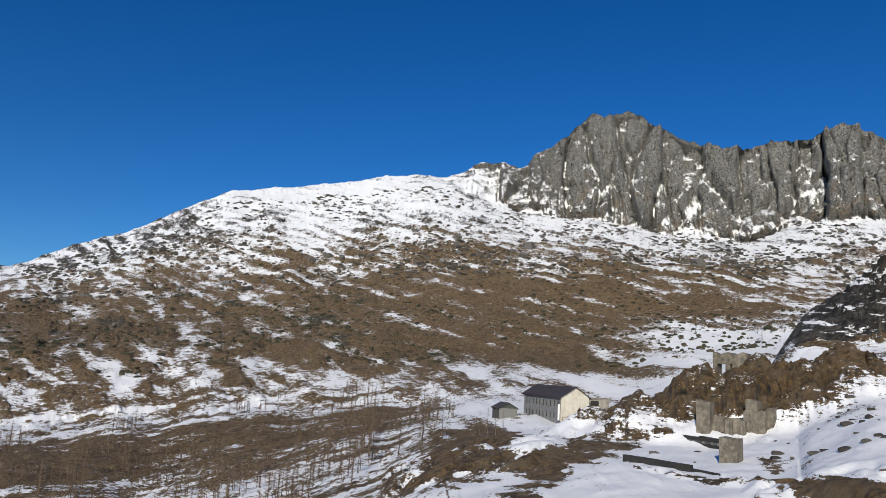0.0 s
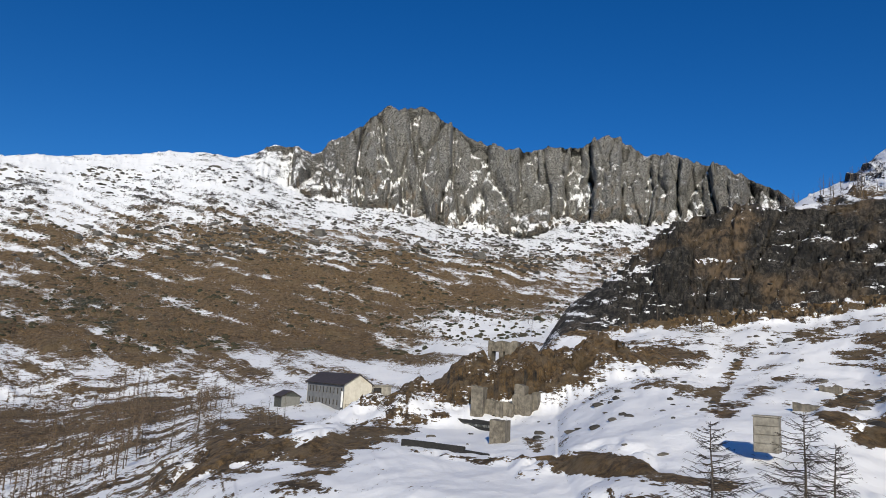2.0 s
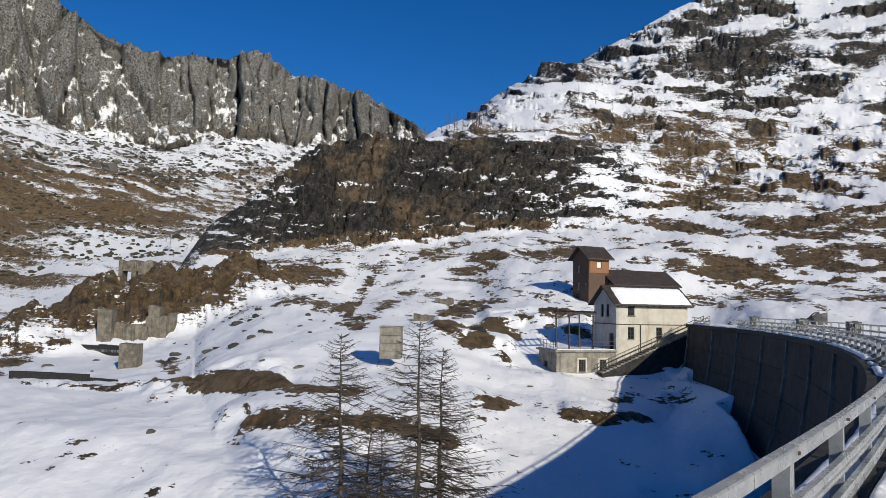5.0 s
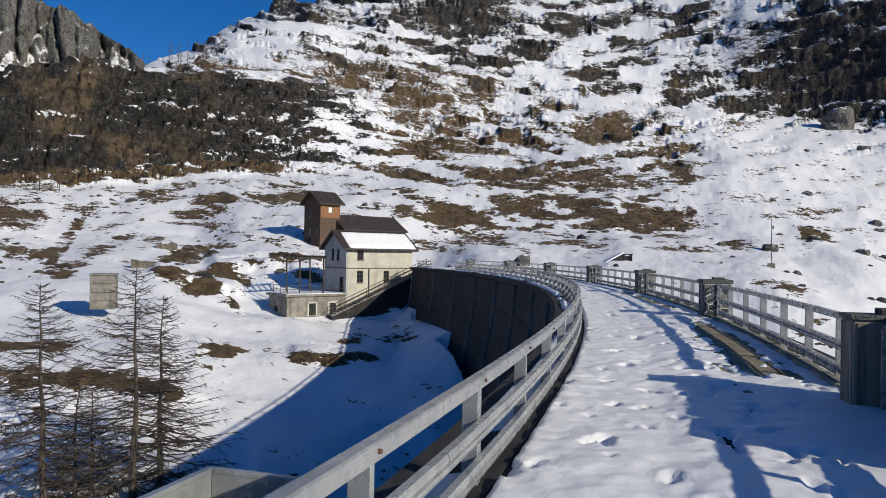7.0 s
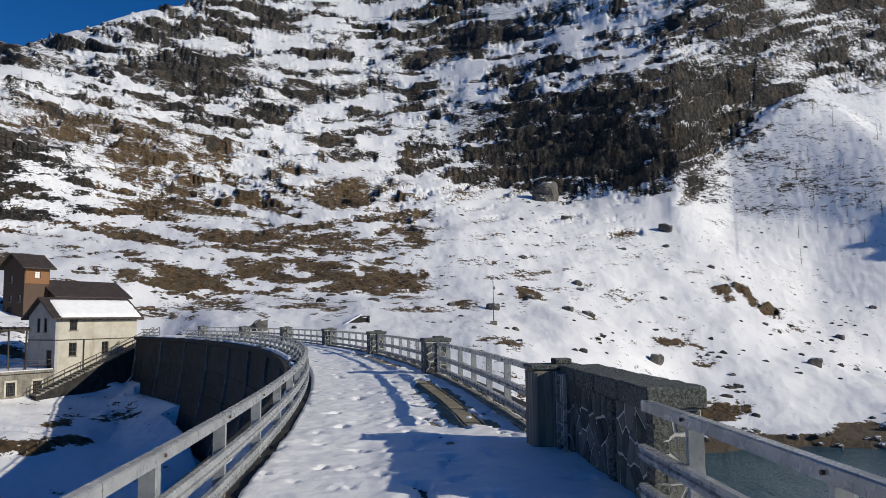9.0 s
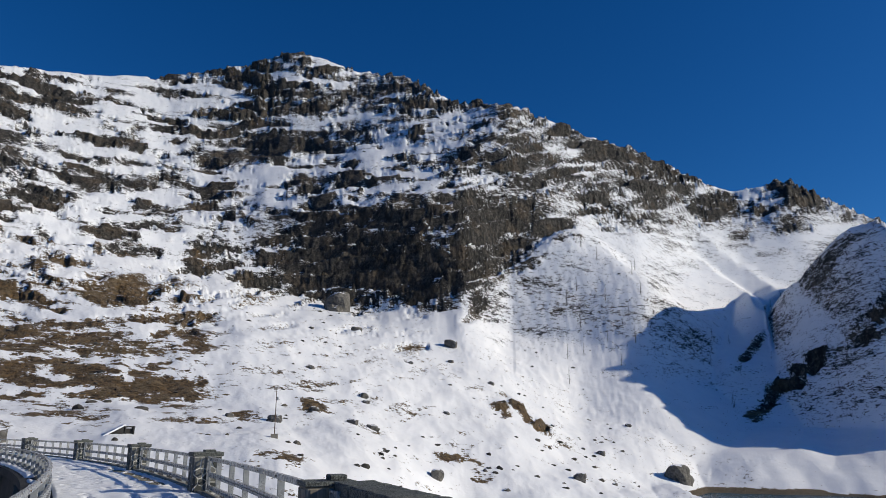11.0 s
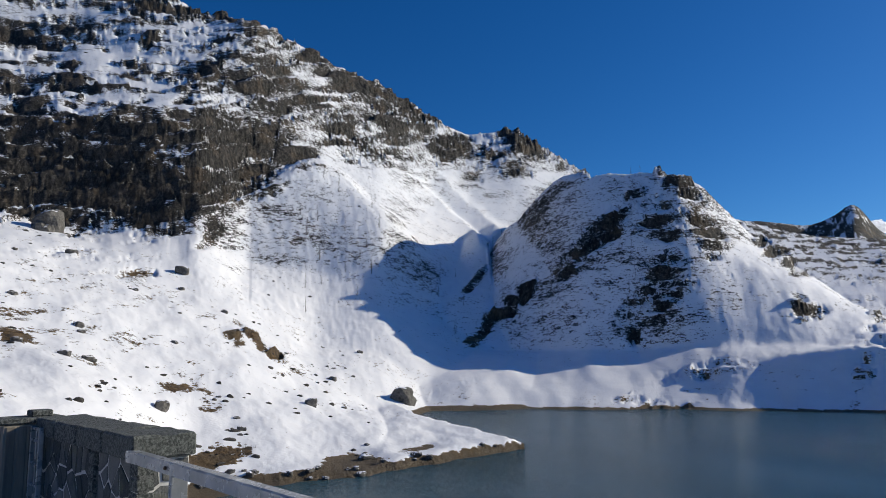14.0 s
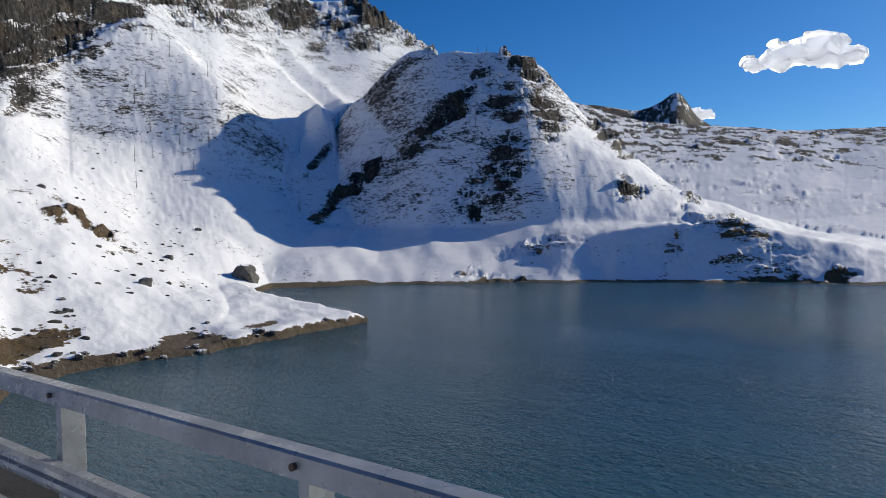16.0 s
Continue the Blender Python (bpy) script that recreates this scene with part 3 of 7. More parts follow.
# bare places: bearing, rise, half width, half height (degrees), tilt, bareness
CLIFF_BANDS = [(66.5, 18.3, 6.3, 1.46, 0.04, 0.9), (77.4, 17.5, 4.7, 0.75, 0.18, 0.75), (88.9, 21.5, 7.8, 1.34, 0.2, 0.8), (94.0, 25.1, 6.6, 1.14, 0.08, 0.55),
    (98.1, 13.0, 11.6, 2.74, 0.04, 1.15), (108.4, 16.0, 4.3, 2.03, -0.17, 1.0), (94.0, 10.1, 2.3, 0.98, -0.01, 1.0), (100.9, 10.4, 2.7, 1.06, 0.17, 0.95),
    (99.0, 16.7, 12.6, 1.73, 0.08, 0.6), (109.0, 20.6, 4.7, 2.86, -0.48, 0.5), (117.7, 20.3, 3.4, 2.13, -0.67, 0.55), (78.0, 10.1, 5.0, 0.95, 0.04, 0.85),
    (82.8, 7.5, 2.0, 1.75, -0.77, 0.6), (74.1, 6.1, 7.2, 0.84, -0.07, 0.55), (104.9, 9.3, 1.1, 0.88, 0.46, 0.6)]
WEST_LEDGES = [(56.5, 13.0, 5.7, 2.11, 0.04, 0.5), (61.8, 13.6, 6.7, 1.69, 0.02, 0.45), (66.7, 17.8, 4.9, 1.13, -0.0, 0.95), (75.0, 17.2, 3.0, 1.0, -0.04, 0.6),
    (77.2, 9.6, 3.6, 1.01, -0.02, 0.85), (78.0, 13.0, 2.9, 0.99, -0.04, 0.5), (67.2, 11.5, 4.9, 1.5, 0.0, 0.45), (70.0, 6.0, 3.5, 0.79, -0.09, 0.75),
    (76.9, 3.5, 5.1, 0.78, -0.25, 0.75), (81.9, 2.8, 2.4, 0.84, -0.1, 0.75), (65.9, 8.9, 3.6, 1.57, -0.18, 0.6), (61.5, 6.6, 2.7, 0.52, 0.02, 0.6),
    (73.4, 11.5, 2.6, 0.59, -0.02, 0.6), (54.6, 18.2, 5.2, 1.2, 0.06, 0.6)]
RIDGE_ROCKS = [(117.0, 20.6, 4.7, 2.18, -0.56, 0.55), (109.5, 20.4, 4.2, 3.9, -0.24, 0.35), (107.1, 25.2, 3.3, 1.0, -0.03, 0.7), (98.7, 26.8, 4.4, 1.2, 0.12, 0.5),
    (91.2, 25.0, 5.9, 1.0, 0.22, 0.6), (86.6, 20.7, 4.0, 1.06, 0.18, 0.7), (92.3, 17.6, 1.7, 0.81, 0.12, 0.7), (129.3, 16.6, 2.1, 0.95, -0.57, 0.9),
    (128.3, 14.5, 1.8, 0.87, -0.05, 0.5), (122.1, 16.9, 1.3, 1.32, -0.81, 0.5), (125.2, 13.7, 1.3, 1.32, -0.54, 0.4)]
SHORE_BANKS = [(105.3, -7.4, 3.0, 1.01, 0.23, 1.0), (105.1, -3.2, 1.4, 0.79, -0.63, 0.6), (103.4, -2.0, 1.7, 0.47, -0.28, 0.6),
    (65.5, 11.7, 6.4, 2.94, -0.07, 0.55), (81.2, 3.1, 3.8, 1.04, -0.1, 0.85), (76.2, 4.1, 3.3, 0.76, -0.24, 0.8), (71.4, 4.0, 2.3, 0.82, 0.02, 0.7),
    (65.6, 3.0, 3.1, 0.86, 0.02, 0.75), (92.3, 1.8, 1.1, 0.53, -0.21, 0.8), (106.8, 1.6, 0.8, 0.6, -0.43, 0.9), (109.0, 1.0, 1.7, 0.59, -0.86, 0.95),
    (104.7, -2.2, 1.5, 1.1, -0.61, 0.5), (87.3, 1.1, 1.3, 0.35, -0.0, 0.6), (83.2, 0.7, 2.6, 0.3, -0.0, 0.6), (99.7, 6.3, 1.2, 0.35, -0.02, 0.8),
    (89.9, -1.9, 2.6, 0.43, -0.01, 0.5)]
MEADOW_BANKS = [(53.2, 4.2, 3.0, 0.96, -0.07, 0.6), (47.7, 3.6, 2.5, 0.69, 0.04, 0.6), (34.4, 1.9, 3.1, 0.79, 0.1, 0.6), (37.8, -0.0, 1.8, 0.56, 1.38, 0.55),
    (46.5, -0.3, 2.4, 0.6, 0.23, 0.65), (53.5, -0.8, 2.6, 0.44, 0.12, 0.85), (40.4, 0.0, 1.5, 0.49, 0.24, 0.6), (66.0, 3.2, 1.5, 1.07, -0.48, 0.6),
    (62.9, 3.1, 2.2, 0.44, 0.02, 0.5), (42.5, 0.7, 1.6, 0.42, 0.02, 0.5), (47.8, -2.4, 3.3, 0.69, 0.01, 0.7), (35.2, -6.9, 4.9, 0.54, -0.04, 0.75),
    (49.1, -7.9, 1.7, 0.38, 0.08, 0.8), (57.8, -7.1, 1.8, 0.44, 0.1, 0.8), (43.2, 4.0, 1.2, 0.33, 0.05, 0.6)]
FORE_BANKS = [(33.4, 2.2, 2.6, 0.78, 0.05, 0.6), (38.2, 1.2, 1.7, 0.68, 1.08, 0.6), (38.6, -1.3, 2.5, 0.67, 0.36, 0.6), (29.0, -6.6, 4.7, 0.98, -0.04, 0.8),
    (33.7, -7.2, 2.9, 0.72, 0.07, 0.7), (23.8, -4.9, 2.1, 0.58, 0.05, 0.6), (10.9, -5.6, 5.0, 1.35, 0.39, 0.75), (1.5, -5.8, 5.8, 2.23, 0.23, 0.95),
    (14.4, -4.2, 2.4, 0.57, 0.14, 0.6), (7.6, -8.0, 2.9, 0.91, 0.32, 0.6), (46.3, 2.8, 2.4, 0.66, 0.04, 0.5), (43.1, 0.6, 2.0, 0.41, 0.05, 0.5),
    (47.4, -2.8, 3.0, 0.63, 0.08, 0.7), (52.2, -1.1, 2.5, 0.46, 0.07, 0.5)]
TOOTH_ROCKS = [(135.0, 8.9, 3.7, 1.35, 0.82, 0.9), (141.2, 12.6, 1.6, 1.05, -0.44, 0.8), (139.8, 9.8, 2.2, 2.04, -0.3, 0.6), (143.1, 8.8, 1.5, 1.79, -1.05, 0.75),
    (139.8, 4.9, 1.9, 2.42, 0.47, 0.75), (127.4, 3.0, 2.7, 0.94, 0.86, 1.15), (136.8, 3.0, 1.0, 0.98, 0.48, 0.5), (137.4, 1.2, 0.5, 0.72, -0.01, 0.6),
    (125.3, 5.4, 1.3, 0.43, 0.86, 0.6), (131.7, 11.7, 3.1, 1.72, 0.53, 0.25), (134.8, 13.8, 1.7, 0.5, -0.08, 0.5)]
KNOB_ROCKS = [(148.1, 6.3, 1.4, 0.85, -0.89, 0.75), (149.3, 2.8, 1.2, 0.85, -0.25, 0.85), (153.8, 1.8, 0.8, 0.42, -0.47, 0.7), (138.8, -3.7, 3.1, 0.62, -0.12, 0.55),
    (142.8, -1.4, 3.9, 0.7, 0.08, 0.45), (152.4, -1.9, 1.1, 1.85, 2.0, 0.55), (155.9, -0.3, 3.8, 0.99, -0.24, 0.45), (158.1, -2.8, 3.6, 1.21, -0.01, 0.5),
    (159.5, -4.0, 2.1, 0.55, 0.01, 0.6), (163.5, -3.7, 1.0, 0.53, 0.01, 0.9)]


def bare_slopes(az, R):
    """The bare forms of the land: heights, snow cover and which slope stands there."""
    A = np.repeat(az[:, None], R.shape[1], 1)
    a0 = np.where(az > 300, az - 360, az)
    A0 = np.repeat(a0[:, None], R.shape[1], 1)
    zn, sn = north.heights(a0, R)
    ze, se = east.heights(az, R)
    zt, st = tooth.heights(az, R)
    zs, ss = south.heights(az, R)
    low = -60.0
    zn = np.where(A0 > 80, low, np.where(A0 < -75, low, zn))
    ze = np.where((A < 16) | (A > 180), low, ze)
    zt = np.where((A < 120) | (A > 182), low, zt)
    zs = np.where((A < 120) | (A > 285), low, zs)
    stack = np.stack([zn, ze, zt, zs])
    which = stack.argmax(0)
    Z = np.maximum(stack.max(0), np.where((A0 < 20) & (R > 60), -44.0, -24.0))
    # the flank of the tooth runs into the gully in a hollow
    soft = 40.0 * smooth(R, 285, 340) * (1 - smooth(R, 470, 540)) * smooth(A, 120, 124) * (1 - smooth(A, 136, 140)) + 0.01
    h = np.clip(0.5 + 0.5 * (zt - ze) / soft, 0, 1)
    Z = Z + soft * h * (1 - h) * (which != 3)
    return Z, np.choose(which, [sn, se, st, ss]), which, A, A0


def land_rows(az, count):
    """Distances of the grid's rows for each bearing, close together where a slope is seen steeply from the dam."""
    coarse = np.arange(0, len(az), 6)
    r = np.geomspace(4, 4400, 800)
    Z = bare_slopes(az[coarse], np.repeat(r[None], len(coarse), 0))[0]
    el = np.degrees(np.arctan2(Z - EYE, r))
    top = np.maximum.accumulate(el, 1)
    seen = (el > top - 0.5) * (r > 25) * (r < 1180)
    step = np.abs(np.diff(el, axis=1)) * seen[:, 1:] * 4.2 + np.diff(np.log(r)) * (9 + 22 * ((r[1:] > 30) & (r[1:] < 1180)))
    cum = np.concatenate([np.zeros((len(coarse), 1)), np.cumsum(step, 1)], 1)
    cum /= cum[:, -1:]
    n = 16
    cum = np.concatenate([cum[-n:], cum, cum[:n]])
    cum = np.stack([cum[k:k + 2 * n + 1].mean(0) for k in range(len(coarse))])
    rows = np.stack([np.interp(np.linspace(0, 1, count), c, r) for c in cum])
    at = np.arange(len(az)) / 6.0
    return np.stack([np.interp(at, np.arange(len(coarse)), rows[:, k]) for k in range(count)], 1)


def terrace(Z, u, T, lean, seed, riser=0.42):
    """How far a slope sinks into treads and risers of height T along beds that lean across it."""
    b = (Z - lean + 0.9 * T * fbm(u / (7 * T), Z / (2.6 * T), 3, seed)) / T
    f = b - np.floor(b)
    return -T * (f - smooth(f, 1 - riser, 1.0) - 0.2)


def land_heights(az, R):
    """Heights, snow cover, turf, scrub, lichen and shore gravel of the land on a grid of bearings and distances."""
    Z, S, which, A, A0 = bare_slopes(az, R)
    X, Y = R * np.sin(np.radians(A)), R * np.cos(np.radians(A))
    # rounded breaks of slope
    for axis, n in ((0, 5), (1, 2)):
        for _ in range(n):
            Z = 0.5 * Z + 0.25 * (np.roll(Z, 1, axis) + np.roll(Z, -1, axis))
    far = np.clip(R / 1000.0, 0.03, 1.2)
    # the smooth snow bank over the far shore
    ramp = -13.2 + 0.215 * (R - 212) - 0.55 * np.clip(R - 286, 0, 200) - 5.0 * smooth(A, 127, 136) - 60 * smooth(A, 137, 142)
    bank = np.maximum(ramp - Z, 0) * (R > 212) * smooth(A, 113, 117) * (A < 142)
    Z = Z + bank
    # the knoll with the ruins
    ca, cr = radians(21.6), 142.0
    u = ((X - cr * math.sin(ca)) * math.cos(ca) - (Y - cr * math.cos(ca)) * math.sin(ca)) / 29.0
    v = ((X - cr * math.sin(ca)) * math.sin(ca) + (Y - cr * math.cos(ca)) * math.cos(ca)) / 17.0
    lump = fbm(X / 9, Y / 9, 4, 71)
    knoll = smooth(1 - np.sqrt(u * u + v * v) + 0.16 * lump, -0.3, 0.95)
    Z = Z + knoll * (10.8 + 2.2 * fbm(X / 6, Y / 6, 5, 75, 0.6))
    S = S - smooth(knoll, 0.15, 0.5) * 0.28
    # the spit on the lake shore
    near_r = np.interp(A, [100, 106, 111.5, 117, 122, 126, 128.4], [84, 95.5, 97, 100, 110, 118.5, 124.5])
    back_r = np.interp(A, [100, 117.6, 118.4, 120.5, 124, 127, 128.4], [400, 400, 214, 172, 150, 134, 126])
    edge = np.minimum(R - near_r, back_r - R) + 1.2 * fbm(X / 5, Y / 5, 3, 81)
    spit = np.where((A > 100) & (A < 129) & (R > 80), smooth(edge, -5, 2.0), 0) * smooth(A, 100, 104)
    spit_z = WATER - 2.2 + 3.4 * spit + 0.012 * np.clip(R - near_r, 0, 80)
    Z = np.where(spit > 0, np.maximum(Z, spit_z), Z)
    S = np.where((spit > 0.02) & (Z < WATER + 5), np.maximum(S, 0.86), S)
    # relief: pillars on the great wall, outcrops along the hillsides, humps on the snow
    gz = np.gradient(Z, axis=1) / np.gradient(R, axis=1)
    steep = smooth(gz, 0.6, 1.15)
    base = Z.copy()
    mid_az = np.choose(which, [0.0, 97.0, 138.0, 155.0])
    arc = np.radians(np.where(A > 300, A - 360, A) - mid_az) * R
    humps = fbm(X / (70 * far + 7), Y / (70 * far + 7), 3, 11)
    Z = Z + humps * (4.5 * far * (which != 3) + 0.2) * (R > 25) * (1 - 0.6 * steep) * np.where((which == 1) & (A > 108), 1 - 0.6 * smooth(R, 200, 260), 1)
    rise = np.degrees(np.arctan2(base - EYE, R))
    wide = smooth(R, 190, 420)
    hill = (which == 1) | (which == 2) | ((which == 0) & (A0 > -6) & (R < 260))
    hw = np.where(which == 0, hill * smooth(A0, -5, 6) * (1 - smooth(R, 225, 258)), 1.0 * hill)
    zone = fbm(X / 95.0, Y / 95.0, 3, 67)
    streak = 0.75 * fbm(arc / 60.0, (base + 0.32 * arc) / 9.0, 6, 65, 0.66) + 0.45 * fbm(arc / 13.0, base / 6.0, 4, 66, 0.6) + 0.2 * zone
    gully = smooth(A - 1.4 * (rise - 10.6), 103.0, 108.5) * smooth(A, 99, 106) * (1 - smooth(A, 131, 136)) * (which == 1) * smooth(R, 200, 260) * (1 - smooth(rise, 13, 16))
    # how the beds lean across the hillsides
    lean_az = np.cumsum(np.interp(az, [40, 55, 72, 84, 108, 118, 135, 142], [0, -0.08, -0.1, 0.08, 0.17, -0.1, 0.4, 0.0]) * np.radians(np.gradient(np.where(az > 300, az - 360, az))))
    lean = lean_az[:, None] * R
    u = np.radians(A0 - 90) * np.clip(R, 60, 900)
    ragged = fbm(u / (0.075 * R), (base - lean) / (0.016 * R), 5, 69, 0.62)
    bare = np.zeros_like(Z)
    for oa, oe, ow, oh, tilt, amount in CLIFF_BANDS + WEST_LEDGES + RIDGE_ROCKS + SHORE_BANKS + MEADOW_BANKS + FORE_BANKS + TOOTH_ROCKS + KNOB_ROCKS:
        c = np.where(np.abs(A0[:, 0] - oa) < 1.5 * ow)[0]
        if len(c) < 2:
            continue
        c = slice(c[0], c[-1] + 1)
        q = np.sqrt(((A0[c] - oa) / ow) ** 2 + ((rise[c] - oe - tilt * (A0[c] - oa)) / oh) ** 2) - 0.55 * ragged[c]
        bare[c] = np.maximum(bare[c], amount * (1 - smooth(q, 0.3, 1.35)) * (R[c] > 34) * hill[c])
    # thin scattered ledges between the larger bare places
    loose = smooth(fbm(u / (0.07 * R), (base - lean) / (0.011 * R), 6, 71, 0.62) + 0.45 * zone, -0.35, 0.75)
    loose = loose * hill * (1 - 0.9 * gully) * np.where(which == 2, 0.22, np.interp(A0, [5, 30, 60, 86, 100, 112], [0.45, 0.4, 0.85, 0.85, 0.8, 0.8])) * (0.3 + 0.65 * smooth(rise, -3, 4)) * (1 - 0.6 * smooth(rise, -4, 2) * (1 - smooth(rise, 8, 11)) * smooth(A, 80, 88)) * (1 + 0.3 * smooth(rise, 15, 20))
    stripe = fbm(u / (0.05 * R), (base - lean) / (0.0075 * R), 5, 73, 0.6)
    cliff = (which == 1) * smooth(R, 185, 189) * (1 - smooth(R, 214, 232)) * (1 - smooth(A, 50, 57)) * smooth(A, 24.5, 27)
    S = S * (1 - hw) + hw * (0.97 - (0.82 + 0.2 * (1 - smooth(R, 200, 280))) * np.maximum(bare * (0.95 + 0.25 * (1 - smooth(R, 170, 230)) + 0.6 * stripe) * np.where(which == 2, 0.72, 1.0), loose) - 0.5 * smooth(knoll, 0.15, 0.5))
    bare = np.maximum(bare, loose)
    S = S - cliff * (0.50 - 0.55 * stripe)
    T = np.clip(R / 350.0, 0.22, 1.7)
    k = np.clip(np.maximum(bare, 0.9 * cliff), 0, 1) * smooth(R, 40, 90) * (0.3 + 0.7 * smooth(R, 150, 260)) * (1 - smooth(knoll, 0.02, 0.2)) * (which != 0)
    k = np.maximum(k, 0.8 * cliff) * np.where(R < 240, smooth(A0, 26, 31), 1.0)
    Z = Z + hill * smooth(k, 0.1, 0.7) * (1 - cliff) * (terrace(Z, u, 8.0 * T, lean, 401) + 0.8 * T)
    Z = Z + hill * smooth(k, 0.05, 0.5) * (1 - gully) * terrace(Z, u, 3.4 * T, lean, 411, 0.36)
    Z = Z + hill * smooth(k, 0.05, 0.5) * (1 - gully) * 0.8 * terrace(Z, u, 1.5 * T, lean, 421, 0.4)
    calm = np.clip(gully + (which == 2) * np.maximum((1 - smooth(R, 280, 320)) * (A < 143), 0.8 * (1 - smooth(A, 134, 139))), 0, 1)
    out = smooth(streak, 0.05, 0.5)
    Z = Z + out * (0.6 * (1 - wide) + 4.5 * wide) * smooth(R, 55, 90) * np.where(which == 0, 0.35, np.where(which == 3, 0.12, 0.0))
    # the great wall: upright pillars parted by clefts
    main = np.exp(-(((A0 - 23) / 21.0) ** 4)) * smooth(R, 950, 1000) * (A0 < 70)
    crest = np.exp(-(((R - 1085) / 40) ** 2))
    col = np.radians(A0) * 1030
    col = col + 5.0 * fbm(col / 40.0, base / 60.0, 2, 47)
    pillars = -fbm(col / 58.0, base / 420.0, 4, 43, 0.55, True)
    Z = Z + main * ((pillars + 0.75) * 13.0) * (1 - 0.45 * crest) * (1 - smooth(R, 1110, 1200))
    Z = Z + main * fbm(col / 34.0, base / 22.0, 4, 49, 0.6) * 4.0 * (1 - 0.5 * crest)
    rib = A + 1.05 * (rise - 9) + 0.5 * fbm(A / 3.0, rise / 3.0, 3, 53)
    rib = np.interp(rib, [105, 117.4, 118.2, 120.4, 122, 124.8, 125.8, 127.4, 128.6, 132], [0, 14, 13.5, 4, 4, 9, 4, 7, 3, 0])
    Z = Z + rib * gully * smooth(rise, 3.5, 8.5) * (R > 230)
    fine = fbm(X / (7 * far + 1.6), Y / (7 * far + 1.6), 4, 13)
    Z = Z + fine * (0.5 * far + 0.05) * (R > 20) * (1 - 0.75 * calm) * np.where(which == 1, 1 - 0.5 * smooth(R, 200, 300), np.where(which == 3, 0.4, 1))
    Z = Z + gully * (1 - smooth(A, 117, 121)) * (0.22 * fbm(X / 6, Y / 6, 3, 55) + 0.2 * fbm(X / 2.2, Y / 2.2, 3, 56))
    S = S - 0.55 * (1 - hw) * (streak - 0.08) * (1 - main) * smooth(R, 50, 80)
    S = S - ((which == 3) * smooth(R, 640, 780) + (which == 1) * smooth(A, 141, 144) * smooth(R, 500, 580)) * (0.03 + 0.65 * smooth(fbm(arc / 22.0, base / 5.0, 5, 59, 0.65) + 0.5 * smooth(rise, 3, 7) - 0.35, -0.2, 0.5))
    S = S - main * (0.2 + 0.42 * fbm(col / 22.0, base / 9.0, 5, 57, 0.6)) * smooth(R, 965, 985)
    S = S - 0.07 * (which == 0) * smooth(R, 380, 430) * (1 - smooth(R, 600, 680)) * (1 - smooth(A0, 12, 17))
    floor_s = np.interp(R, [150, 190, 210, 225, 280, 295, 335, 350], [0.5, 0.48, 0.3, 0.08, 0.08, 0.5, 0.55, 0.3]) + 0.4 * fbm(arc / 30.0, R / 9.0, 5, 83, 0.6)
    on_floor = (which == 0) * (1 - smooth(R, 335, 360)) * (1 - smooth(A0, -4, 1))
    S = S * (1 - on_floor) + floor_s * on_floor
    # bare earth banks across the snowfield
    for a0, a1, r0, r1, w, drop in ((27, 46, 57, 49, 1.5, 0.7), (22, 33, 76, 64, 1.8, 0.8), (43, 50.5, 90, 86, 2.6, 1.0), (47, 56.5, 101, 97, 2.0, 0.9), (14, 24, 88, 82, 1.2, 0.5), (-4, 10, 112, 96, 6.0, 1.2), (31, 38, 118, 108, 4.0, 0.6), (53, 61, 62, 66, 1.3, 0.5), (46, 50, 58, 60, 1.2, 0.5), (50, 57, 36, 40, 1.2, 0.4), (60, 64.5, 74, 80, 3.5, 0.8)):
        c = np.where((A0[:, 0] > a0) & (A0[:, 0] < a1))[0]
        if len(c) < 2:
            continue
        c, k = slice(c[0], c[-1] + 1), slice(None)
        Ac, Rc, arc_c = A0[c, k], R[c, k], np.radians(A0[c, k] - 30) * R[c, k]
        mid_r = r0 + (Ac - a0) / (a1 - a0) * (r1 - r0) + 2.2 * fbm(arc_c / 9.0, Rc / 40.0, 3, int(a0 * 7) + 500)
        on = smooth(Ac, a0, a0 + 1.2) * (1 - smooth(Ac, a1 - 1.2, a1)) * smooth(fbm(arc_c / 6.0, Rc / 6.0, 3, 520), -0.55, 0.1)
        Z[c, k] += drop * on * smooth(Rc, mid_r - w, mid_r + 0.4 * w) * (1 - smooth(Rc, mid_r + 2 * w, mid_r + 9 * w))
        S[c, k] -= 0.55 * on * np.exp(-(((Rc - mid_r) / w) ** 2))
    # crags: the steep faces break into upright blocks that jut out
    face = np.maximum(smooth(gz, 0.6, 1.0), smooth(knoll, 0.15, 0.45) * 0.12) * (1 - smooth(R, 1110, 1200)) * smooth(R, 90, 120)
    face = face * (1 - 0.9 * gully) * np.where(hill & (R > 250), smooth(bare, 0.3, 0.8), 1.0)
    m = face > 0.02
    fz, fr = Z[m], R[m]
    fa = np.where(main[m] > 0.3, col[m], np.radians(A0[m]) * np.where(fr < 260, 205.0, 360.0))
    k1 = np.clip(fr / 200.0, 0.6, 1.9)
    tall = np.where(main[m] > 0.3, 1.0, 0.0)
    push = np.zeros(fa.shape)
    near_wall = fr < 640
    for wide_m, high_m, amp, seed in ((9, 16, 3.0, 301), (3.6, 6, 1.5, 311), (1.6, 2.2, 0.7, 321)):
        push += near_wall * amp * facets(fa / (wide_m * k1), fz / (high_m * k1) + fa / 90, seed) * k1 * np.where(fr > 260, 0.06, 0.45)
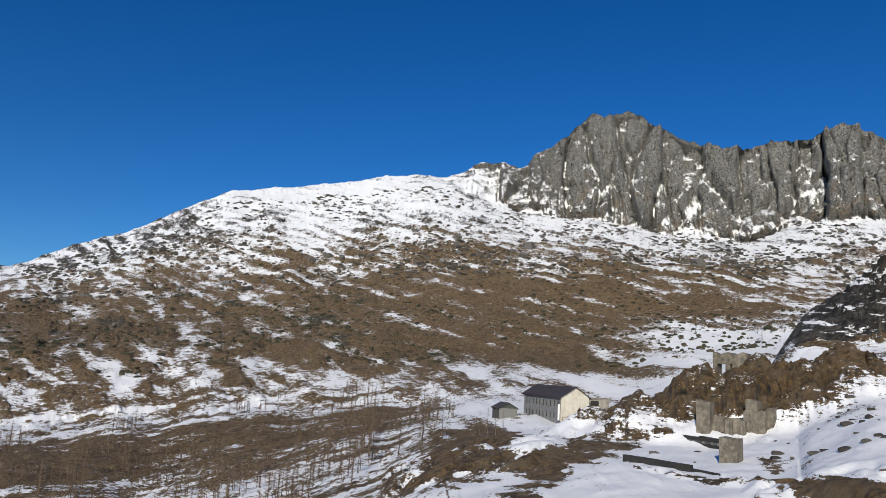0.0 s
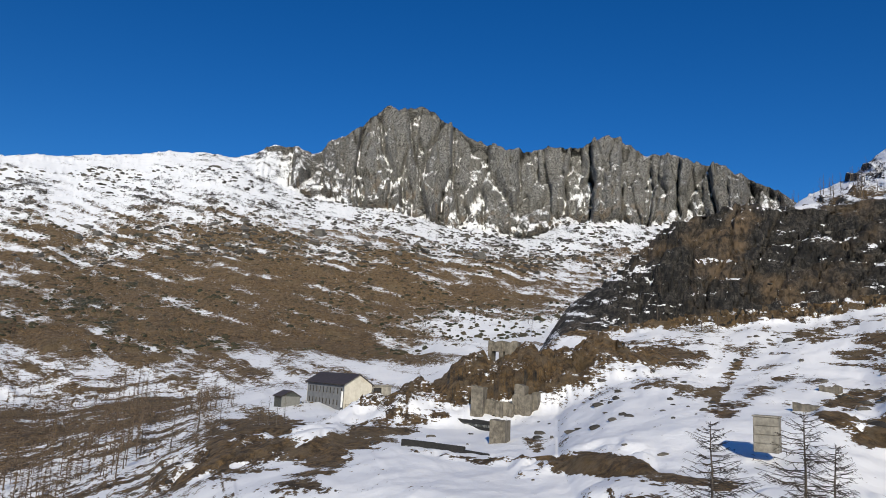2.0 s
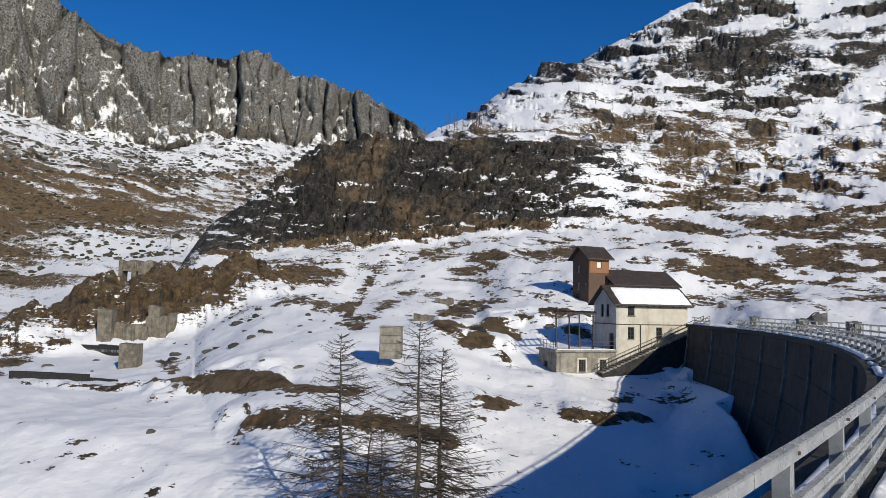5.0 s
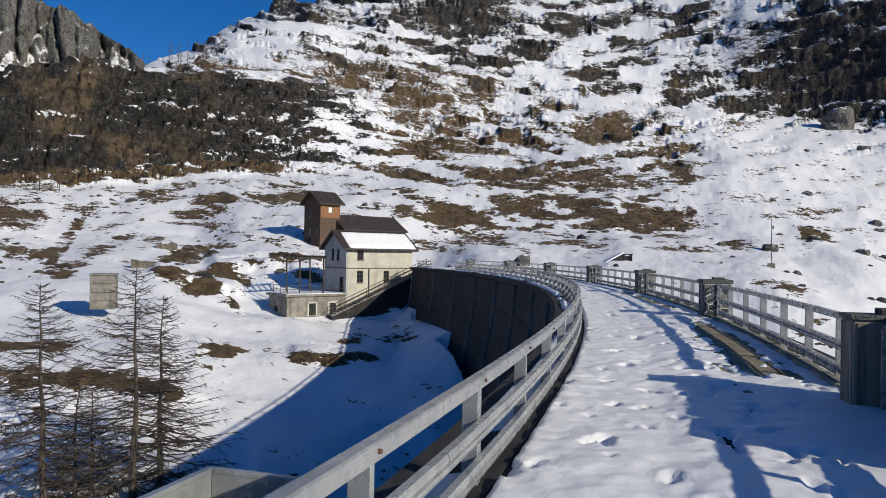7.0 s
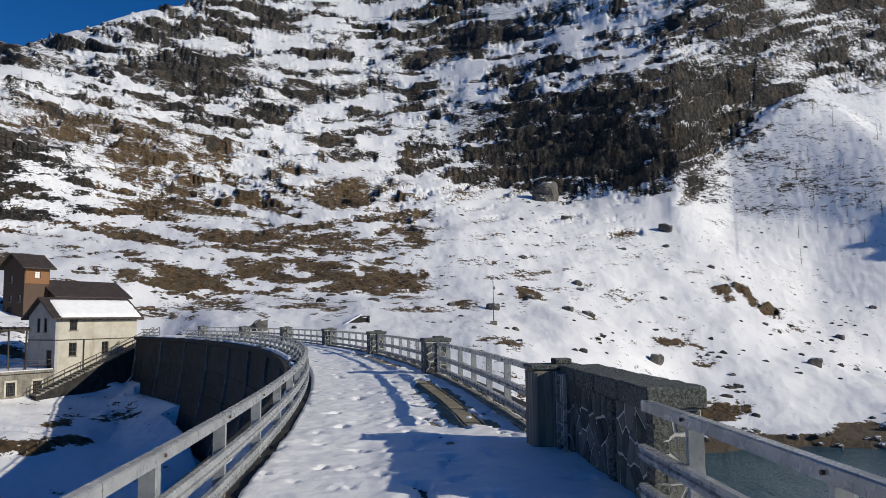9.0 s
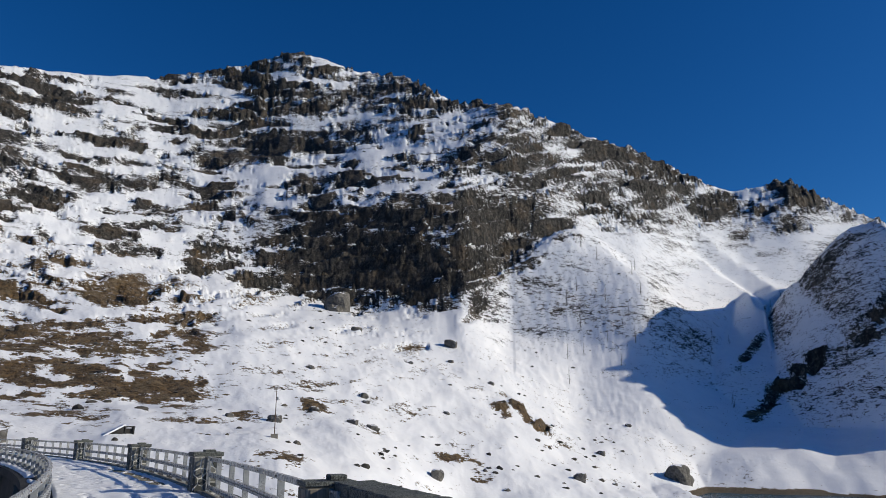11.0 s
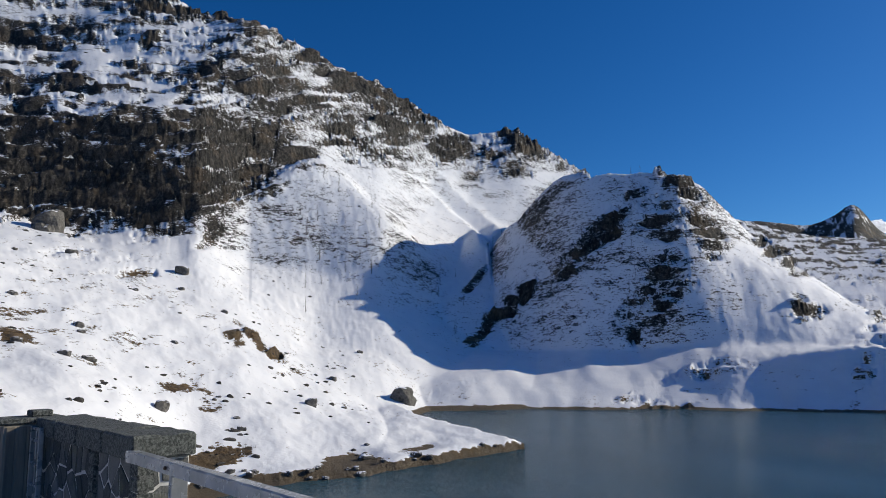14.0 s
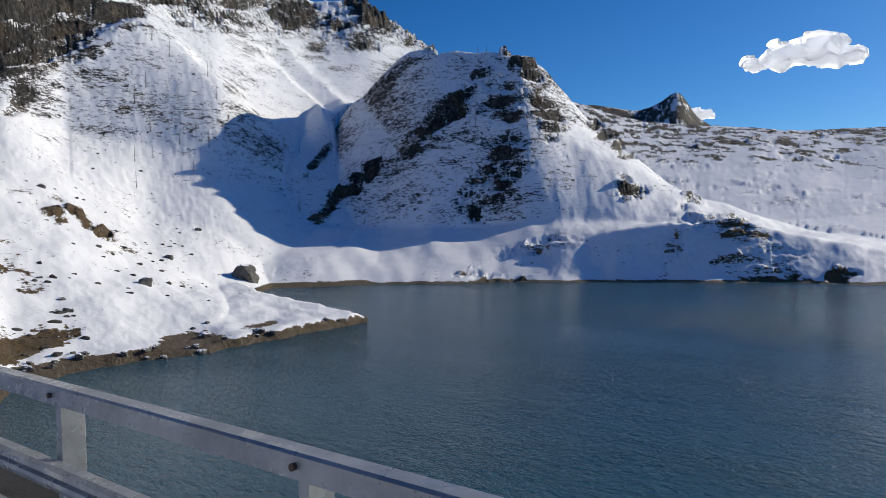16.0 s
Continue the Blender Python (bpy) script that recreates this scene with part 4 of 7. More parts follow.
    for wide_m, high_m, amp, seed in ((40, 240, 20, 331), (15, 70, 9, 341), (6, 14, 3.2, 351)):
        push += (~near_wall) * amp * facets(fa / wide_m, fz / high_m, seed) * (0.35 + 0.65 * tall)
    R2 = R.copy()
    R2[m] = R[m] - push * face[m]
    X, Y = R2 * np.sin(np.radians(A)), R2 * np.cos(np.radians(A))
    S = S + 0.16 * face * (1 - main) * (~hill)
    joint = np.zeros_like(S)
    joint[m] = np.clip(-push / 14.0 - 0.5, 0, 1)
    S = S + 0.35 * joint * main
    # nothing pokes into the dam
    cx, cy = X + 11.4, Y - 125.9
    D = np.hypot(cx, cy)
    ang = np.degrees(np.arctan2(cx, -cy))
    on_dam = (ang > -60) & (ang < 44.5) & (D > 121.8) & (D < 134)
    Z = np.where(on_dam, np.minimum(Z, np.where(ang > 38, -6.0, -9.0)), Z)
    grass = np.where(which == 0, 0.62 - 0.12 * smooth(R, 380, 460) - 0.4 * smooth(R, 760, 960), 0.8 - 0.74 * smooth(R, 180, 400))
    grass = grass + 0.25 * smooth(A, 52, 62) * (1 - smooth(A, 84, 100)) * (which == 1) * smooth(R, 110, 170)
    grass = np.where((which == 1) & (R > 190) & (R < 235) & (A < 60), 0.16, grass)
    grass = grass + 0.12 * smooth(knoll, 0.1, 0.4)
    scrub = ((which == 0) & (A0 < 12)) * smooth(R, 380, 460) * (1 - smooth(R, 760, 860)) * (0.35 + 0.65 * (A0 < -6))
    ochre = 0.35 + 0.5 * (knoll > 0.1) + 0.25 * ((A0 > 30) & (A0 < 48) & (R < 260)) + 0.6 * np.exp(-(((A0 - 39.8) / 2.6) ** 2)) * (R < 260) + 0.2 * (main > 0.4) * (R < 1000) - 0.3 * main * smooth(R, 985, 1030)
    shore = (smooth(A, 95, 100) * (1 - smooth(A, 128.5, 129.5))) * (1 - smooth(Z, WATER + 0.7, WATER + 1.3)) + (A > 118) * (A < 200) * (R > 180) * (1 - smooth(Z, WATER + 0.2, WATER + 0.6))
    S = S - 1.5 * np.clip(shore, 0, 1)
    return X, Y, Z, S, np.clip(grass, 0, 1), scrub, np.clip(ochre, 0, 1), np.clip(shore, 0, 1), main


def build_land():
    az = np.concatenate([np.arange(-48.0, -33, 0.5), np.arange(-33.0, 168.0, 0.1), np.arange(168.0, 312.0, 2.0)])
    az[az < 0] += 360
    r = land_rows(az, 470)
    X, Y, Z, S, G, B, O, H, W = land_heights(az, r)
    na, nr = X.shape
    co = np.stack([X, Y, Z], -1).reshape(-1, 3)
    i, j = np.meshgrid(np.arange(na), np.arange(nr - 1), indexing="ij")
    i2 = (i + 1) % na
    quads = np.stack([i * nr + j, i * nr + j + 1, i2 * nr + j + 1, i2 * nr + j], -1).reshape(-1, 4)
    me = bpy.data.meshes.new("ground")
    me.vertices.add(len(co))
    me.vertices.foreach_set("co", co.astype(np.float32).ravel())
    me.loops.add(quads.size)
    me.loops.foreach_set("vertex_index", quads[:, ::-1].astype(np.int32).ravel())
    me.polygons.add(len(quads))
    me.polygons.foreach_set("loop_start", np.arange(0, quads.size, 4, dtype=np.int32))
    me.polygons.foreach_set("use_smooth", np.ones(len(quads), bool))
    for name, v in (("snow", S), ("grass", G), ("scrub", B), ("ochre", O), ("shore", H), ("pale", W)):
        me.attributes.new(name, "FLOAT", "POINT").data.foreach_set("value", v.astype(np.float32).ravel())
    me.materials.append(M_GROUND)
    me.update(calc_edges=True)
    tagged(new("ground", me), "snowy mountain ground with brown turf, rock walls and ledges", "ground", kind="structure")
    return az, r, Z


LAND_AZ, LAND_R, LAND_Z = build_land()
LAND_DEG = np.where(LAND_AZ > 300, LAND_AZ - 360, LAND_AZ)


def ground_z(x, y):
    """The land's height under a place."""
    a, r = math.degrees(math.atan2(x, y)), math.hypot(x, y)
    if a < -48:
        a += 360
    i = int(np.clip(np.searchsorted(LAND_DEG, a), 1, len(LAND_DEG) - 1))
    col = LAND_R[i]
    j = int(np.clip(np.searchsorted(col, r), 1, len(col) - 1))
    fa = (a - LAND_DEG[i - 1]) / (LAND_DEG[i] - LAND_DEG[i - 1])
    fr = min(max((r - col[j - 1]) / (col[j] - col[j - 1]), 0.0), 1.0)
    z0 = LAND_Z[i - 1, j - 1] * (1 - fr) + LAND_Z[i - 1, j] * fr
    z1 = LAND_Z[i, j - 1] * (1 - fr) + LAND_Z[i, j] * fr
    return float(z0 * (1 - fa) + z1 * fa)


def bearing(az, r):
    return r * math.sin(radians(az)), r * math.cos(radians(az))


def build_lake():
    bm = bmesh.new()
    rows = []
    for k in range(60):
        a = 93 + k * 3.0
        rows.append([bm.verts.new((*bearing(a, q), WATER)) for q in (4, 60, 140, 300)])
    for p, q in zip(rows, rows[1:]):
        for k in range(3):
            bm.faces.new((p[k], q[k], q[k + 1], p[k + 1]))
    bmesh.ops.recalc_face_normals(bm, faces=bm.faces)
    for fc in bm.faces:
        if fc.normal.z < 0:
            fc.normal_flip()
    tagged(mesh_ob("water", bm, M_WATER), "dark teal lake water ruffled by light wind", "water", kind="structure")


build_lake()


# ---- the dam ----
DCX, DCY = -11.4, 125.9
BAY = 5.5
PHI0 = 9.45


def dam(R, phi, z):
    p = radians(phi)
    return Vector((DCX + R * math.sin(p), DCY - R * math.cos(p), z))


def dam_pose(R, phi, z=0.0):
    """x along the crest, y downstream, z up."""
    return Matrix.Translation(dam(R, phi, z)) @ Matrix.Rotation(radians(phi), 4, "Z")


def sweep(bm, outline, R0, d0, d1, steps):
    """An outline in (y, z) drawn along the arc of radius R0, in the frame of the arc's point at angle 0."""
    rings = []
    for k in range(steps + 1):
        d = radians(d0 + (d1 - d0) * k / steps)
        rings.append([bm.verts.new(((R0 - y) * math.sin(d), R0 - (R0 - y) * math.cos(d), z)) for y, z in outline])
    n = len(outline)
    for a, b in zip(rings, rings[1:]):
        for k in range(n):
            bm.faces.new((a[k], a[(k + 1) % n], b[(k + 1) % n], b[k]))
    bm.faces.new(rings[0])
    bm.faces.new(rings[-1][::-1])
    bmesh.ops.recalc_face_normals(bm, faces=bm.faces)


def face_R(z):
    """Radius of the downstream face, which spreads towards its foot."""
    d = max(0.0, -0.45 - z)
    return 124.15 - 0.05 * d - 0.016 * d * d


def build_dam():
    base = dam_pose(124.15, 0)
    ob = empty("wall_dam", base, "tall concrete arch dam coloured as in shade, with ribs and a snowy crest", "dam", kind="structure")
    zs = [-0.55, -2.5, -4.5, -6.5, -8.5, -10.5, -12.5, -15, -18, -22]
    out = [(124.15 - 129.1, -22), (124.15 - 129.1, -0.06), (-0.05, -0.06), (-0.05, -0.16)] + [(124.15 - face_R(z), z) for z in zs]
    bm = bmesh.new()
    sweep(bm, out, 124.15, -45, 46.2, 170)
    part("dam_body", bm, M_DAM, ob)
    bm = bmesh.new()
    sweep(bm, [(-0.55, -0.14), (-0.55, -0.04), (0.22, -0.05), (0.22, -0.34), (0.0, -0.42), (-0.04, -0.14)], 124.15, -45, 46.2, 170)
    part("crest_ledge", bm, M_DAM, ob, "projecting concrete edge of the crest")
    rib = bmesh.new()
    w = 0.065
    rows = []
    for z in [-0.4] + zs:
        y = 124.15 - face_R(z)
        rows.append([rib.verts.new((x, yy, z)) for x, yy in ((-w, y - 0.1), (-w, y + 0.16), (w, y + 0.16), (w, y - 0.1))])
    for a, b in zip(rows, rows[1:]):
        for k in range(4):
            rib.faces.new((a[k], b[k], b[(k + 1) % 4], a[(k + 1) % 4]))
    rib.faces.new(rows[0])
    rib.faces.new(rows[-1][::-1])
    bmesh.ops.recalc_face_normals(rib, faces=rib.faces)
    first = part("rib", rib, M_DAMRIB, ob, "paler vertical concrete rib")
    for k in range(25):
        phi = -42 + 3.65 * k + 0.4
        r = first if k == 0 else first.copy()
        if k:
            scene.collection.objects.link(r)
        r.matrix_parent_inverse = Matrix.Identity(4)
        r.matrix_local = base.inverted() @ dam_pose(124.15, phi)
    # formwork lifts on the face
    lift = bmesh.new()
    for z in (-2.6, -4.6, -6.6, -8.6):
        y = 124.15 - face_R(z)
        sweep(lift, [(y - 0.05, z - 0.05), (y - 0.05, z + 0.05), (y + 0.05, z + 0.04), (y + 0.06, z - 0.04)], 124.15, -42, 45.6, 120)
    part("lift_joint", lift, M_DAM, ob, "horizontal pour joint")
    return ob


DAM = build_dam()


def crest_snow():
    """Trodden snow on the walkway, melted to the slab along the sheltered side."""
    def sheet(d0, d1, nx, ny):
        phi = np.linspace(d0, d1, nx)
        R = np.linspace(124.70, 128.40, ny)
        P, Q = np.meshgrid(phi, R, indexing="ij")
        s = np.radians(P) * 126.5
        z = 0.015 + 0.022 * fbm(s / 0.9, Q / 0.9, 4, 201) + 0.010 * fbm(s / 0.22, Q / 0.22, 2, 207)
        # the packed tracks
        for c in (125.9, 127.0):
            z -= 0.02 * np.exp(-(((Q - c - 0.1 * fbm(s / 6, Q * 0, 2, 211)) / 0.28) ** 2))
        lump = fbm(s / 0.8, Q / 0.35, 4, 215)
        hole = smooth(1 - np.abs((Q - 127.52 - 0.12 * fbm(s / 1.6, Q * 0.2, 2, 217)) / 0.46), 0, 0.7) * smooth(P, 9.7, 10.6) * (1 - smooth(P, 12.9, 14.8))
        hole2 = smooth(1 - np.abs((Q - 127.62) / 0.34), 0, 0.6) * smooth(P, 15.6, 17.0) * (1 - smooth(P, 20, 23)) * 0.75
        z -= 0.075 * smooth(hole + hole2 + 0.55 * lump + 0.2 * fbm(s / 0.25, Q / 0.2, 2, 219), 0.34, 0.5)
        z -= 0.12 * (1 - smooth(Q + 0.012 * lump, 124.71, 124.76))
        return DCX + Q * np.sin(np.radians(P)), DCY - Q * np.cos(np.radians(P)), z

    ob = empty("snow_cover", Matrix.Identity(4), "trodden snow with footprints along the dam walkway", "snow", kind="stuff")
    rnd = random.Random(5)
    for d0, d1, nx, ny, foot in ((-40, 1, 200, 24, 0), (1, 12, 560, 76, 90), (12, 24, 330, 56, 60), (24, 46, 200, 28, 0)):
        x, y, z = sheet(d0, d1, nx, ny)
        for _ in range(foot):
            ph, rr = rnd.uniform(d0, d1), rnd.choice((rnd.gauss(127.0, 0.3), rnd.gauss(126.2, 0.5)))
            c = dam(rr, ph, 0)
            dx, dy = x - c.x, y - c.y
            a = radians(ph + rnd.gauss(0, 14))
            u, v = dx * math.cos(a) + dy * math.sin(a), -dx * math.sin(a) + dy * math.cos(a)
            q = (u / 0.15) ** 2 + (v / 0.065) ** 2
            z = z - 0.035 * np.exp(-q * q) + 0.012 * np.exp(-((np.sqrt(q) - 1.5) ** 2) * 5)
        me = bpy.data.meshes.new("snow_sheet")
        i, j = np.meshgrid(np.arange(nx - 1), np.arange(ny - 1), indexing="ij")
        q = np.stack([i * ny + j, i * ny + j + 1, (i + 1) * ny + j + 1, (i + 1) * ny + j], -1).reshape(-1, 4)
        me.from_pydata(np.stack([x, y, z], -1).reshape(-1, 3).tolist(), [], q.tolist())
        me.polygons.foreach_set("use_smooth", [True] * len(me.polygons))
        me.materials.append(M_SNOW)
        me.update()
        if me.polygons[0].normal.z < 0:
            me.flip_normals()
        new("snow_sheet", me).parent = ob


crest_snow()


def ledge_snow():
    """Snow on the ledge outside the downstream railing."""
    phi = np.linspace(-20, 45, 420)
    R = np.linspace(124.14, 124.52, 9)
    P, Q = np.meshgrid(phi, R, indexing="ij")
    arc = np.radians(P) * 124.5
    z = -0.045 + 0.10 * smooth(Q, 124.14, 124.22) * (1 - smooth(Q, 124.44, 124.52)) + 0.05 * fbm(arc / 1.7, Q * 2, 3, 231)
    bare = smooth(fbm(arc / 5.0, Q * 0.3, 3, 235), 0.15, 0.45)
    z = z - 0.16 * bare
    v = np.stack([DCX + Q * np.sin(np.radians(P)), DCY - Q * np.cos(np.radians(P)), z], -1).reshape(-1, 3)
    i, j = np.meshgrid(np.arange(419), np.arange(8), indexing="ij")
    q = np.stack([i * 9 + j, (i + 1) * 9 + j, (i + 1) * 9 + j + 1, i * 9 + j + 1], -1).reshape(-1, 4)
    me = bpy.data.meshes.new("ledge_snow")
    me.from_pydata(v.tolist(), [], q.tolist())
    me.polygons.foreach_set("use_smooth", [True] * len(me.polygons))
    me.materials.append(M_SNOW)
    me.update()
    if me.polygons[0].normal.z < 0:
        me.flip_normals()
    tagged(new("ledge_snow", me), "broken strip of snow on the dam's outer ledge", "snow", kind="stuff")


ledge_snow()


def paving_slabs():
    """The slabs that show where the snow has melted."""
    ob = empty("pavement", Matrix.Identity(4), "damp brown stone slabs bared by melting snow", "pavement", kind="structure")
    rnd = random.Random(8)
    for row, wd in ((126.98, 0.27), (127.27, 0.27), (127.56, 0.27), (127.83, 0.24)):
        phi = 9.4 + rnd.uniform(0, 0.1)
        while phi < 22.5:
            length = rnd.uniform(0.22, 0.5)
            step = math.degrees(length / row)
            s = part("slab", box((length - 0.014, wd - 0.014 * rnd.uniform(0.8, 2), 0.05), None, 0.007), M_PAVE, ob)
            s.matrix_local = dam_pose(row, phi + step / 2, -0.043 + rnd.uniform(-.006, .006)) @ Matrix.Rotation(rnd.gauss(0, 0.012), 4, "Z")
            phi += step


paving_slabs()


def build_railing(inner, half, posts, label, R0, joints=(), drop=0.0):
    """One length of railing: steel posts, a square top rail and two ribbed lower rails. inner: -1 where the walkway lies towards -y."""
    ob = empty("railing", Matrix.Identity(4), label, "railing", "railings of the dam crest")
    s = inner
    bm = bmesh.new()
    sweep(bm, [(-0.045, 0.84 - drop), (-0.045, 0.92 - drop), (-0.035, 0.93 - drop), (0.035, 0.93 - drop), (0.045, 0.92 - drop), (0.045, 0.84 - drop)], R0, -half, half, 18)
    part("top_rail", bm, M_STEEL, ob)
    for zc, nm in ((0.50 - 0.7 * drop, "middle_rail"), (0.18 - 0.4 * drop, "bottom_rail")):
        bm = bmesh.new()
        pr = [(0.02, -0.1), (0.075, -0.1), (0.085, -0.06), (0.085, -0.02), (0.06, 0.0), (0.085, 0.02), (0.085, 0.06), (0.075, 0.1), (0.02, 0.1)]
        sweep(bm, [(s * y, zc + 0.62 * z) for y, z in pr], R0, -half, half, 18)
        part(nm, bm, M_STEEL, ob)
    for k in range(posts):
        d = radians(-half + 2 * half * (k + 0.5) / posts)
        for off in ((-0.035, 0.035) if k in joints else (0.0,)):
            m = Matrix.Translation((R0 * math.sin(d) + off, R0 - R0 * math.cos(d), 0.385 - drop / 2)) @ Matrix.Rotation(d, 4, "Z")
            p = part("post", box((0.05, 0.12, 0.90 - drop), m @ Matrix.Translation((0, -0.045 * s, 0)), 0.004), M_STEEL, ob)
        bolt = bmesh.new()
        bmesh.ops.create_cone(bolt, cap_ends=True, segments=8, radius1=0.014, radius2=0.012, depth=0.02,
                              matrix=m @ Matrix.Translation((0.0, 0.052 * s, 0.50 - drop / 2)) @ Matrix.Rotation(radians(90), 4, "X"))
        part("bolt", bolt, M_RUST, p)
    return ob


def place_railings():
    left = build_railing(-1, 3.252, 7, "galvanised steel railing along the downstream crest edge", 124.58, (0,), 0.17)
    left.matrix_world = dam_pose(124.58, 10.34)
    for k in list(range(-6, 0)) + list(range(1, 5)):
        copy_thing(left, dam_pose(124.58, 10.34 + 6.51 * k))
    tail = build_railing(-1, 1.2, 3, "galvanised steel railing at the dam's end", 124.58, (), 0.17)
    tail.matrix_world = dam_pose(124.58, 44.85)
    right = build_railing(1, 2.33, 6, "galvanised steel railing between stone piers on the lake side", 128.36)
    right.matrix_world = dam_pose(128.36, PHI0 + 2.75)
    for k in list(range(-7, -2)) + list(range(1, 6)):
        copy_thing(right, dam_pose(128.36, PHI0 + 2.75 + k * BAY))
    near = build_railing(1, 2.02, 5, "pale steel railing beside the stone wall over the lake", 128.36)
    near.matrix_world = dam_pose(128.36, 5.95)


place_railings()


def clip_cell(poly, px, pz, nx, nz):
    """The part of a polygon on the near side of the line through (px, pz) with outward normal (nx, nz)."""
    out = []
    for (ax, az), (bx, bz) in zip(poly, poly[1:] + poly[:1]):
        da, db = (ax - px) * nx + (az - pz) * nz, (bx - px) * nx + (bz - pz) * nz
        if da <= 0:
            out.append((ax, az))
        if da * db < 0:
            t = da / (da - db)
            out.append((ax + (bx - ax) * t, az + (bz - az) * t))
    return out


def crazy_stones(parent, length, height, m, seed, size=(0.17, 0.25)):
    """Irregular stones fitted like a mosaic, just proud of pale mortar, on a face in x, z; y points out of the wall."""
    rnd = random.Random(seed)
    nx, nz = max(2, round(length / size[0])), max(2, round(height / size[1]))
    sites = []
    for j in range(nz):
        for i in range(nx):
            sites.append(((i + 0.5 + 0.5 * (j % 2) - 0.25 + rnd.uniform(-.42, .42)) * length / nx, (j + 0.5 + rnd.uniform(-.42, .42)) * height / nz))
    for k, (cx, cz) in enumerate(sites):
        poly = [(0.004, 0), (length - 0.004, 0), (length - 0.004, height - 0.004), (0.004, height - 0.004)]
        for o, (ox, oz) in enumerate(sites):
            if o == k:
                continue
            dx, dz = ox - cx, oz - cz
            d = math.hypot(dx, dz)
            if d > 0.8:
                continue
            gap = rnd.uniform(0.006, 0.016)
            poly = clip_cell(poly, cx + dx / 2 - gap * dx / d, cz + dz / 2 - gap * dz / d, dx, dz)
            if len(poly) < 3:
                break
        n = len(poly)
        if n < 3 or abs(sum(a[0] * b[1] - b[0] * a[1] for a, b in zip(poly, poly[1:] + poly[:1]))) < 0.006:
            continue
        bm = bmesh.new()
        d = rnd.uniform(0.006, 0.016)
        mx, mz = sum(p[0] for p in poly) / n, sum(p[1] for p in poly) / n
        a = [bm.verts.new((x, -0.01, z)) for x, z in poly]
        b = [bm.verts.new((mx + (x - mx) * 0.93, d + rnd.uniform(-.004, .004), mz + (z - mz) * 0.94)) for x, z in poly]
        for q in range(n):
            bm.faces.new((a[q], a[(q + 1) % n], b[(q + 1) % n], b[q]))
        bm.faces.new(b)
        bmesh.ops.recalc_face_normals(bm, faces=bm.faces)
        bm.transform(m)
        part("stone", bm, M_STONE, parent)


def coping_blocks(parent, length, x0, y0, width, z, thick, count, seed):
    rnd = random.Random(seed)
    for k in range(count):
        L = length / count
        bm = box((L - 0.03, width, thick), None, 0.018)
        bmesh.ops.subdivide_edges(bm, edges=[e for e in bm.edges if e.calc_length() > 0.3], cuts=3, use_grid_fill=True)
        for v in bm.verts:
            v.co += Vector((0, rnd.gauss(0, .004), rnd.gauss(0, .004)))
        bm.transform(Matrix.Translation((x0 + L * (k + 0.5), y0, z + thick / 2 + rnd.uniform(-.004, .004))))
        part("coping_stone", bm, M_GRANITE, parent)


def build_pier(label, seed):
    """A stone pier of the lake-side parapet. The front is its walkway face."""
    ob = empty("pier", Matrix.Identity(4), label, "pier", "stone piers of the parapet")
    part("core", box((0.78, 0.72, 1.02), Matrix.Translation((0, 0, 0.43)), 0.01), M_MORTAR, ob, "pale mortar core")
    crazy_stones(ob, 0.78, 0.92, Matrix.Translation((-0.39, 0.36, 0.0)), seed, (0.2, 0.24))
    crazy_stones(ob, 0.72, 0.92, Matrix.Translation((-0.39, -0.36, 0)) @ Matrix.Rotation(radians(90), 4, "Z"), seed + 1, (0.2, 0.24))
    crazy_stones(ob, 0.72, 0.92, Matrix.Translation((0.39, 0.36, 0)) @ Matrix.Rotation(radians(-90), 4, "Z"), seed + 2, (0.2, 0.24))
    coping_blocks(ob, 0.86, -0.43, 0, 0.82, 0.93, 0.11, 1, seed)
    part("cap_block", box((0.34, 0.3, 0.06), Matrix.Translation((0.05, -0.1, 1.07)), 0.01), M_GRANITE, ob)
    return ob


def build_lattice():
    """A small barred steel frame that closes the gap beside a pier."""
    ob = empty("steel_grille", Matrix.Identity(4), "small steel grille beside a stone pier", "grille", "grilles beside the piers")
    for x in (-0.17, 0.17):
        part("upright", box((0.035, 0.05, 0.95), Matrix.Translation((x, 0, 0.47)), 0.004), M_STEEL, ob)
    for z in (0.1, 0.33, 0.56, 0.8, 0.92):
        part("crossbar", box((0.34, 0.04, 0.03), Matrix.Translation((0, 0, z)), 0.004), M_STEEL, ob)
    part("flat_bar", box((0.05, 0.02, 0.8), Matrix.Translation((0, 0, 0.5)), 0.003), M_STEEL, ob)
    return ob


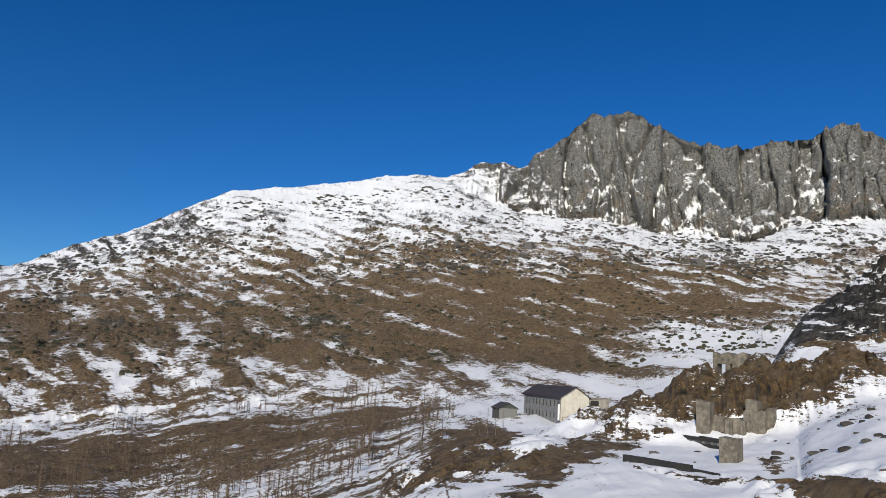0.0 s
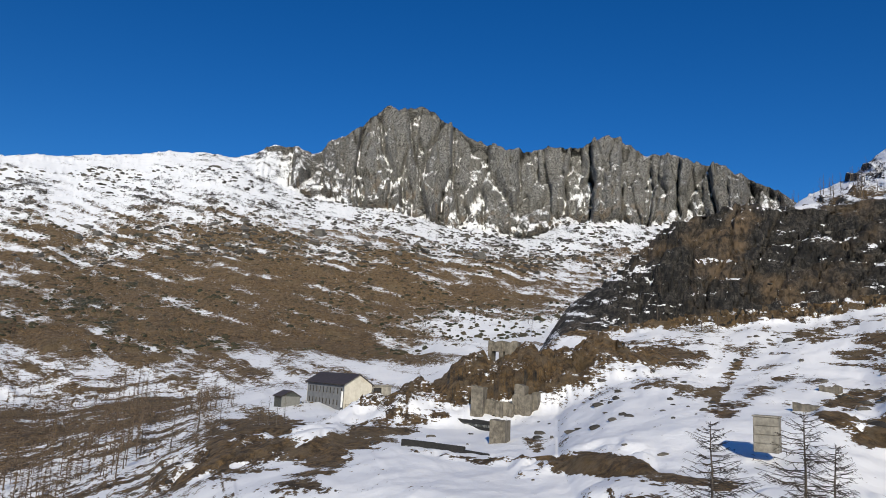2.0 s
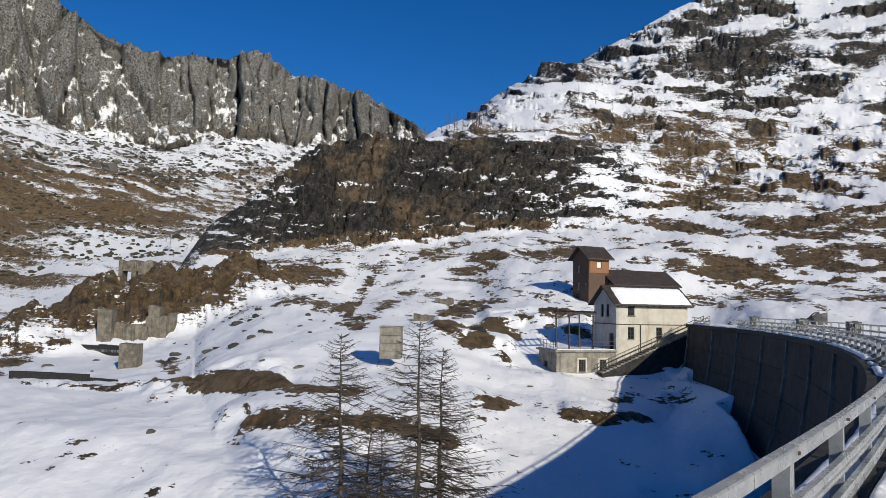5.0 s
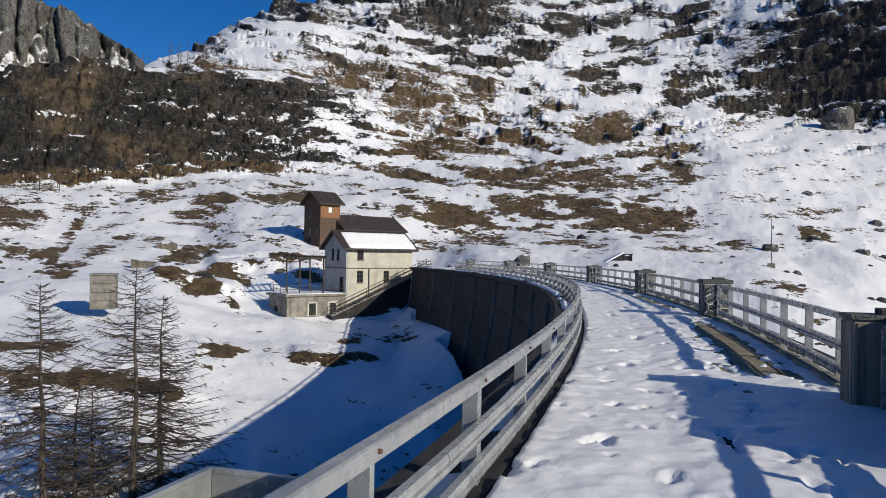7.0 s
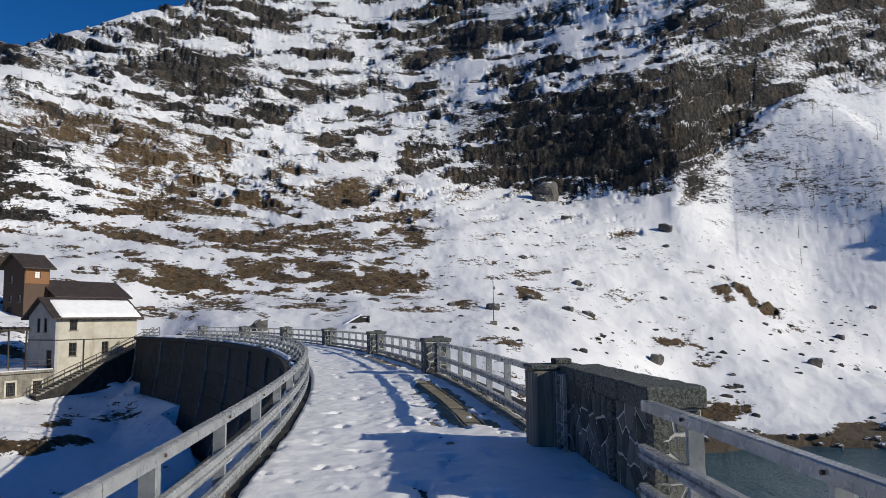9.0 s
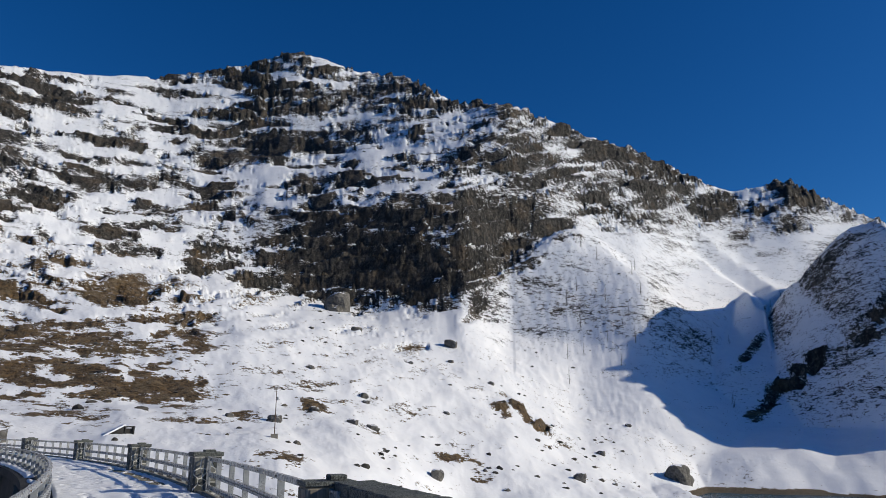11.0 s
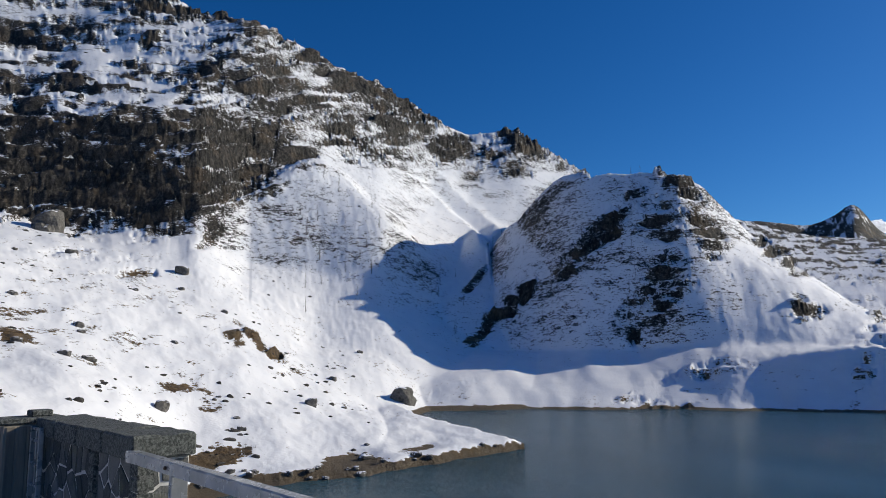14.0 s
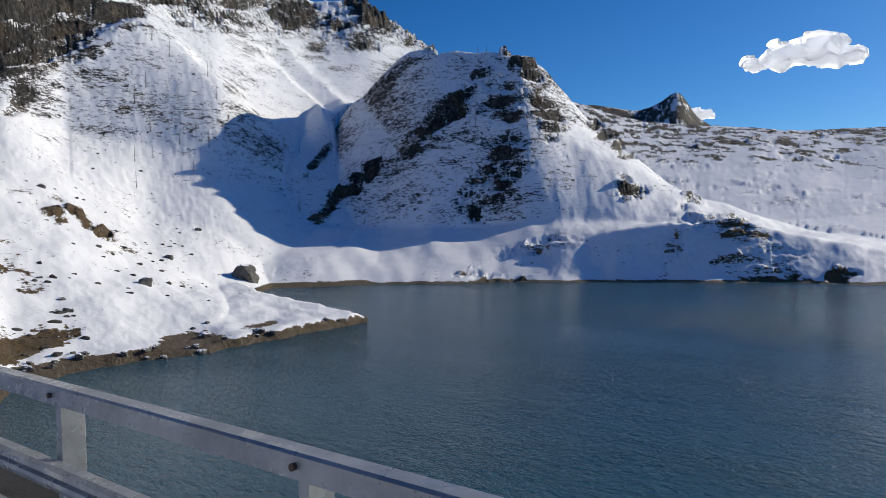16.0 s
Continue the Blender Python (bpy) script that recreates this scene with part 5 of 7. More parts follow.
def place_piers():
    first = build_pier("rough dark stone pier with a flat coping", 31)
    first.matrix_world = dam_pose(128.36, PHI0 + BAY)
    grille = build_lattice()
    grille.matrix_world = dam_pose(128.36, PHI0 + BAY - 0.27)
    for k in list(range(-7, 0)) + list(range(2, 7)):
        copy_thing(first, dam_pose(128.36, PHI0 + k * BAY))
        if k > 0:
            copy_thing(grille, dam_pose(128.36, PHI0 + k * BAY - 0.27))
    copy_thing(grille, dam_pose(128.30, PHI0 - 0.22))
    # the board-marked pier that ends the long wall
    ob = empty("pier", Matrix.Identity(4), "streaked grey concrete pier with a small cap block", "pier", "stone piers of the parapet")
    part("shaft", box((0.46, 0.62, 1.05), Matrix.Translation((0, 0, 0.45)), 0.02), M_WOODPOST, ob)
    for k in range(5):
        part("board_mark", box((0.07, 0.016, 0.96), Matrix.Translation((-0.18 + 0.09 * k, 0.314, 0.46)), 0.004), M_WOODPOST, ob)
    for k in range(5):
        part("board_mark", box((0.016, 0.09, 0.96), Matrix.Translation((-0.234, -0.22 + 0.11 * k, 0.46)), 0.004), M_WOODPOST, ob)
    part("cap", box((0.52, 0.68, 0.06), Matrix.Translation((0, 0, 1.0)), 0.012), M_GRANITE, ob)
    part("cap_block", box((0.24, 0.22, 0.07), Matrix.Translation((0.02, -0.12, 1.065)), 0.012), M_GRANITE, ob)
    ob.matrix_world = dam_pose(128.31, PHI0 - 0.02)


place_piers()


def long_wall():
    """The stone-faced parapet wall with its granite coping."""
    L = 3.1
    ob = empty("parapet_wall", dam_pose(128.62, 8.66), "parapet wall of irregular dark stones with pale mortar and granite coping", "wall")
    part("core", box((L, 0.42, 0.95), Matrix.Translation((0, 0, 0.37)), 0.01), M_MORTAR, ob, "pale mortar")
    crazy_stones(ob, L, 0.85, Matrix.Translation((-L / 2, 0.21, -0.02)), 3, (0.155, 0.25))
    crazy_stones(ob, 0.42, 0.85, Matrix.Translation((-L / 2, -0.21, -0.02)) @ Matrix.Rotation(radians(90), 4, "Z"), 4, (0.16, 0.25))
    coping_blocks(ob, L + 0.1, -L / 2 - 0.08, 0.02, 0.54, 0.84, 0.19, 4, 6)
    # a pilaster of small dark stones at half length
    for k in range(7):
        part("quoin", box((0.16, 0.07, 0.11), Matrix.Translation((0.1 - L / 2 + 1.0, 0.22, 0.05 + 0.118 * k)), 0.012), M_GRANITE, ob)
    for k in range(7):
        part("quoin", box((0.17, 0.16, 0.11), Matrix.Translation((-L / 2 + 0.075, 0.15, 0.05 + 0.118 * k)), 0.014), M_GRANITE, ob)


long_wall()


def kerbs():
    """Low pale kerb stones under the lake-side railing."""
    ob = empty("kerb", Matrix.Identity(4), "low pale concrete kerb stones under the railing", "kerb", kind="structure")
    first = None
    for k in range(60):
        phi = 4.3 + 0.53 * k
        if 7.9 < phi < 9.3:
            continue
        if first is None:
            first = part("kerb_stone", box((1.12, 0.2, 0.12), Matrix.Translation((0, 0, 0.0)), 0.015), M_CONC, ob)
            s = first
        else:
            s = first.copy()
            scene.collection.objects.link(s)
        s.matrix_local = dam_pose(128.22, phi, 0.0)


kerbs()


def steel_trough():
    """The open sheet-steel bin fixed outside the railing."""
    ob = empty("steel_bin", dam_pose(123.84, 6.48, -0.04), "open galvanised sheet-steel bin outside the railing", "bin")
    for y in (-0.26, 0.26):
        part("side", box((0.95, 0.02, 0.5), Matrix.Translation((0, y, 0.25)), 0.004), M_STEEL, ob)
    for x in (-0.47, 0.47):
        part("end", box((0.02, 0.50, 0.5), Matrix.Translation((x, 0, 0.25)), 0.004), M_STEEL, ob)
    part("floor_plate", box((0.93, 0.50, 0.02), Matrix.Translation((0, 0, 0.012))), M_STEEL, ob)
    for y in (-0.27, 0.27):
        part("rim", box((0.99, 0.05, 0.03), Matrix.Translation((0, y, 0.505)), 0.005), M_STEEL, ob)
    for x in (-0.48, 0.48):
        part("rim", box((0.045, 0.49, 0.028), Matrix.Translation((x, 0, 0.506)), 0.005), M_STEEL, ob)


steel_trough()


# ---- houses ----
def holed_wall(bm, length, z0, z1, thick, holes, m):
    """A wall in x, z with openings through it; y goes inwards. holes: (x, z, width, height) of each opening's lower left corner."""
    xs = sorted({0.0, length, *(h[0] for h in holes), *(h[0] + h[2] for h in holes)})
    zs = sorted({z0, z1, *(h[1] for h in holes), *(h[1] + h[3] for h in holes)})
    cache = {}

    def v(x, y, z):
        key = (round(x, 4), round(y, 4), round(z, 4))
        if key not in cache:
            cache[key] = bm.verts.new(m @ Vector((x, y, z)))
        return cache[key]

    def solid(i, j):
        if not (0 <= i < len(xs) - 1 and 0 <= j < len(zs) - 1):
            return False
        x, z = (xs[i] + xs[i + 1]) / 2, (zs[j] + zs[j + 1]) / 2
        return not any(h[0] < x < h[0] + h[2] and h[1] < z < h[1] + h[3] for h in holes)

    for i in range(len(xs) - 1):
        for j in range(len(zs) - 1):
            if not solid(i, j):
                continue
            a, b, c, d = xs[i], xs[i + 1], zs[j], zs[j + 1]
            bm.faces.new((v(a, 0, c), v(b, 0, c), v(b, 0, d), v(a, 0, d)))
            bm.faces.new((v(a, thick, c), v(a, thick, d), v(b, thick, d), v(b, thick, c)))
            if not solid(i - 1, j):
                bm.faces.new((v(a, 0, c), v(a, 0, d), v(a, thick, d), v(a, thick, c)))
            if not solid(i + 1, j):
                bm.faces.new((v(b, 0, c), v(b, thick, c), v(b, thick, d), v(b, 0, d)))
            if not solid(i, j - 1):
                bm.faces.new((v(a, 0, c), v(a, thick, c), v(b, thick, c), v(b, 0, c)))
            if not solid(i, j + 1):
                bm.faces.new((v(a, 0, d), v(b, 0, d), v(b, thick, d), v(a, thick, d)))
    bmesh.ops.recalc_face_normals(bm, faces=bm.faces)


def add_window(parent, x, z, w, h, m, frame_mat, bars=(1, 2), sill=True, name="window"):
    """A window with a frame, glazing bars and pane, set into an opening."""
    bm = bmesh.new()
    t = 0.07
    for px, pz, sx_, sz_ in ((x + t / 2, z + h / 2, t, h), (x + w - t / 2, z + h / 2, t, h), (x + w / 2, z + t / 2, w - 2 * t, t), (x + w / 2, z + h - t / 2, w - 2 * t, t)):
        add_box(bm, (sx_, 0.06, sz_), m @ Matrix.Translation((px, 0.12, pz)))
    for k in range(bars[0]):
        add_box(bm, (0.045, 0.05, h - 2 * t), m @ Matrix.Translation((x + w * (k + 1) / (bars[0] + 1), 0.12, z + h / 2)))
    for k in range(bars[1]):
        add_box(bm, (w - 2 * t, 0.045, 0.045), m @ Matrix.Translation((x + w / 2, 0.12, z + h * (k + 1) / (bars[1] + 1))))
    win = part(name, bm, frame_mat, parent)
    part("pane", box((w - 2 * t, 0.012, h - 2 * t), m @ Matrix.Translation((x + w / 2, 0.15, z + h / 2))), M_GLASS, win)
    if sill:
        part("sill", box((w + 0.16, 0.16, 0.07), m @ Matrix.Translation((x + w / 2, -0.03, z - 0.037)), 0.01), M_CONC, win)
    return win


def gabled_house(name, m, W, L, z0, eave, ridge, mats, openings, label, overhang=0.45, roof_mat=None, thick=0.3):
    """A house with its gable at y = 0. mats: walls of the front, left, right and back. openings: (side, along, z, width, height, kind)."""
    ob = empty(name, m, label, "house")
    sides = {
        "front": (Matrix.Identity(4), W, 0),
        "left": (Matrix(((0, 1, 0, 0), (1, 0, 0, 0), (0, 0, 1, 0), (0, 0, 0, 1))), L, 1),
        "right": (Matrix(((0, -1, 0, W), (1, 0, 0, 0), (0, 0, 1, 0), (0, 0, 0, 1))), L, 2),
        "back": (Matrix(((1, 0, 0, 0), (0, -1, 0, L), (0, 0, 1, 0), (0, 0, 0, 1))), W, 3),
    }
    for side, (sm, length, k) in sides.items():
        holes = [o[1:5] for o in openings if o[0] == side]
        bm = bmesh.new()
        end = thick + 0.003 if k in (1, 2) else 0.0
        holed_wall(bm, length - 2 * end, z0, eave, thick, [(h[0] - end, *h[1:]) for h in holes], sm @ Matrix.Translation((end, 0.003 if k in (1, 2) else 0, 0)))
        wall = part("wall", bm, mats[k], ob)
        for o in openings:
            if o[0] != side:
                continue
            if o[5] == "door":
                part("door", box((o[3], 0.06, o[4]), sm @ Matrix.Translation((o[1] + o[3] / 2, 0.16, o[2] + o[4] / 2))), M_DARK, ob, "dark closed door")
            else:
                add_window(ob, *o[1:5], sm, M_FRAME if o[5] == "pale" else M_SHUTTER, sill=o[4] > 0.8)
    for y, k in ((0.0, 0), (L - thick, 3)):
        bm = bmesh.new()
        prism(bm, [(0, eave), (W, eave), (W / 2, ridge)], y, y + thick)
        part("gable", bm, mats[k], ob)
    run = W / 2 + overhang
    slope = (ridge - eave) / (W / 2)
    th = 0.16
    for s in (-1, 1):
        bm = bmesh.new()
        e = ridge - slope * run
        o = [(W / 2, ridge + 0.05), (W / 2, ridge + 0.05 + th), (W / 2 + s * run, e + 0.05 + th), (W / 2 + s * run, e + 0.05)]
        prism(bm, o, -overhang, L + overhang)
        part("roof", bm, roof_mat or M_ROOF, ob)
        bm = bmesh.new()
        add_box(bm, (0.1, L + 2 * overhang, 0.1), Matrix.Translation((W / 2 + s * (run + 0.04), L / 2, e + 0.07)), 0.02)
        part("gutter", bm, M_ROOFEDGE, ob)
        n = max(4, int(L / 0.8))
        for k in range(n):
            part("rafter", box((0.5, 0.1, 0.12), Matrix.Translation((W / 2 + s * (W / 2 + overhang * 0.4), L * (k + 0.5) / n, e + slope * overhang * 0.45 - 0.05)) @ Matrix.Rotation(math.atan(slope) * s, 4, "Y")), M_ROOFEDGE, ob)
    return ob


def place_house(az, r, yaw_y, offset_x=0.0):
    """A frame at a place, whose y axis points along the bearing yaw_y."""
    x, y = bearing(az, r)
    m = Matrix.Translation((x, y, 0)) @ Matrix.Rotation(radians(-yaw_y), 4, "Z")
    return m @ Matrix.Translation((offset_x, 0, 0))


def keeper_house():
    """The cream keeper's house at the dam's end, with its terrace annex, pergola and stair."""
    W, L = 5.3, 9.4
    m = place_house(57.75, 86.0, 118.7, -W)
    op = [("right", 1.5, 0.75, 0.85, 1.35, "dark"), ("right", 1.5, -1.95, 0.85, 1.4, "dark"), ("right", 5.2, -1.95, 0.8, 1.4, "dark"),
          ("front", 1.7, 0.6, 0.62, 1.45, "dark"), ("front", 3.0, 0.6, 0.62, 1.45, "dark"), ("front", 3.7, -3.2, 1.0, 1.9, "door")]
    ob = gabled_house("house", m, W, L, -7.0, 2.25, 4.1, (M_GREYWALL, M_PLASTER, M_PLASTER, M_PLASTER), op,
                      "cream plastered keeper's house with a snowy roof beside the dam", 0.55)
    part("storey_band", box((0.05, L, 0.09), Matrix.Translation((W + 0.03, L / 2, -0.24)), 0.01), M_SHUTTER, ob, "dark pipe along the storey line")
    part("storey_band", box((W, 0.05, 0.09), Matrix.Translation((W / 2, -0.03, -0.24)), 0.01), M_SHUTTER, ob)
    bm = bmesh.new()
    tube(bm, [Vector((W + 0.09, 3.1, -0.3)), Vector((W + 0.09, 3.1, -6))], [0.06, 0.06], 8)
    part("downpipe", bm, M_SHUTTER, ob)
    # snow lying on the sunny roof plane
    slope = (4.1 - 2.25) / (W / 2)
    bm = bmesh.new()
    rnd = random.Random(12)
    n, k = 40, 10
    g = [[None] * (k + 1) for _ in range(n + 1)]
    for i in range(n + 1):
        for j in range(k + 1):
            y, q = 0.2 + (L + 0.1) * i / n, 0.12 + 0.88 * j / k
            lo = 0.5 * (1 - min(1, i / 3)) * (1 - q)
            x = W / 2 + (W / 2 + 0.5) * q
            edge = min(i, n - i, j, k - j)
            z = 4.1 - slope * (x - W / 2) + 0.215 + (0.16 if edge > 0 else 0.0) + rnd.uniform(-.02, .02)
            g[i][j] = bm.verts.new((x - lo, y + rnd.uniform(-.06, .06) * (edge == 0), z))
    for i in range(n):
        for j in range(k):
            bm.faces.new((g[i][j], g[i + 1][j], g[i + 1][j + 1], g[i][j + 1]))
    bmesh.ops.recalc_face_normals(bm, faces=bm.faces)
    roof_snow = mesh_ob("roof_snow", bm, M_SNOW, None, True)
    roof_snow.matrix_world = m
    tagged(roof_snow, "thick snow lying on the house roof", "snow", kind="stuff")
    # annex with a snowy terrace, in front of the gable
    D, A = 4.9, 7.4
    am = m @ Matrix.Translation((W - D, -A, 0))
    ax = empty("annex", am, "low concrete annex with a snowy terrace and barred windows", "annex")
    bm = bmesh.new()
    sm = Matrix(((0, -1, 0, D), (1, 0, 0, 0), (0, 0, 1, 0), (0, 0, 0, 1)))
    hw = [(2.7, -5.6, 0.85, 1.35), (5.3, -5.6, 0.85, 1.35)]
    holed_wall(bm, A - 0.01, -7.2, -3.45, 0.3, hw, sm)
    part("wall", bm, M_CONC, ax)
    for h in hw:
        add_window(ax, *h, sm, M_SHUTTER, (3, 4))
        for dx, dz, wx, wz in ((-0.09, h[3] / 2, 0.18, h[3] + 0.2), (h[2] + 0.09, h[3] / 2, 0.18, h[3] + 0.2), (h[2] / 2, h[3] + 0.1, h[2] + 0.36, 0.2)):
            part("surround", box((wx, 0.05, wz), sm @ Matrix.Translation((h[0] + dx, -0.025, h[1] + dz)), 0.008), M_PLASTER, ax, "pale painted window surround")
    bm = bmesh.new()
    holed_wall(bm, D - 0.31, -7.2, -3.45, 0.3, [(1.5, -6.6, 1.0, 2.0)], Matrix.Identity(4))
    part("wall", bm, M_CONC, ax)
    # A near-black plate is put in for the shade of the doorway.
    part("door", box((1.0, 0.06, 2.0), Matrix.Translation((2.0, 0.2, -5.6))), M_DARK, ax, "dark plate standing in for the doorway's shade")
    part("terrace_slab", box((D + 0.5, A + 0.25, 0.24), Matrix.Translation((D / 2, A / 2 - 0.14, -3.325)), 0.03), M_CONC, ax)
    snow = mesh_ob("terrace_snow", box((D + 0.3, A - 0.1, 0.1), am @ Matrix.Translation((D / 2, A / 2 - 0.1, -3.157)), 0.04), M_SNOW)
    tagged(snow, "thin snow on the terrace", "snow", kind="stuff")
    # terrace railing
    rl = empty("terrace_railing", am, "thin dark iron railing round the terrace", "railing")
    for x0, y0, x1, y1 in ((0.1, 0.1, D - 0.1, 0.1), (D - 0.1, 0.1, D - 0.1, A - 0.2)):
        for z in (-2.2, -2.65):
            bm = bmesh.new()
            tube(bm, [Vector((x0, y0, z)), Vector((x1, y1, z))], [0.03, 0.03], 6)
            part("rail", bm, M_RUST, rl)
        for k in range(6):
            bm = bmesh.new()
            p = Vector((x0 + (x1 - x0) * k / 5, y0 + (y1 - y0) * k / 5, -3.2))
            tube(bm, [p, p + Vector((0, 0, 1.02))], [0.03, 0.03], 6)
            part("post", bm, M_RUST, rl)
    # pergola
    pg = empty("pergola", am, "dark timber pergola standing on the terrace", "pergola")
    for x, y in ((D - 0.6, A - 5.6), (D - 0.6, A - 2.6), (0.8, A - 5.6), (0.8, A - 2.6)):
        part("post", box((0.14, 0.14, 4.0), Matrix.Translation((x, y, -1.2)), 0.01), M_ROOFEDGE, pg)
    for x in (D - 0.6, 0.8):
        part("beam", box((0.2, 3.9, 0.24), Matrix.Translation((x, A - 4.1, 0.92)), 0.01), M_ROOFEDGE, pg)
    for k in range(6):
        part("rafter", box((D - 0.6, 0.12, 0.14), Matrix.Translation((D / 2 + 0.05, A - 5.7 + 0.65 * k, 1.11)), 0.01), M_ROOFEDGE, pg)
    # stair from the crest down along the wall
    st = empty("staircase", m, "long straight concrete stair with steel handrails down the abutment", "staircase")
    y0, y1, za, zb = 11.3, -2.6, -0.1, -5.7
    bm = bmesh.new()
    prism(bm, [(y0, za), (y1, zb), (y1, zb - 0.5), (y1, -12), (y0 + 2.5, -12), (y0 + 2.5, za), (y0, za)][:-1], 0, 1, Matrix(((0, 1.3, 0, W + 0.35), (1, 0, 0, 0), (0, 0, 1, 0), (0, 0, 0, 1))))
    # The wall's shade comes from the near-black concrete colour.
    part("stair_wall", bm, M_DAM, st, "concrete wall under the stair, coloured as in shade")
    n = 31
    for k in range(n):
        f = (k + 0.5) / n
        part("step", box((1.3, abs(y0 - y1) / n, 0.2), Matrix.Translation((W + 1.0, y0 + (y1 - y0) * f, za + (zb - za) * f + 0.05)), 0.01), M_CONC, st)
    for x in (W + 0.42, W + 1.6):
        for h in (1.0, 0.55):
            bm = bmesh.new()
            tube(bm, [Vector((x, y0, za + h)), Vector((x, y1, zb + h))], [0.035, 0.035], 6)
            part("handrail", bm, M_SHUTTER, st)
        for k in range(9):
            f = k / 8
            bm = bmesh.new()
            p = Vector((x, y0 + (y1 - y0) * f, za + (zb - za) * f))
            tube(bm, [p, p + Vector((0, 0, 1.0))], [0.03, 0.03], 6)
            part("baluster", bm, M_SHUTTER, st)


keeper_house()


def timber_house():
    """The brown timber house with its tower."""
    m = place_house(55.75, 113.0, 112.0, -4.4)
    op = [("front", 1.4, 7.0, 0.55, 1.0, "pale"), ("front", 1.4, 4.4, 0.55, 0.9, "pale"), ("front", 3.3, 4.4, 0.5, 0.9, "pale"),
          ("right", 1.5, 7.7, 0.8, 0.9, "pale"), ("front", 1.0, 1.6, 1.0, 2.2, "door")]
    tw = gabled_house("timber_tower", m, 4.4, 3.7, -3.0, 9.3, 10.9, (M_BROWN, M_BROWN, M_BROWN, M_BROWN), op, "narrow brown timber house with an orange upper front", 0.6, thick=0.2)
    bm = bmesh.new()
    holed_wall(bm, 3.5, 6.9, 9.1, 0.05, [(1.4, 7.7, 0.8, 0.9)], Matrix(((0, -1, 0, 4.46), (1, 0, 0, 0.1), (0, 0, 1, 0), (0, 0, 0, 1))))
    part("orange_cladding", bm, M_ORANGE, tw, "orange larch boards round the upper window")
    part("window_blind", box((0.03, 0.72, 0.8), Matrix.Translation((4.28, 1.9, 8.15))), M_WHITE, tw, "white blind behind the pane")
    m2 = m @ Matrix.Translation((-0.3, 3.75, 0))
    gabled_house("timber_house", m2, 6.2, 11.5, -4.0, 5.4, 7.4, (M_BROWN, M_BROWN, M_GREYWALL, M_BROWN),
                 [("right", 2.0, 2.9, 0.8, 1.2, "dark"), ("right", 6.0, 2.9, 0.8, 1.2, "dark")], "long low house with a dark brown metal roof", 0.7)


timber_house()


def barracks():
    """The long two-storey house by the valley road, with its grey annex."""
    m = place_house(9.55, 170.0, 344.5)
    W, L, z0, e = 6.9, 22.0, -9.5, -1.95
    op = []
    for k in range(10):
        op.append(("left", 1.4 + 2.05 * k, -4.3, 0.75, 1.35, "dark"))
        if k != 0:
            op.append(("left", 1.4 + 2.05 * k, -6.9, 0.75, 1.25, "dark"))
    op.append(("left", 0.9, -8.9, 1.0, 2.0, "door"))
    # The long left side has its shade painted in as darker grey plaster.
    ob = gabled_house("house", m, W, L, z0, e, 0.25, (M_PLASTER, M_SHADEWALL, M_PLASTER, M_PLASTER), op, "long cream two-storey house with rows of windows and a side coloured as in shade", 0.5)
    part("chimney_pipe", box((0.35, 0.35, 3.6), Matrix.Translation((-0.35, 0.45, -5.4)), 0.02), M_WHITE, ob, "white boxed flue")
    br = empty("terrace_railing", m, "pale railing along the terrace before the gable", "railing")
    for z in (-6.4, -6.9):
        part("rail", box((W + 1.5, 0.07, 0.1), Matrix.Translation((W / 2 + 0.3, -1.6, z)), 0.01), M_CONC, br)
    for k in range(7):
        part("post", box((0.1, 0.1, 1.2), Matrix.Translation((-0.3 + (W + 1.3) * k / 6, -1.6, -6.9)), 0.01), M_CONC, br)
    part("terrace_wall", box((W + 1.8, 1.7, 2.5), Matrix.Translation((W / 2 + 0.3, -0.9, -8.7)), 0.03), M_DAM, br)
    am = m @ Matrix.Translation((W + 1.2, 3.0, 0))
    ax = empty("ruined_annex", am, "grey flat-roofed concrete block with dark openings", "ruin")
    bm = bmesh.new()
    holed_wall(bm, 5.6, -9, -2.2, 0.3, [(0.8, -4.6, 2.2, 2.0), (3.6, -7.2, 0.8, 1.2)], Matrix.Identity(4))
    part("wall", bm, M_CONC, ax)
    part("block", box((5.6, 4.6, 6.8), Matrix.Translation((2.8, 2.9, -5.6))), M_CONC, ax)
    # Near-black plates paint the unlit room behind the two holes.
    part("inside_shade", box((2.2, 0.1, 2.0), Matrix.Translation((1.9, 0.35, -3.6))), M_DARK, ax)
    part("inside_shade", box((0.8, 0.1, 1.2), Matrix.Translation((4.0, 0.35, -6.6))), M_DARK, ax)
    part("roof_slab", box((6.1, 5.4, 0.25), Matrix.Translation((2.8, 2.5, -2.05)), 0.03), M_CONC, ax)
    # stone shed at the far end
    sm = place_house(4.9, 178, 344.5)
    gabled_house("stone_shed", sm, 4.5, 5, -11.5, -5.6, -4.4, (M_STONE,) * 4, [], "small dark stone shed by the long house", 0.3)


barracks()


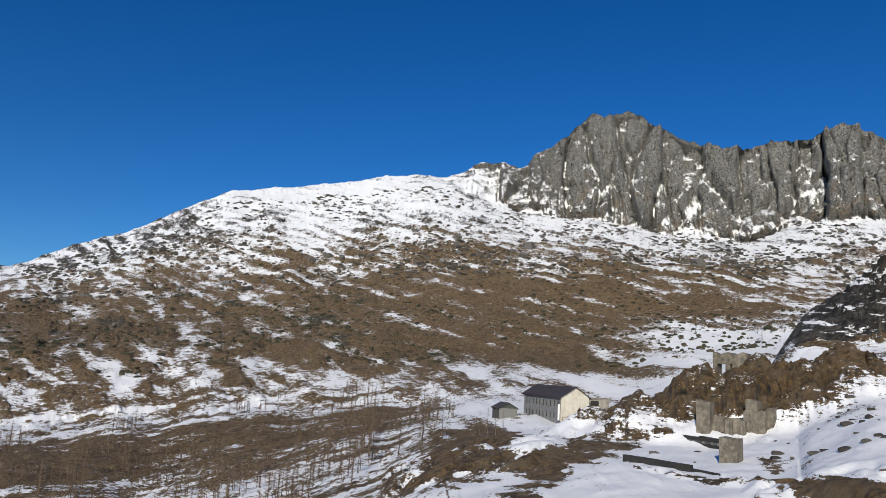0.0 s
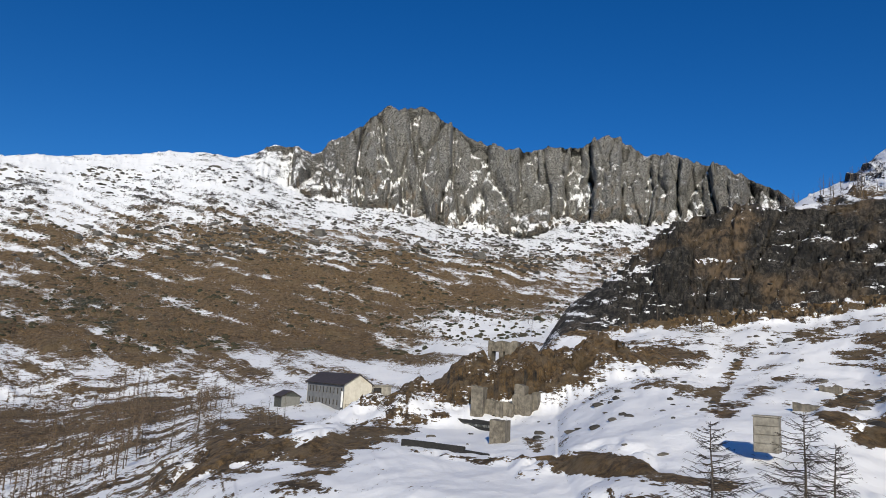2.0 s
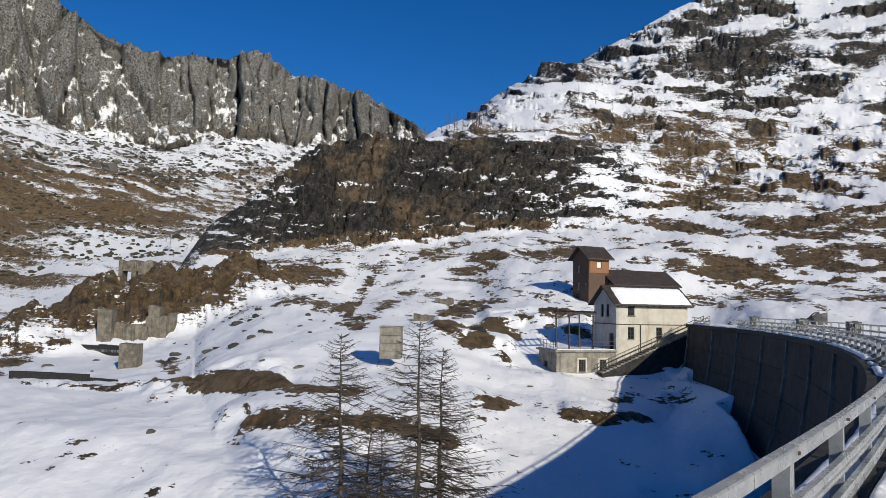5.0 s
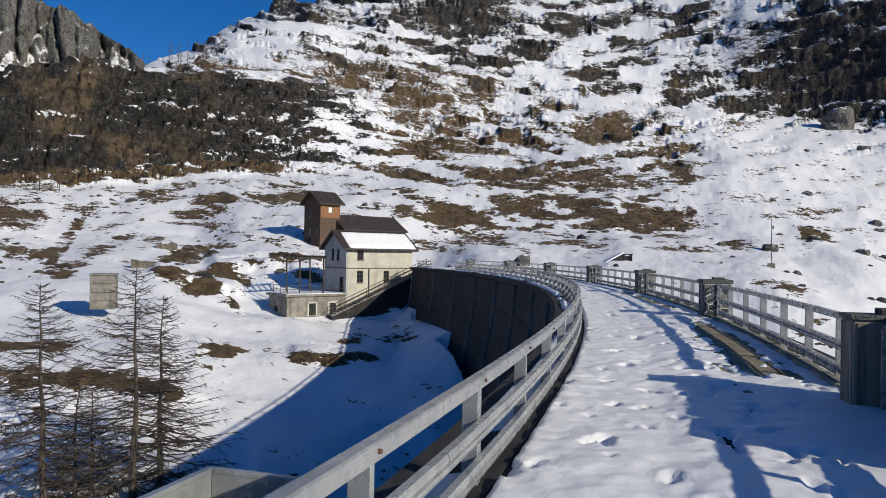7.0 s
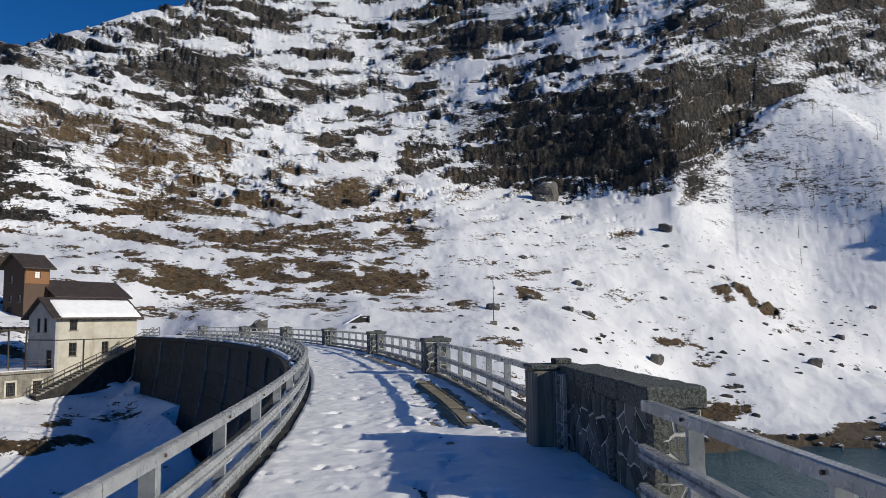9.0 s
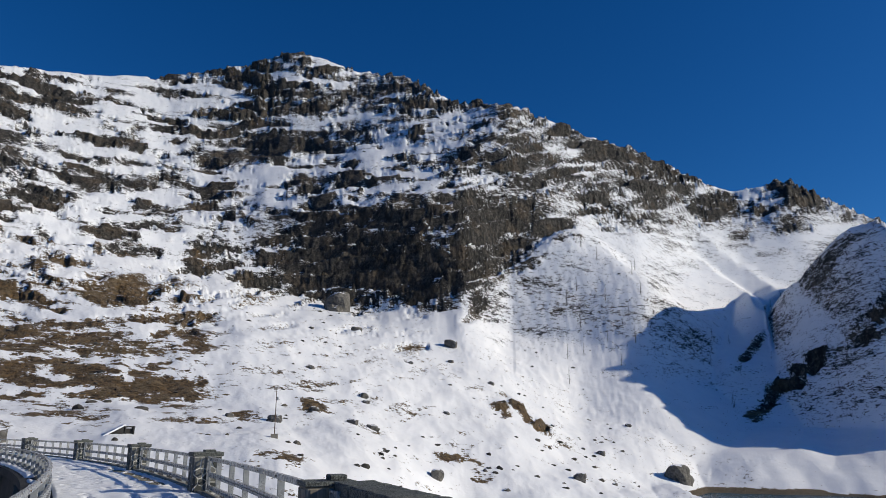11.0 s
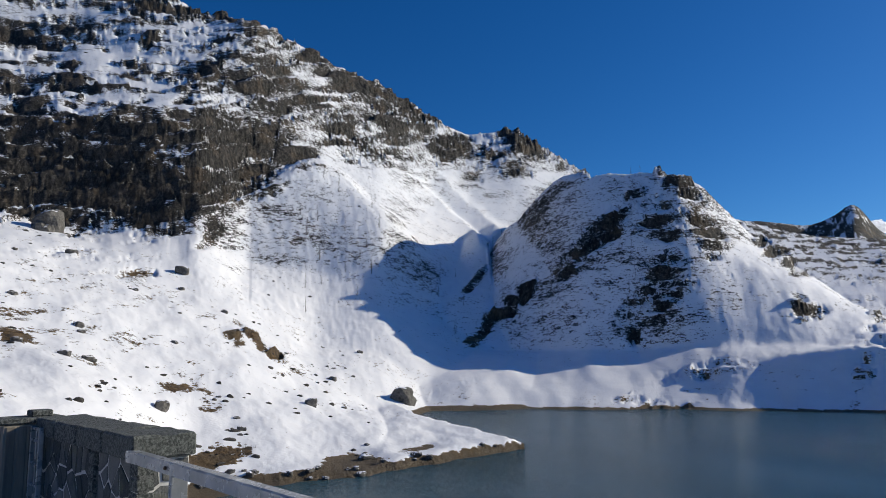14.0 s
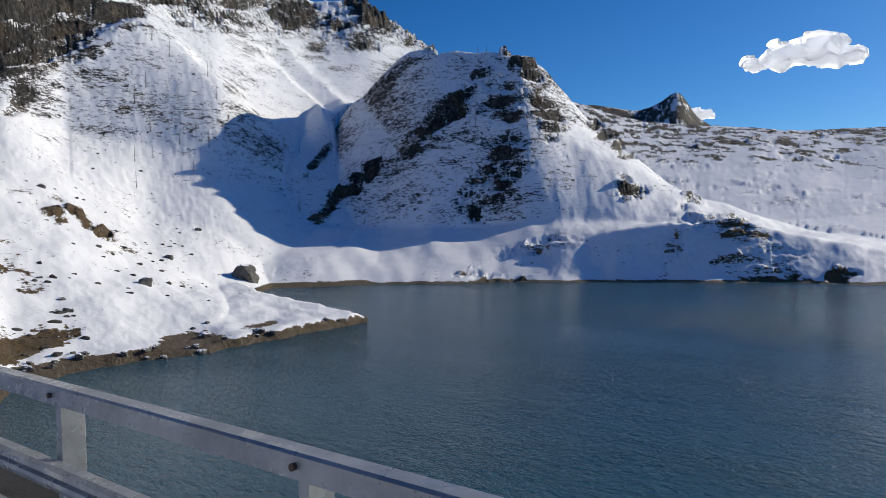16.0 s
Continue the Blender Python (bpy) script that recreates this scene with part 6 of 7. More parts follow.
# ---- concrete ruins ----
def slab_wall(bm, w, d, h, m, rnd, ragged=0.25):
    """A concrete block with a broken top."""
    n = 5
    top = [[None] * (n + 1) for _ in range(2)]
    bot = [[None] * (n + 1) for _ in range(2)]
    for i in range(n + 1):
        hz = h + rnd.uniform(-ragged, ragged)
        for s in (0, 1):
            x, y = -w / 2 + w * i / n, (-d / 2, d / 2)[s]
            top[s][i] = bm.verts.new(m @ Vector((x + rnd.gauss(0, .03), y + rnd.gauss(0, .03), hz + rnd.uniform(-.06, .06))))
            bot[s][i] = bm.verts.new(m @ Vector((x, y, -1.5)))
    for i in range(n):
        bm.faces.new((bot[0][i], bot[0][i + 1], top[0][i + 1], top[0][i]))
        bm.faces.new((bot[1][i + 1], bot[1][i], top[1][i], top[1][i + 1]))
        bm.faces.new((top[0][i], top[0][i + 1], top[1][i + 1], top[1][i]))
    for i in (0, n):
        bm.faces.new((bot[0][i], bot[1][i], top[1][i], top[0][i]))
    bmesh.ops.recalc_face_normals(bm, faces=bm.faces)


def ruin(az, r, base_el, blocks, label, yaw=20, seed=1, name="ruin"):
    """Broken concrete blocks: (x, y, z, width, depth, height) in a frame at a place."""
    x, y = bearing(az, r)
    top = EYE + r * math.tan(radians(base_el))
    m = Matrix.Translation((x, y, ground_z(x, y) if name == "concrete_footing" else top)) @ Matrix.Rotation(radians(-az - yaw), 4, "Z")
    ob = empty(name, m, label, "ruin", "concrete ruins on the hillside")
    rnd = random.Random(seed)
    for bx, by, bz, w, d, h in blocks:
        bm = bmesh.new()
        slab_wall(bm, w, d, h, Matrix.Translation((bx, by, bz)), rnd)
        part("block", bm, M_RUIN, ob)
    return ob


def ruins():
    ruin(19.85, 126, -2.95, [(0, 0, 0, 2.1, 2.2, 4.6), (1.8, 0.8, 0, 1.5, 1.4, 2.4)], "tall broken concrete pier on the rocky knoll", seed=2)
    ruin(23.3, 126, -2.9, [(0, 0, 0, 3.2, 2.6, 3.4), (-0.7, 0.5, 3, 1.8, 2.0, 2.0), (1.9, 0.6, 0, 1.1, 1.6, 4.0)], "stepped concrete ruin with a broken top on the knoll", seed=3)
    ruin(21.5, 125, -3.3, [(0, 0, 0, 1.2, 1.4, 2.6), (1.8, 0.2, 0, 0.8, 1.4, 2.0), (-1.6, 0.1, 0, 0.7, 1.2, 2.2), (0.2, 0.2, 2.2, 4.2, 0.9, 0.6)], "low ruined concrete frame between two piers", seed=4)
    ruin(21.6, 150, 1.6, [(-2.4, 0, 0, 0.7, 2.6, 2.6), (0, 0, 0, 0.8, 2.6, 2.5), (2.2, 0, 0, 2.6, 2.8, 2.7), (-1, 0.3, 2.2, 3.6, 2.6, 0.5)], "roofless concrete ruin on top of the knoll", seed=5)
    ruin(21.5, 100, -4.9, [(0, 0, 0, 2.2, 2.2, 2.7)], "square concrete stump beside the snowy path", seed=6, name="concrete_stump")
    box_az, box_r = 40.35, 70.0
    x, y = bearing(box_az, box_r)
    m = Matrix.Translation((x, y, -2.95)) @ Matrix.Rotation(radians(-box_az - 8), 4, "Z")
    ob = empty("concrete_block", m, "squat weathered concrete block house with a thin cap", "block house")
    for k in range(4):
        part("course", box((2.0, 1.9, 0.72), Matrix.Translation((0, 0, 0.1 + 0.732 * k - 0.4)), 0.05), M_CONC, ob)
    part("cap", box((2.15, 2.05, 0.13), Matrix.Translation((0, 0, 2.33)), 0.03), M_CONC, ob)
    for az, r, el, w in ((44.6, 118, 3.0, 2.6), (43.1, 98, 0.0, 2.9)):
        ruin(az, r, el, [(0, 0, 0.0, w, 1.6, 0.75)], "low broken concrete footing in the snow", seed=int(az * 10), name="concrete_footing")


ruins()


def drystone_wall(points, height, label, seed, name="dry_stone_wall"):
    """A retaining wall along bearings and distances, of rough stones."""
    ob = empty(name, Matrix.Identity(4), label, "wall")
    rnd = random.Random(seed)
    pts = [Vector((*bearing(a, r), EYE + r * math.tan(radians(e)))) for a, r, e in points]
    core = bmesh.new()
    meshes = []
    for k in range(4):
        bm = bmesh.new()
        add_box(bm, (1, 1, 1), None, 0.12)
        for v in bm.verts:
            v.co += Vector((rnd.gauss(0, .04), rnd.gauss(0, .04), rnd.gauss(0, .04)))
        me = bpy.data.meshes.new("wall_stone")
        bm.to_mesh(me)
        bm.free()
        me.materials.append(M_STONE)
        meshes.append(me)
    count = 0
    for a, b in zip(pts, pts[1:]):
        d = b - a
        L = d.length
        yaw = Matrix.Rotation(math.atan2(d.y, d.x), 4, "Z")
        n = max(1, int(L / 0.75))
        add_box(core, (L, 0.5, height + 2.0), Matrix.Translation((a + b) / 2 + Vector((0, 0, -1.1 - 0.05 + height / 2 - height / 2))) @ yaw)
        for i in range(n):
            for j in range(max(1, int(height / 0.42))):
                if count >= 290:
                    break
                p = a.lerp(b, (i + 0.5 + 0.5 * (j % 2)) / n)
                ob2 = new("wall_stone", rnd.choice(meshes))
                ob2.parent = ob
                ob2.matrix_local = Matrix.Translation(p + Vector((0, 0, -height + 0.21 + 0.42 * j))) @ yaw @ Matrix.Diagonal((L / n * rnd.uniform(.85, 1.0), 0.62 * rnd.uniform(.9, 1.1), 0.42 * rnd.uniform(.85, 1.05), 1))
                count += 1
    # Solid core, painted near-black to give the shade in the gaps.
    part("core", core, M_DARK, ob, "solid core coloured dark as the shade between the stones")


drystone_wall([(14.1, 96, -5.5), (16.5, 93, -5.65), (18.8, 90, -5.9), (20.6, 87, -6.5)], 1.7, "dark dry-stone retaining wall below the path", 1)
drystone_wall([(13.8, 138, -3.35), (16.5, 130, -3.4), (19.5, 122, -3.5), (21.3, 116, -3.6)], 0.8, "low stone kerb wall along the snowy path", 2)


# ---- small things on the far bank ----
def mast():
    x, y = bearing(89.7, 98)
    z = ground_z(x, y)
    ob = empty("mast", Matrix.Translation((x, y, z)), "thin steel instrument mast on a concrete foot in the snow", "mast")
    bm = bmesh.new()
    tube(bm, [Vector((0, 0, 0)), Vector((0.05, 0, 6.4))], [0.06, 0.035], 8)
    part("pole", bm, M_RUST, ob)
    part("foot", box((0.9, 0.9, 1.0), Matrix.Translation((0, 0, 0.0)), 0.04), M_CONC, ob)
    part("sensor_box", box((0.35, 0.25, 0.4), Matrix.Translation((0.05, -0.15, 4.9)), 0.02), M_STEEL, ob)


mast()


def portal():
    """The small gallery entrance in the far bank."""
    x, y = bearing(79.6, 97)
    z = ground_z(x, y)
    m = Matrix.Translation((x, y, z - 0.6)) @ Matrix.Rotation(radians(-80 + 12), 4, "Z") @ Matrix.Scale(0.55, 4)
    ob = empty("gallery_portal", m, "small concrete gallery entrance with a snowy lean-to roof", "entrance")
    for s in (-1, 1):
        part("jamb", box((0.35, 1.6, 2.6), Matrix.Translation((s * 0.85, 0, 1.0)), 0.03), M_DAM, ob)
    part("lintel", box((2.2, 1.8, 0.3), Matrix.Translation((0, 0, 2.45)), 0.03), M_DAM, ob)
    # The entrance's depth is only a plate coloured dark as shade.
    part("door", box((1.35, 0.1, 2.2), Matrix.Translation((0, -0.3, 1.0))), M_DARK, ob, "dark plate standing in for shade in the opening")
    bm = bmesh.new()
    prism(bm, [(-1.2, 2.6), (-5.2, 0.2), (-5.2, -0.6), (-1.2, -0.6)], -0.8, 1.2)
    part("wing_wall", bm, M_DAM, ob)
    bm = bmesh.new()
    prism(bm, [(-0.9, 2.95), (-1.3, 2.9), (-5.6, 0.45), (-5.6, 0.1), (-1.2, 2.56), (-0.9, 2.62)], -1.0, 1.4)
    part("roof_snow", bm, M_SNOW, ob, "snow lying on the sloping wing wall")


portal()


# ---- larches ----
def larch_meshes(height, seed, branches, twigs, sides=7, spread=0.26, first=0.12):
    """Trunk and bare crown of a winter larch."""
    rnd = random.Random(seed)
    trunk = bmesh.new()
    lean = Vector((rnd.gauss(0, .012), rnd.gauss(0, .012), 1))
    pts = [lean * (height * k / 9) + Vector((rnd.gauss(0, .006), rnd.gauss(0, .006), 0)) * height * (k > 0) for k in range(10)]
    rad = [height * 0.0155 * (1 - k / 9.4) ** 1.1 + 0.008 for k in range(10)]
    rad[0] *= 1.35
    tube(trunk, pts, rad, sides)
    crown = bmesh.new()

    def stick(a, b, r0, r1, n=3):
        d = (b - a).normalized()
        u = d.orthogonal().normalized()
        w = d.cross(u)
        q = [(u, w)] and [math.cos(2 * math.pi * k / n) * u + math.sin(2 * math.pi * k / n) * w for k in range(n)]
        lo = [crown.verts.new(a + r0 * v) for v in q]
        hi = [crown.verts.new(b + r1 * v) for v in q]
        for k in range(n):
            crown.faces.new((lo[k], lo[(k + 1) % n], hi[(k + 1) % n], hi[k]))

    for k in range(branches):
        f = first + (1 - first) * ((k + rnd.random()) / branches) ** 0.9
        f = min(f, 0.985)
        i = min(int(f * 9), 8)
        o = pts[i].lerp(pts[i + 1], f * 9 - i)
        reach = height * spread * (1 - f) ** 0.75 * rnd.uniform(0.55, 1.1) * (0.55 + 0.45 * min(1, (f - first) / 0.15)) + 0.03 * height
        a = rnd.uniform(0, 2 * math.pi)
        out = Vector((math.cos(a), math.sin(a), 0))
        dip = rnd.uniform(-0.5, -0.12) + 0.45 * f
        p0 = o
        p1 = o + out * reach * 0.5 + Vector((0, 0, dip * reach * 0.55))
        p2 = o + out * reach + Vector((rnd.gauss(0, .04) * reach, rnd.gauss(0, .04) * reach, (dip + 0.16) * reach * 0.9))
        r = height * 0.0034 * (1 - f * 0.7) + 0.006
        stick(p0, p1, r, r * 0.7)
        stick(p1, p2, r * 0.7, r * 0.25)
        for t in range(twigs):
            g = rnd.uniform(0.2, 1.0)
            q = p0.lerp(p1, g * 2) if g < 0.5 else p1.lerp(p2, g * 2 - 1)
            side = out.cross(Vector((0, 0, 1))) * rnd.choice((-1, 1))
            e = q + (side * rnd.uniform(0.4, 1) + out * 0.6 + Vector((0, 0, rnd.uniform(-0.75, 0.25)))) * reach * rnd.uniform(0.08, 0.26) * (1.25 - g * 0.6)
            stick(q, e, r * 0.55, r * 0.22)
    return trunk, crown


def make_larch(name, height, seed, branches, twigs, label, group="", twig=None, **kw):
    t, c = larch_meshes(height, seed, branches, twigs, **kw)
    ob = empty(name, Matrix.Identity(4), label, "tree", group)
    part("trunk", t, M_BARK, ob, smooth=True)
    part("crown", c, twig or M_TWIG, ob)
    return ob


def stand(ob, az, r, turn=0.0, scale=1.0, sink=0.25):
    x, y = bearing(az, r)
    ob.matrix_world = Matrix.Translation((x, y, ground_z(x, y) - sink)) @ Matrix.Rotation(turn, 4, "Z") @ Matrix.Scale(scale, 4)
    return ob


def near_larches():
    """The bare larches below the dam."""
    spec = [(36.5, 37.0, 10.4, 190, 17, "tall bare larch with drooping branches below the dam"),
            (42.3, 36.5, 11.0, 170, 15, "slender bare larch below the dam"),
            (44.0, 37.2, 9.6, 165, 15, "bare larch leaning close to its neighbour"),
            (38.5, 37.4, 6.6, 100, 10, "young bare larch between taller ones"),
            (39.6, 37.8, 5.4, 90, 10, "young bare larch between taller ones")]
    for k, (az, r, h, b, tw, lab) in enumerate(spec):
        ob = make_larch("larch", h, 40 + k, b, tw, lab, "larches below the dam", sides=9, spread=0.46, first=0.08, twig=M_TWIGDARK)
        stand(ob, az, r)


near_larches()


def far_larches():
    """Scattered larches on the slopes and skylines."""
    rnd = random.Random(77)
    protos = [make_larch("larch", 9.0, 90 + k, 46, 3, "small bare larch on the mountain slope", "scattered larches", sides=5, spread=0.22) for k in range(4)]
    spots = []
    # beside the long house and along the valley rim
    for az, r, h in ((-0.9, 165, 12.5), (0.6, 158, 8), (-2.6, 160, 9), (-4.6, 165, 10), (-5.6, 150, 8), (4.0, 140, 6), (4.6, 138, 6), (5.2, 141, 5.5), (3.4, 143, 5)):
        spots.append((az, r, h))
    # skyline beyond the cliff
    for _ in range(20):
        az = rnd.uniform(41.5, 48.5)
        spots.append((az, rnd.uniform(216, 300), rnd.uniform(5, 9)))
    # cliff ledges and the hillside above
    for _ in range(42):
        spots.append((rnd.uniform(28, 66), rnd.uniform(222, 420), rnd.uniform(4, 8)))
    for _ in range(14):
        spots.append((rnd.uniform(29, 40), rnd.uniform(178, 196), rnd.uniform(4, 7)))
    # the snow slope above the lake, and the shaded crag
    for _ in range(16):
        spots.append((rnd.uniform(112, 118), rnd.uniform(270, 380), rnd.uniform(5, 9)))
    for _ in range(34):
        spots.append((rnd.uniform(122, 142), rnd.uniform(285, 372), rnd.uniform(4, 7)))
    # the brown slope
    for _ in range(120):
        spots.append((rnd.uniform(-31, 27), rnd.uniform(400, 900), rnd.uniform(6, 11)))
    for k, (az, r, h) in enumerate(spots):
        sc = h / 9.0
        x, y = bearing(az, r)
        m = Matrix.Translation((x, y, ground_z(x, y) - 0.3)) @ Matrix.Rotation(rnd.uniform(0, 6.28), 4, "Z")
        if k < 4:
            ob = protos[k]
            ob.matrix_world = m @ Matrix.Scale(sc, 4)
        else:
            src = protos[k % 4]
            ob = copy_thing(src, m)
            ob.scale = (sc, sc, sc)


far_larches()


def valley_wood():
    """The dense leafless wood in the valley, too many stems to count."""
    rnd = random.Random(99)
    bm_v, bm_f = [], []

    def cone(x, y, z, h, w):
        base = len(bm_v)
        n = 11
        for k in range(n):
            f = 0.12 + 0.85 * (k + rnd.random()) / n
            a = rnd.uniform(0, 6.28)
            l = w * (1 - f) ** 0.8 * rnd.uniform(0.7, 1.2) + 0.1
            dx, dy = math.cos(a) * l, math.sin(a) * l
            i = len(bm_v)
            zz = z + h * f
            bm_v.extend(((x, y, zz - 0.09), (x, y, zz + 0.09), (x + dx, y + dy, zz + 0.1 * h * rnd.uniform(-.6, .6)), (x - dx, y - dy, zz + 0.1 * h * rnd.uniform(-.6, .6))))
            bm_f.extend(((i, i + 1, i + 2), (i, i + 3, i + 1)))
        i = len(bm_v)
        r = 0.014 * h
        for k in range(3):
            bm_v.append((x + r * math.cos(2.1 * k), y + r * math.sin(2.1 * k), z))
        bm_v.append((x, y, z + h))
        bm_f.extend(((i, i + 1, i + 3), (i + 1, i + 2, i + 3), (i + 2, i, i + 3)))

    count = 0
    while count < 650:
        az, r = rnd.uniform(-36, 1.5), rnd.uniform(125, 330)
        if az > -6 and r < 150:
            continue
        d = noise.noise(Vector((az * 0.25, r * 0.02, 3)))
        if d < -0.12 + 0.25 * (r > 250):
            continue
        x, y = bearing(az, r)
        h = rnd.uniform(4, 10) * (0.8 if az > -4 else 1)
        cone(x, y, ground_z(x, y) - 0.2, h, h * 0.17)
        count += 1
    me = bpy.data.meshes.new("valley_wood")
    me.from_pydata(bm_v, [], bm_f)
    me.materials.append(M_TWIG)
    tagged(new("valley_wood", me), "dense leafless larch wood on the valley floor", "trees", kind="stuff")


valley_wood()


# ---- boulders ----
def boulder(az, r, w, h, d, seed, label, sink=0.3, material=None):
    rnd = random.Random(seed)
    bm = bmesh.new()
    bmesh.ops.create_icosphere(bm, subdivisions=3, radius=0.5)
    off = Vector((rnd.uniform(0, 90), rnd.uniform(0, 90), rnd.uniform(0, 90)))
    for v in bm.verts:
        p = v.co.copy()
        k = 1 + 0.55 * noise.noise(p * 1.7 + off) + 0.25 * noise.noise(p * 4.1 + off)
        for ax in range(3):
            v.co[ax] = max(-0.46, min(0.40 + 0.05 * ax, p[ax] * k))
        v.co = Vector((v.co.x * w, v.co.y * d, v.co.z * h))
    ob = mesh_ob("boulder", bm, material or M_ROCK)
    x, y = bearing(az, r)
    ob.matrix_world = Matrix.Translation((x, y, ground_z(x, y) + h * (0.42 - sink))) @ Matrix.Rotation(rnd.uniform(0, 6.28), 4, "Z")
    return tagged(ob, label, "boulder", "boulders on the slopes")


def rock_material():
    n = Nodes("boulder_rock", 0.85)
    sep = n.t.nodes.new("ShaderNodeSeparateXYZ")
    n.put(sep.inputs[0], n.coord.outputs["Normal"])
    rk = n.noise(1.4, 8, 0.7)
    c = n.mix(n.step(rk, 0.3, 0.7), (0.035, 0.033, 0.031), (0.17, 0.16, 0.145))
    snow = n.step(n.math("ADD", sep.outputs["Z"], n.math("MULTIPLY", n.math("SUBTRACT", n.noise(1.1, 5), 0.5), 0.7)), 0.80, 0.88)
    return n.done(n.mix(snow, c, (0.84, 0.85, 0.88)), 0.85, n.noise(3, 7, 0.7), 0.6, 0.2)


M_ROCK = rock_material()


def boulders():
    for k, (az, r, w, h, d, lab) in enumerate((
            (119.6, 205, 8.5, 6.0, 7, "large dark boulder with a snow cap above the shore"),
            (94.0, 318, 17, 13, 12, "huge dark rock at the foot of the crag"),
            (112.6, 150, 3.2, 2.2, 2.6, "black boulder in the snow near the shore"),
            (101.9, 118, 3.0, 2.0, 2.4, "pale boulder on the snowy bank"),
            (103.0, 262, 6.5, 3.4, 5, "dark flat boulder with an overhang in the snow"),
            (95.5, 260, 4.4, 2.4, 3.6, "dark boulder on the snow slope"),
            (19.6, 700, 14, 10, 12, "grey boulder on the bouldery slope"),
            (6.8, 760, 16, 12, 12, "grey boulder on the bouldery slope"),
            (71.5, 93, 2.8, 2.3, 2.4, "brown rock beside the dam's end"),
            (120.3, 178, 3.2, 2.2, 2.6, "pale boulder at the water's edge"))):
        boulder(az, r, w, h, d, 300 + k, lab)
    rnd = random.Random(31)
    for k in range(26):
        az, r = rnd.uniform(86, 117), rnd.uniform(105, 250)
        w = rnd.uniform(0.8, 2.2)
        boulder(az, r, w * 1.3, w * 0.7, w, 400 + k, "small dark stone in the snow")
    for k in range(26):
        az, r = rnd.uniform(104, 127), 0
        r = float(np.interp(az, [104, 106, 111.5, 117, 122, 126, 128.4], [91, 95.5, 97, 100, 110, 118.5, 124.5])) + rnd.uniform(-1, 3)
        w = rnd.uniform(0.5, 1.3)
        boulder(az, r, w * 1.3, w * 0.8, w, 500 + k, "brown stone on the gravel shore")
    for k in range(60):
        az, r = rnd.uniform(-20, 24), rnd.uniform(660, 830)
        w = rnd.uniform(3, 8)
        boulder(az, r, w * 1.3, w * 0.8, w, 600 + k, "grey block on the bouldery slope")


boulders()


# ---- cloud ----
def cloud_material():
    n = Nodes("cloud_white_glow", 1.0)
    white = n.mix(n.noise(0.01, 4), (0.9, 0.91, 0.93), (0.97, 0.97, 0.98))
    n.done(white, 1.0)
    thin = n.t.nodes.new("ShaderNodeBsdfTranslucent")
    n.put(thin.inputs["Color"], white)
    blend = n.t.nodes.new("ShaderNodeMixShader")
    blend.inputs[0].default_value = 0.85
    # Emission is added in place of sunlight scattered through the cloud.
    n.put(n.b.inputs["Emission Color"], white)
    n.b.inputs["Emission Strength"].default_value = 0.8
    n.t.links.new(n.b.outputs[0], blend.inputs[1])
    n.t.links.new(thin.outputs[0], blend.inputs[2])
    n.t.links.new(blend.outputs[0], n.t.nodes["Material Output"].inputs["Surface"])
    return n.mat


M_CLOUD = cloud_material()


def cloud(az, el, r, width, height, seed, label, strength=1.0):
    """A small fair-weather cloud of many soft lumps."""
    rnd = random.Random(seed)
    bm = bmesh.new()
    for k in range(46):
        t = rnd.uniform(-1, 1)
        s = height * (0.32 + 0.3 * rnd.random()) * (1 - 0.65 * abs(t) ** 1.6)
        m = Matrix.Translation((t * width / 2, rnd.gauss(0, .02) * width * 0.4, abs(rnd.gauss(0, .3)) * height * (1 - t * t * 0.8))) @ Matrix.Diagonal((s * 1.5, s, s * 0.75, 1))
        bmesh.ops.create_icosphere(bm, subdivisions=3, radius=1.0, matrix=m)
    off = Vector((seed, 3, 7))
    for v in bm.verts:
        p = v.co / height
        v.co += Vector((noise.noise(p * 2.3 + off), noise.noise(p * 2.3 - off), noise.noise(p * 2.1 + 3 * off))) * height * 0.28
        v.co += Vector((noise.noise(p * 7 + off), noise.noise(p * 7 - off), noise.noise(p * 6 + 3 * off))) * height * 0.09
    bm.normal_update()
    bmesh.ops.delete(bm, geom=[f for f in bm.faces if f.normal.y > -0.05], context="FACES")
    ob = mesh_ob("cloud", bm, M_CLOUD, None, True)
    x, y = bearing(az, r)
    ob.matrix_world = Matrix.Translation((x, y, EYE + r * math.tan(radians(el)))) @ Matrix.Rotation(radians(-az), 4, "Z")
    return tagged(ob, label, "cloud")


cloud(161.4, 11.2, 3200, 410, 100, 3, "small white cloud with an added glow over the far ridge")
cloud(153.9, 7.9, 3300, 200, 48, 9, "low white cloud behind a pointed far peak")
cloud(144.6, 27.2, 2900, 560, 110, 21, "white ragged cloud high over the snowy slope")


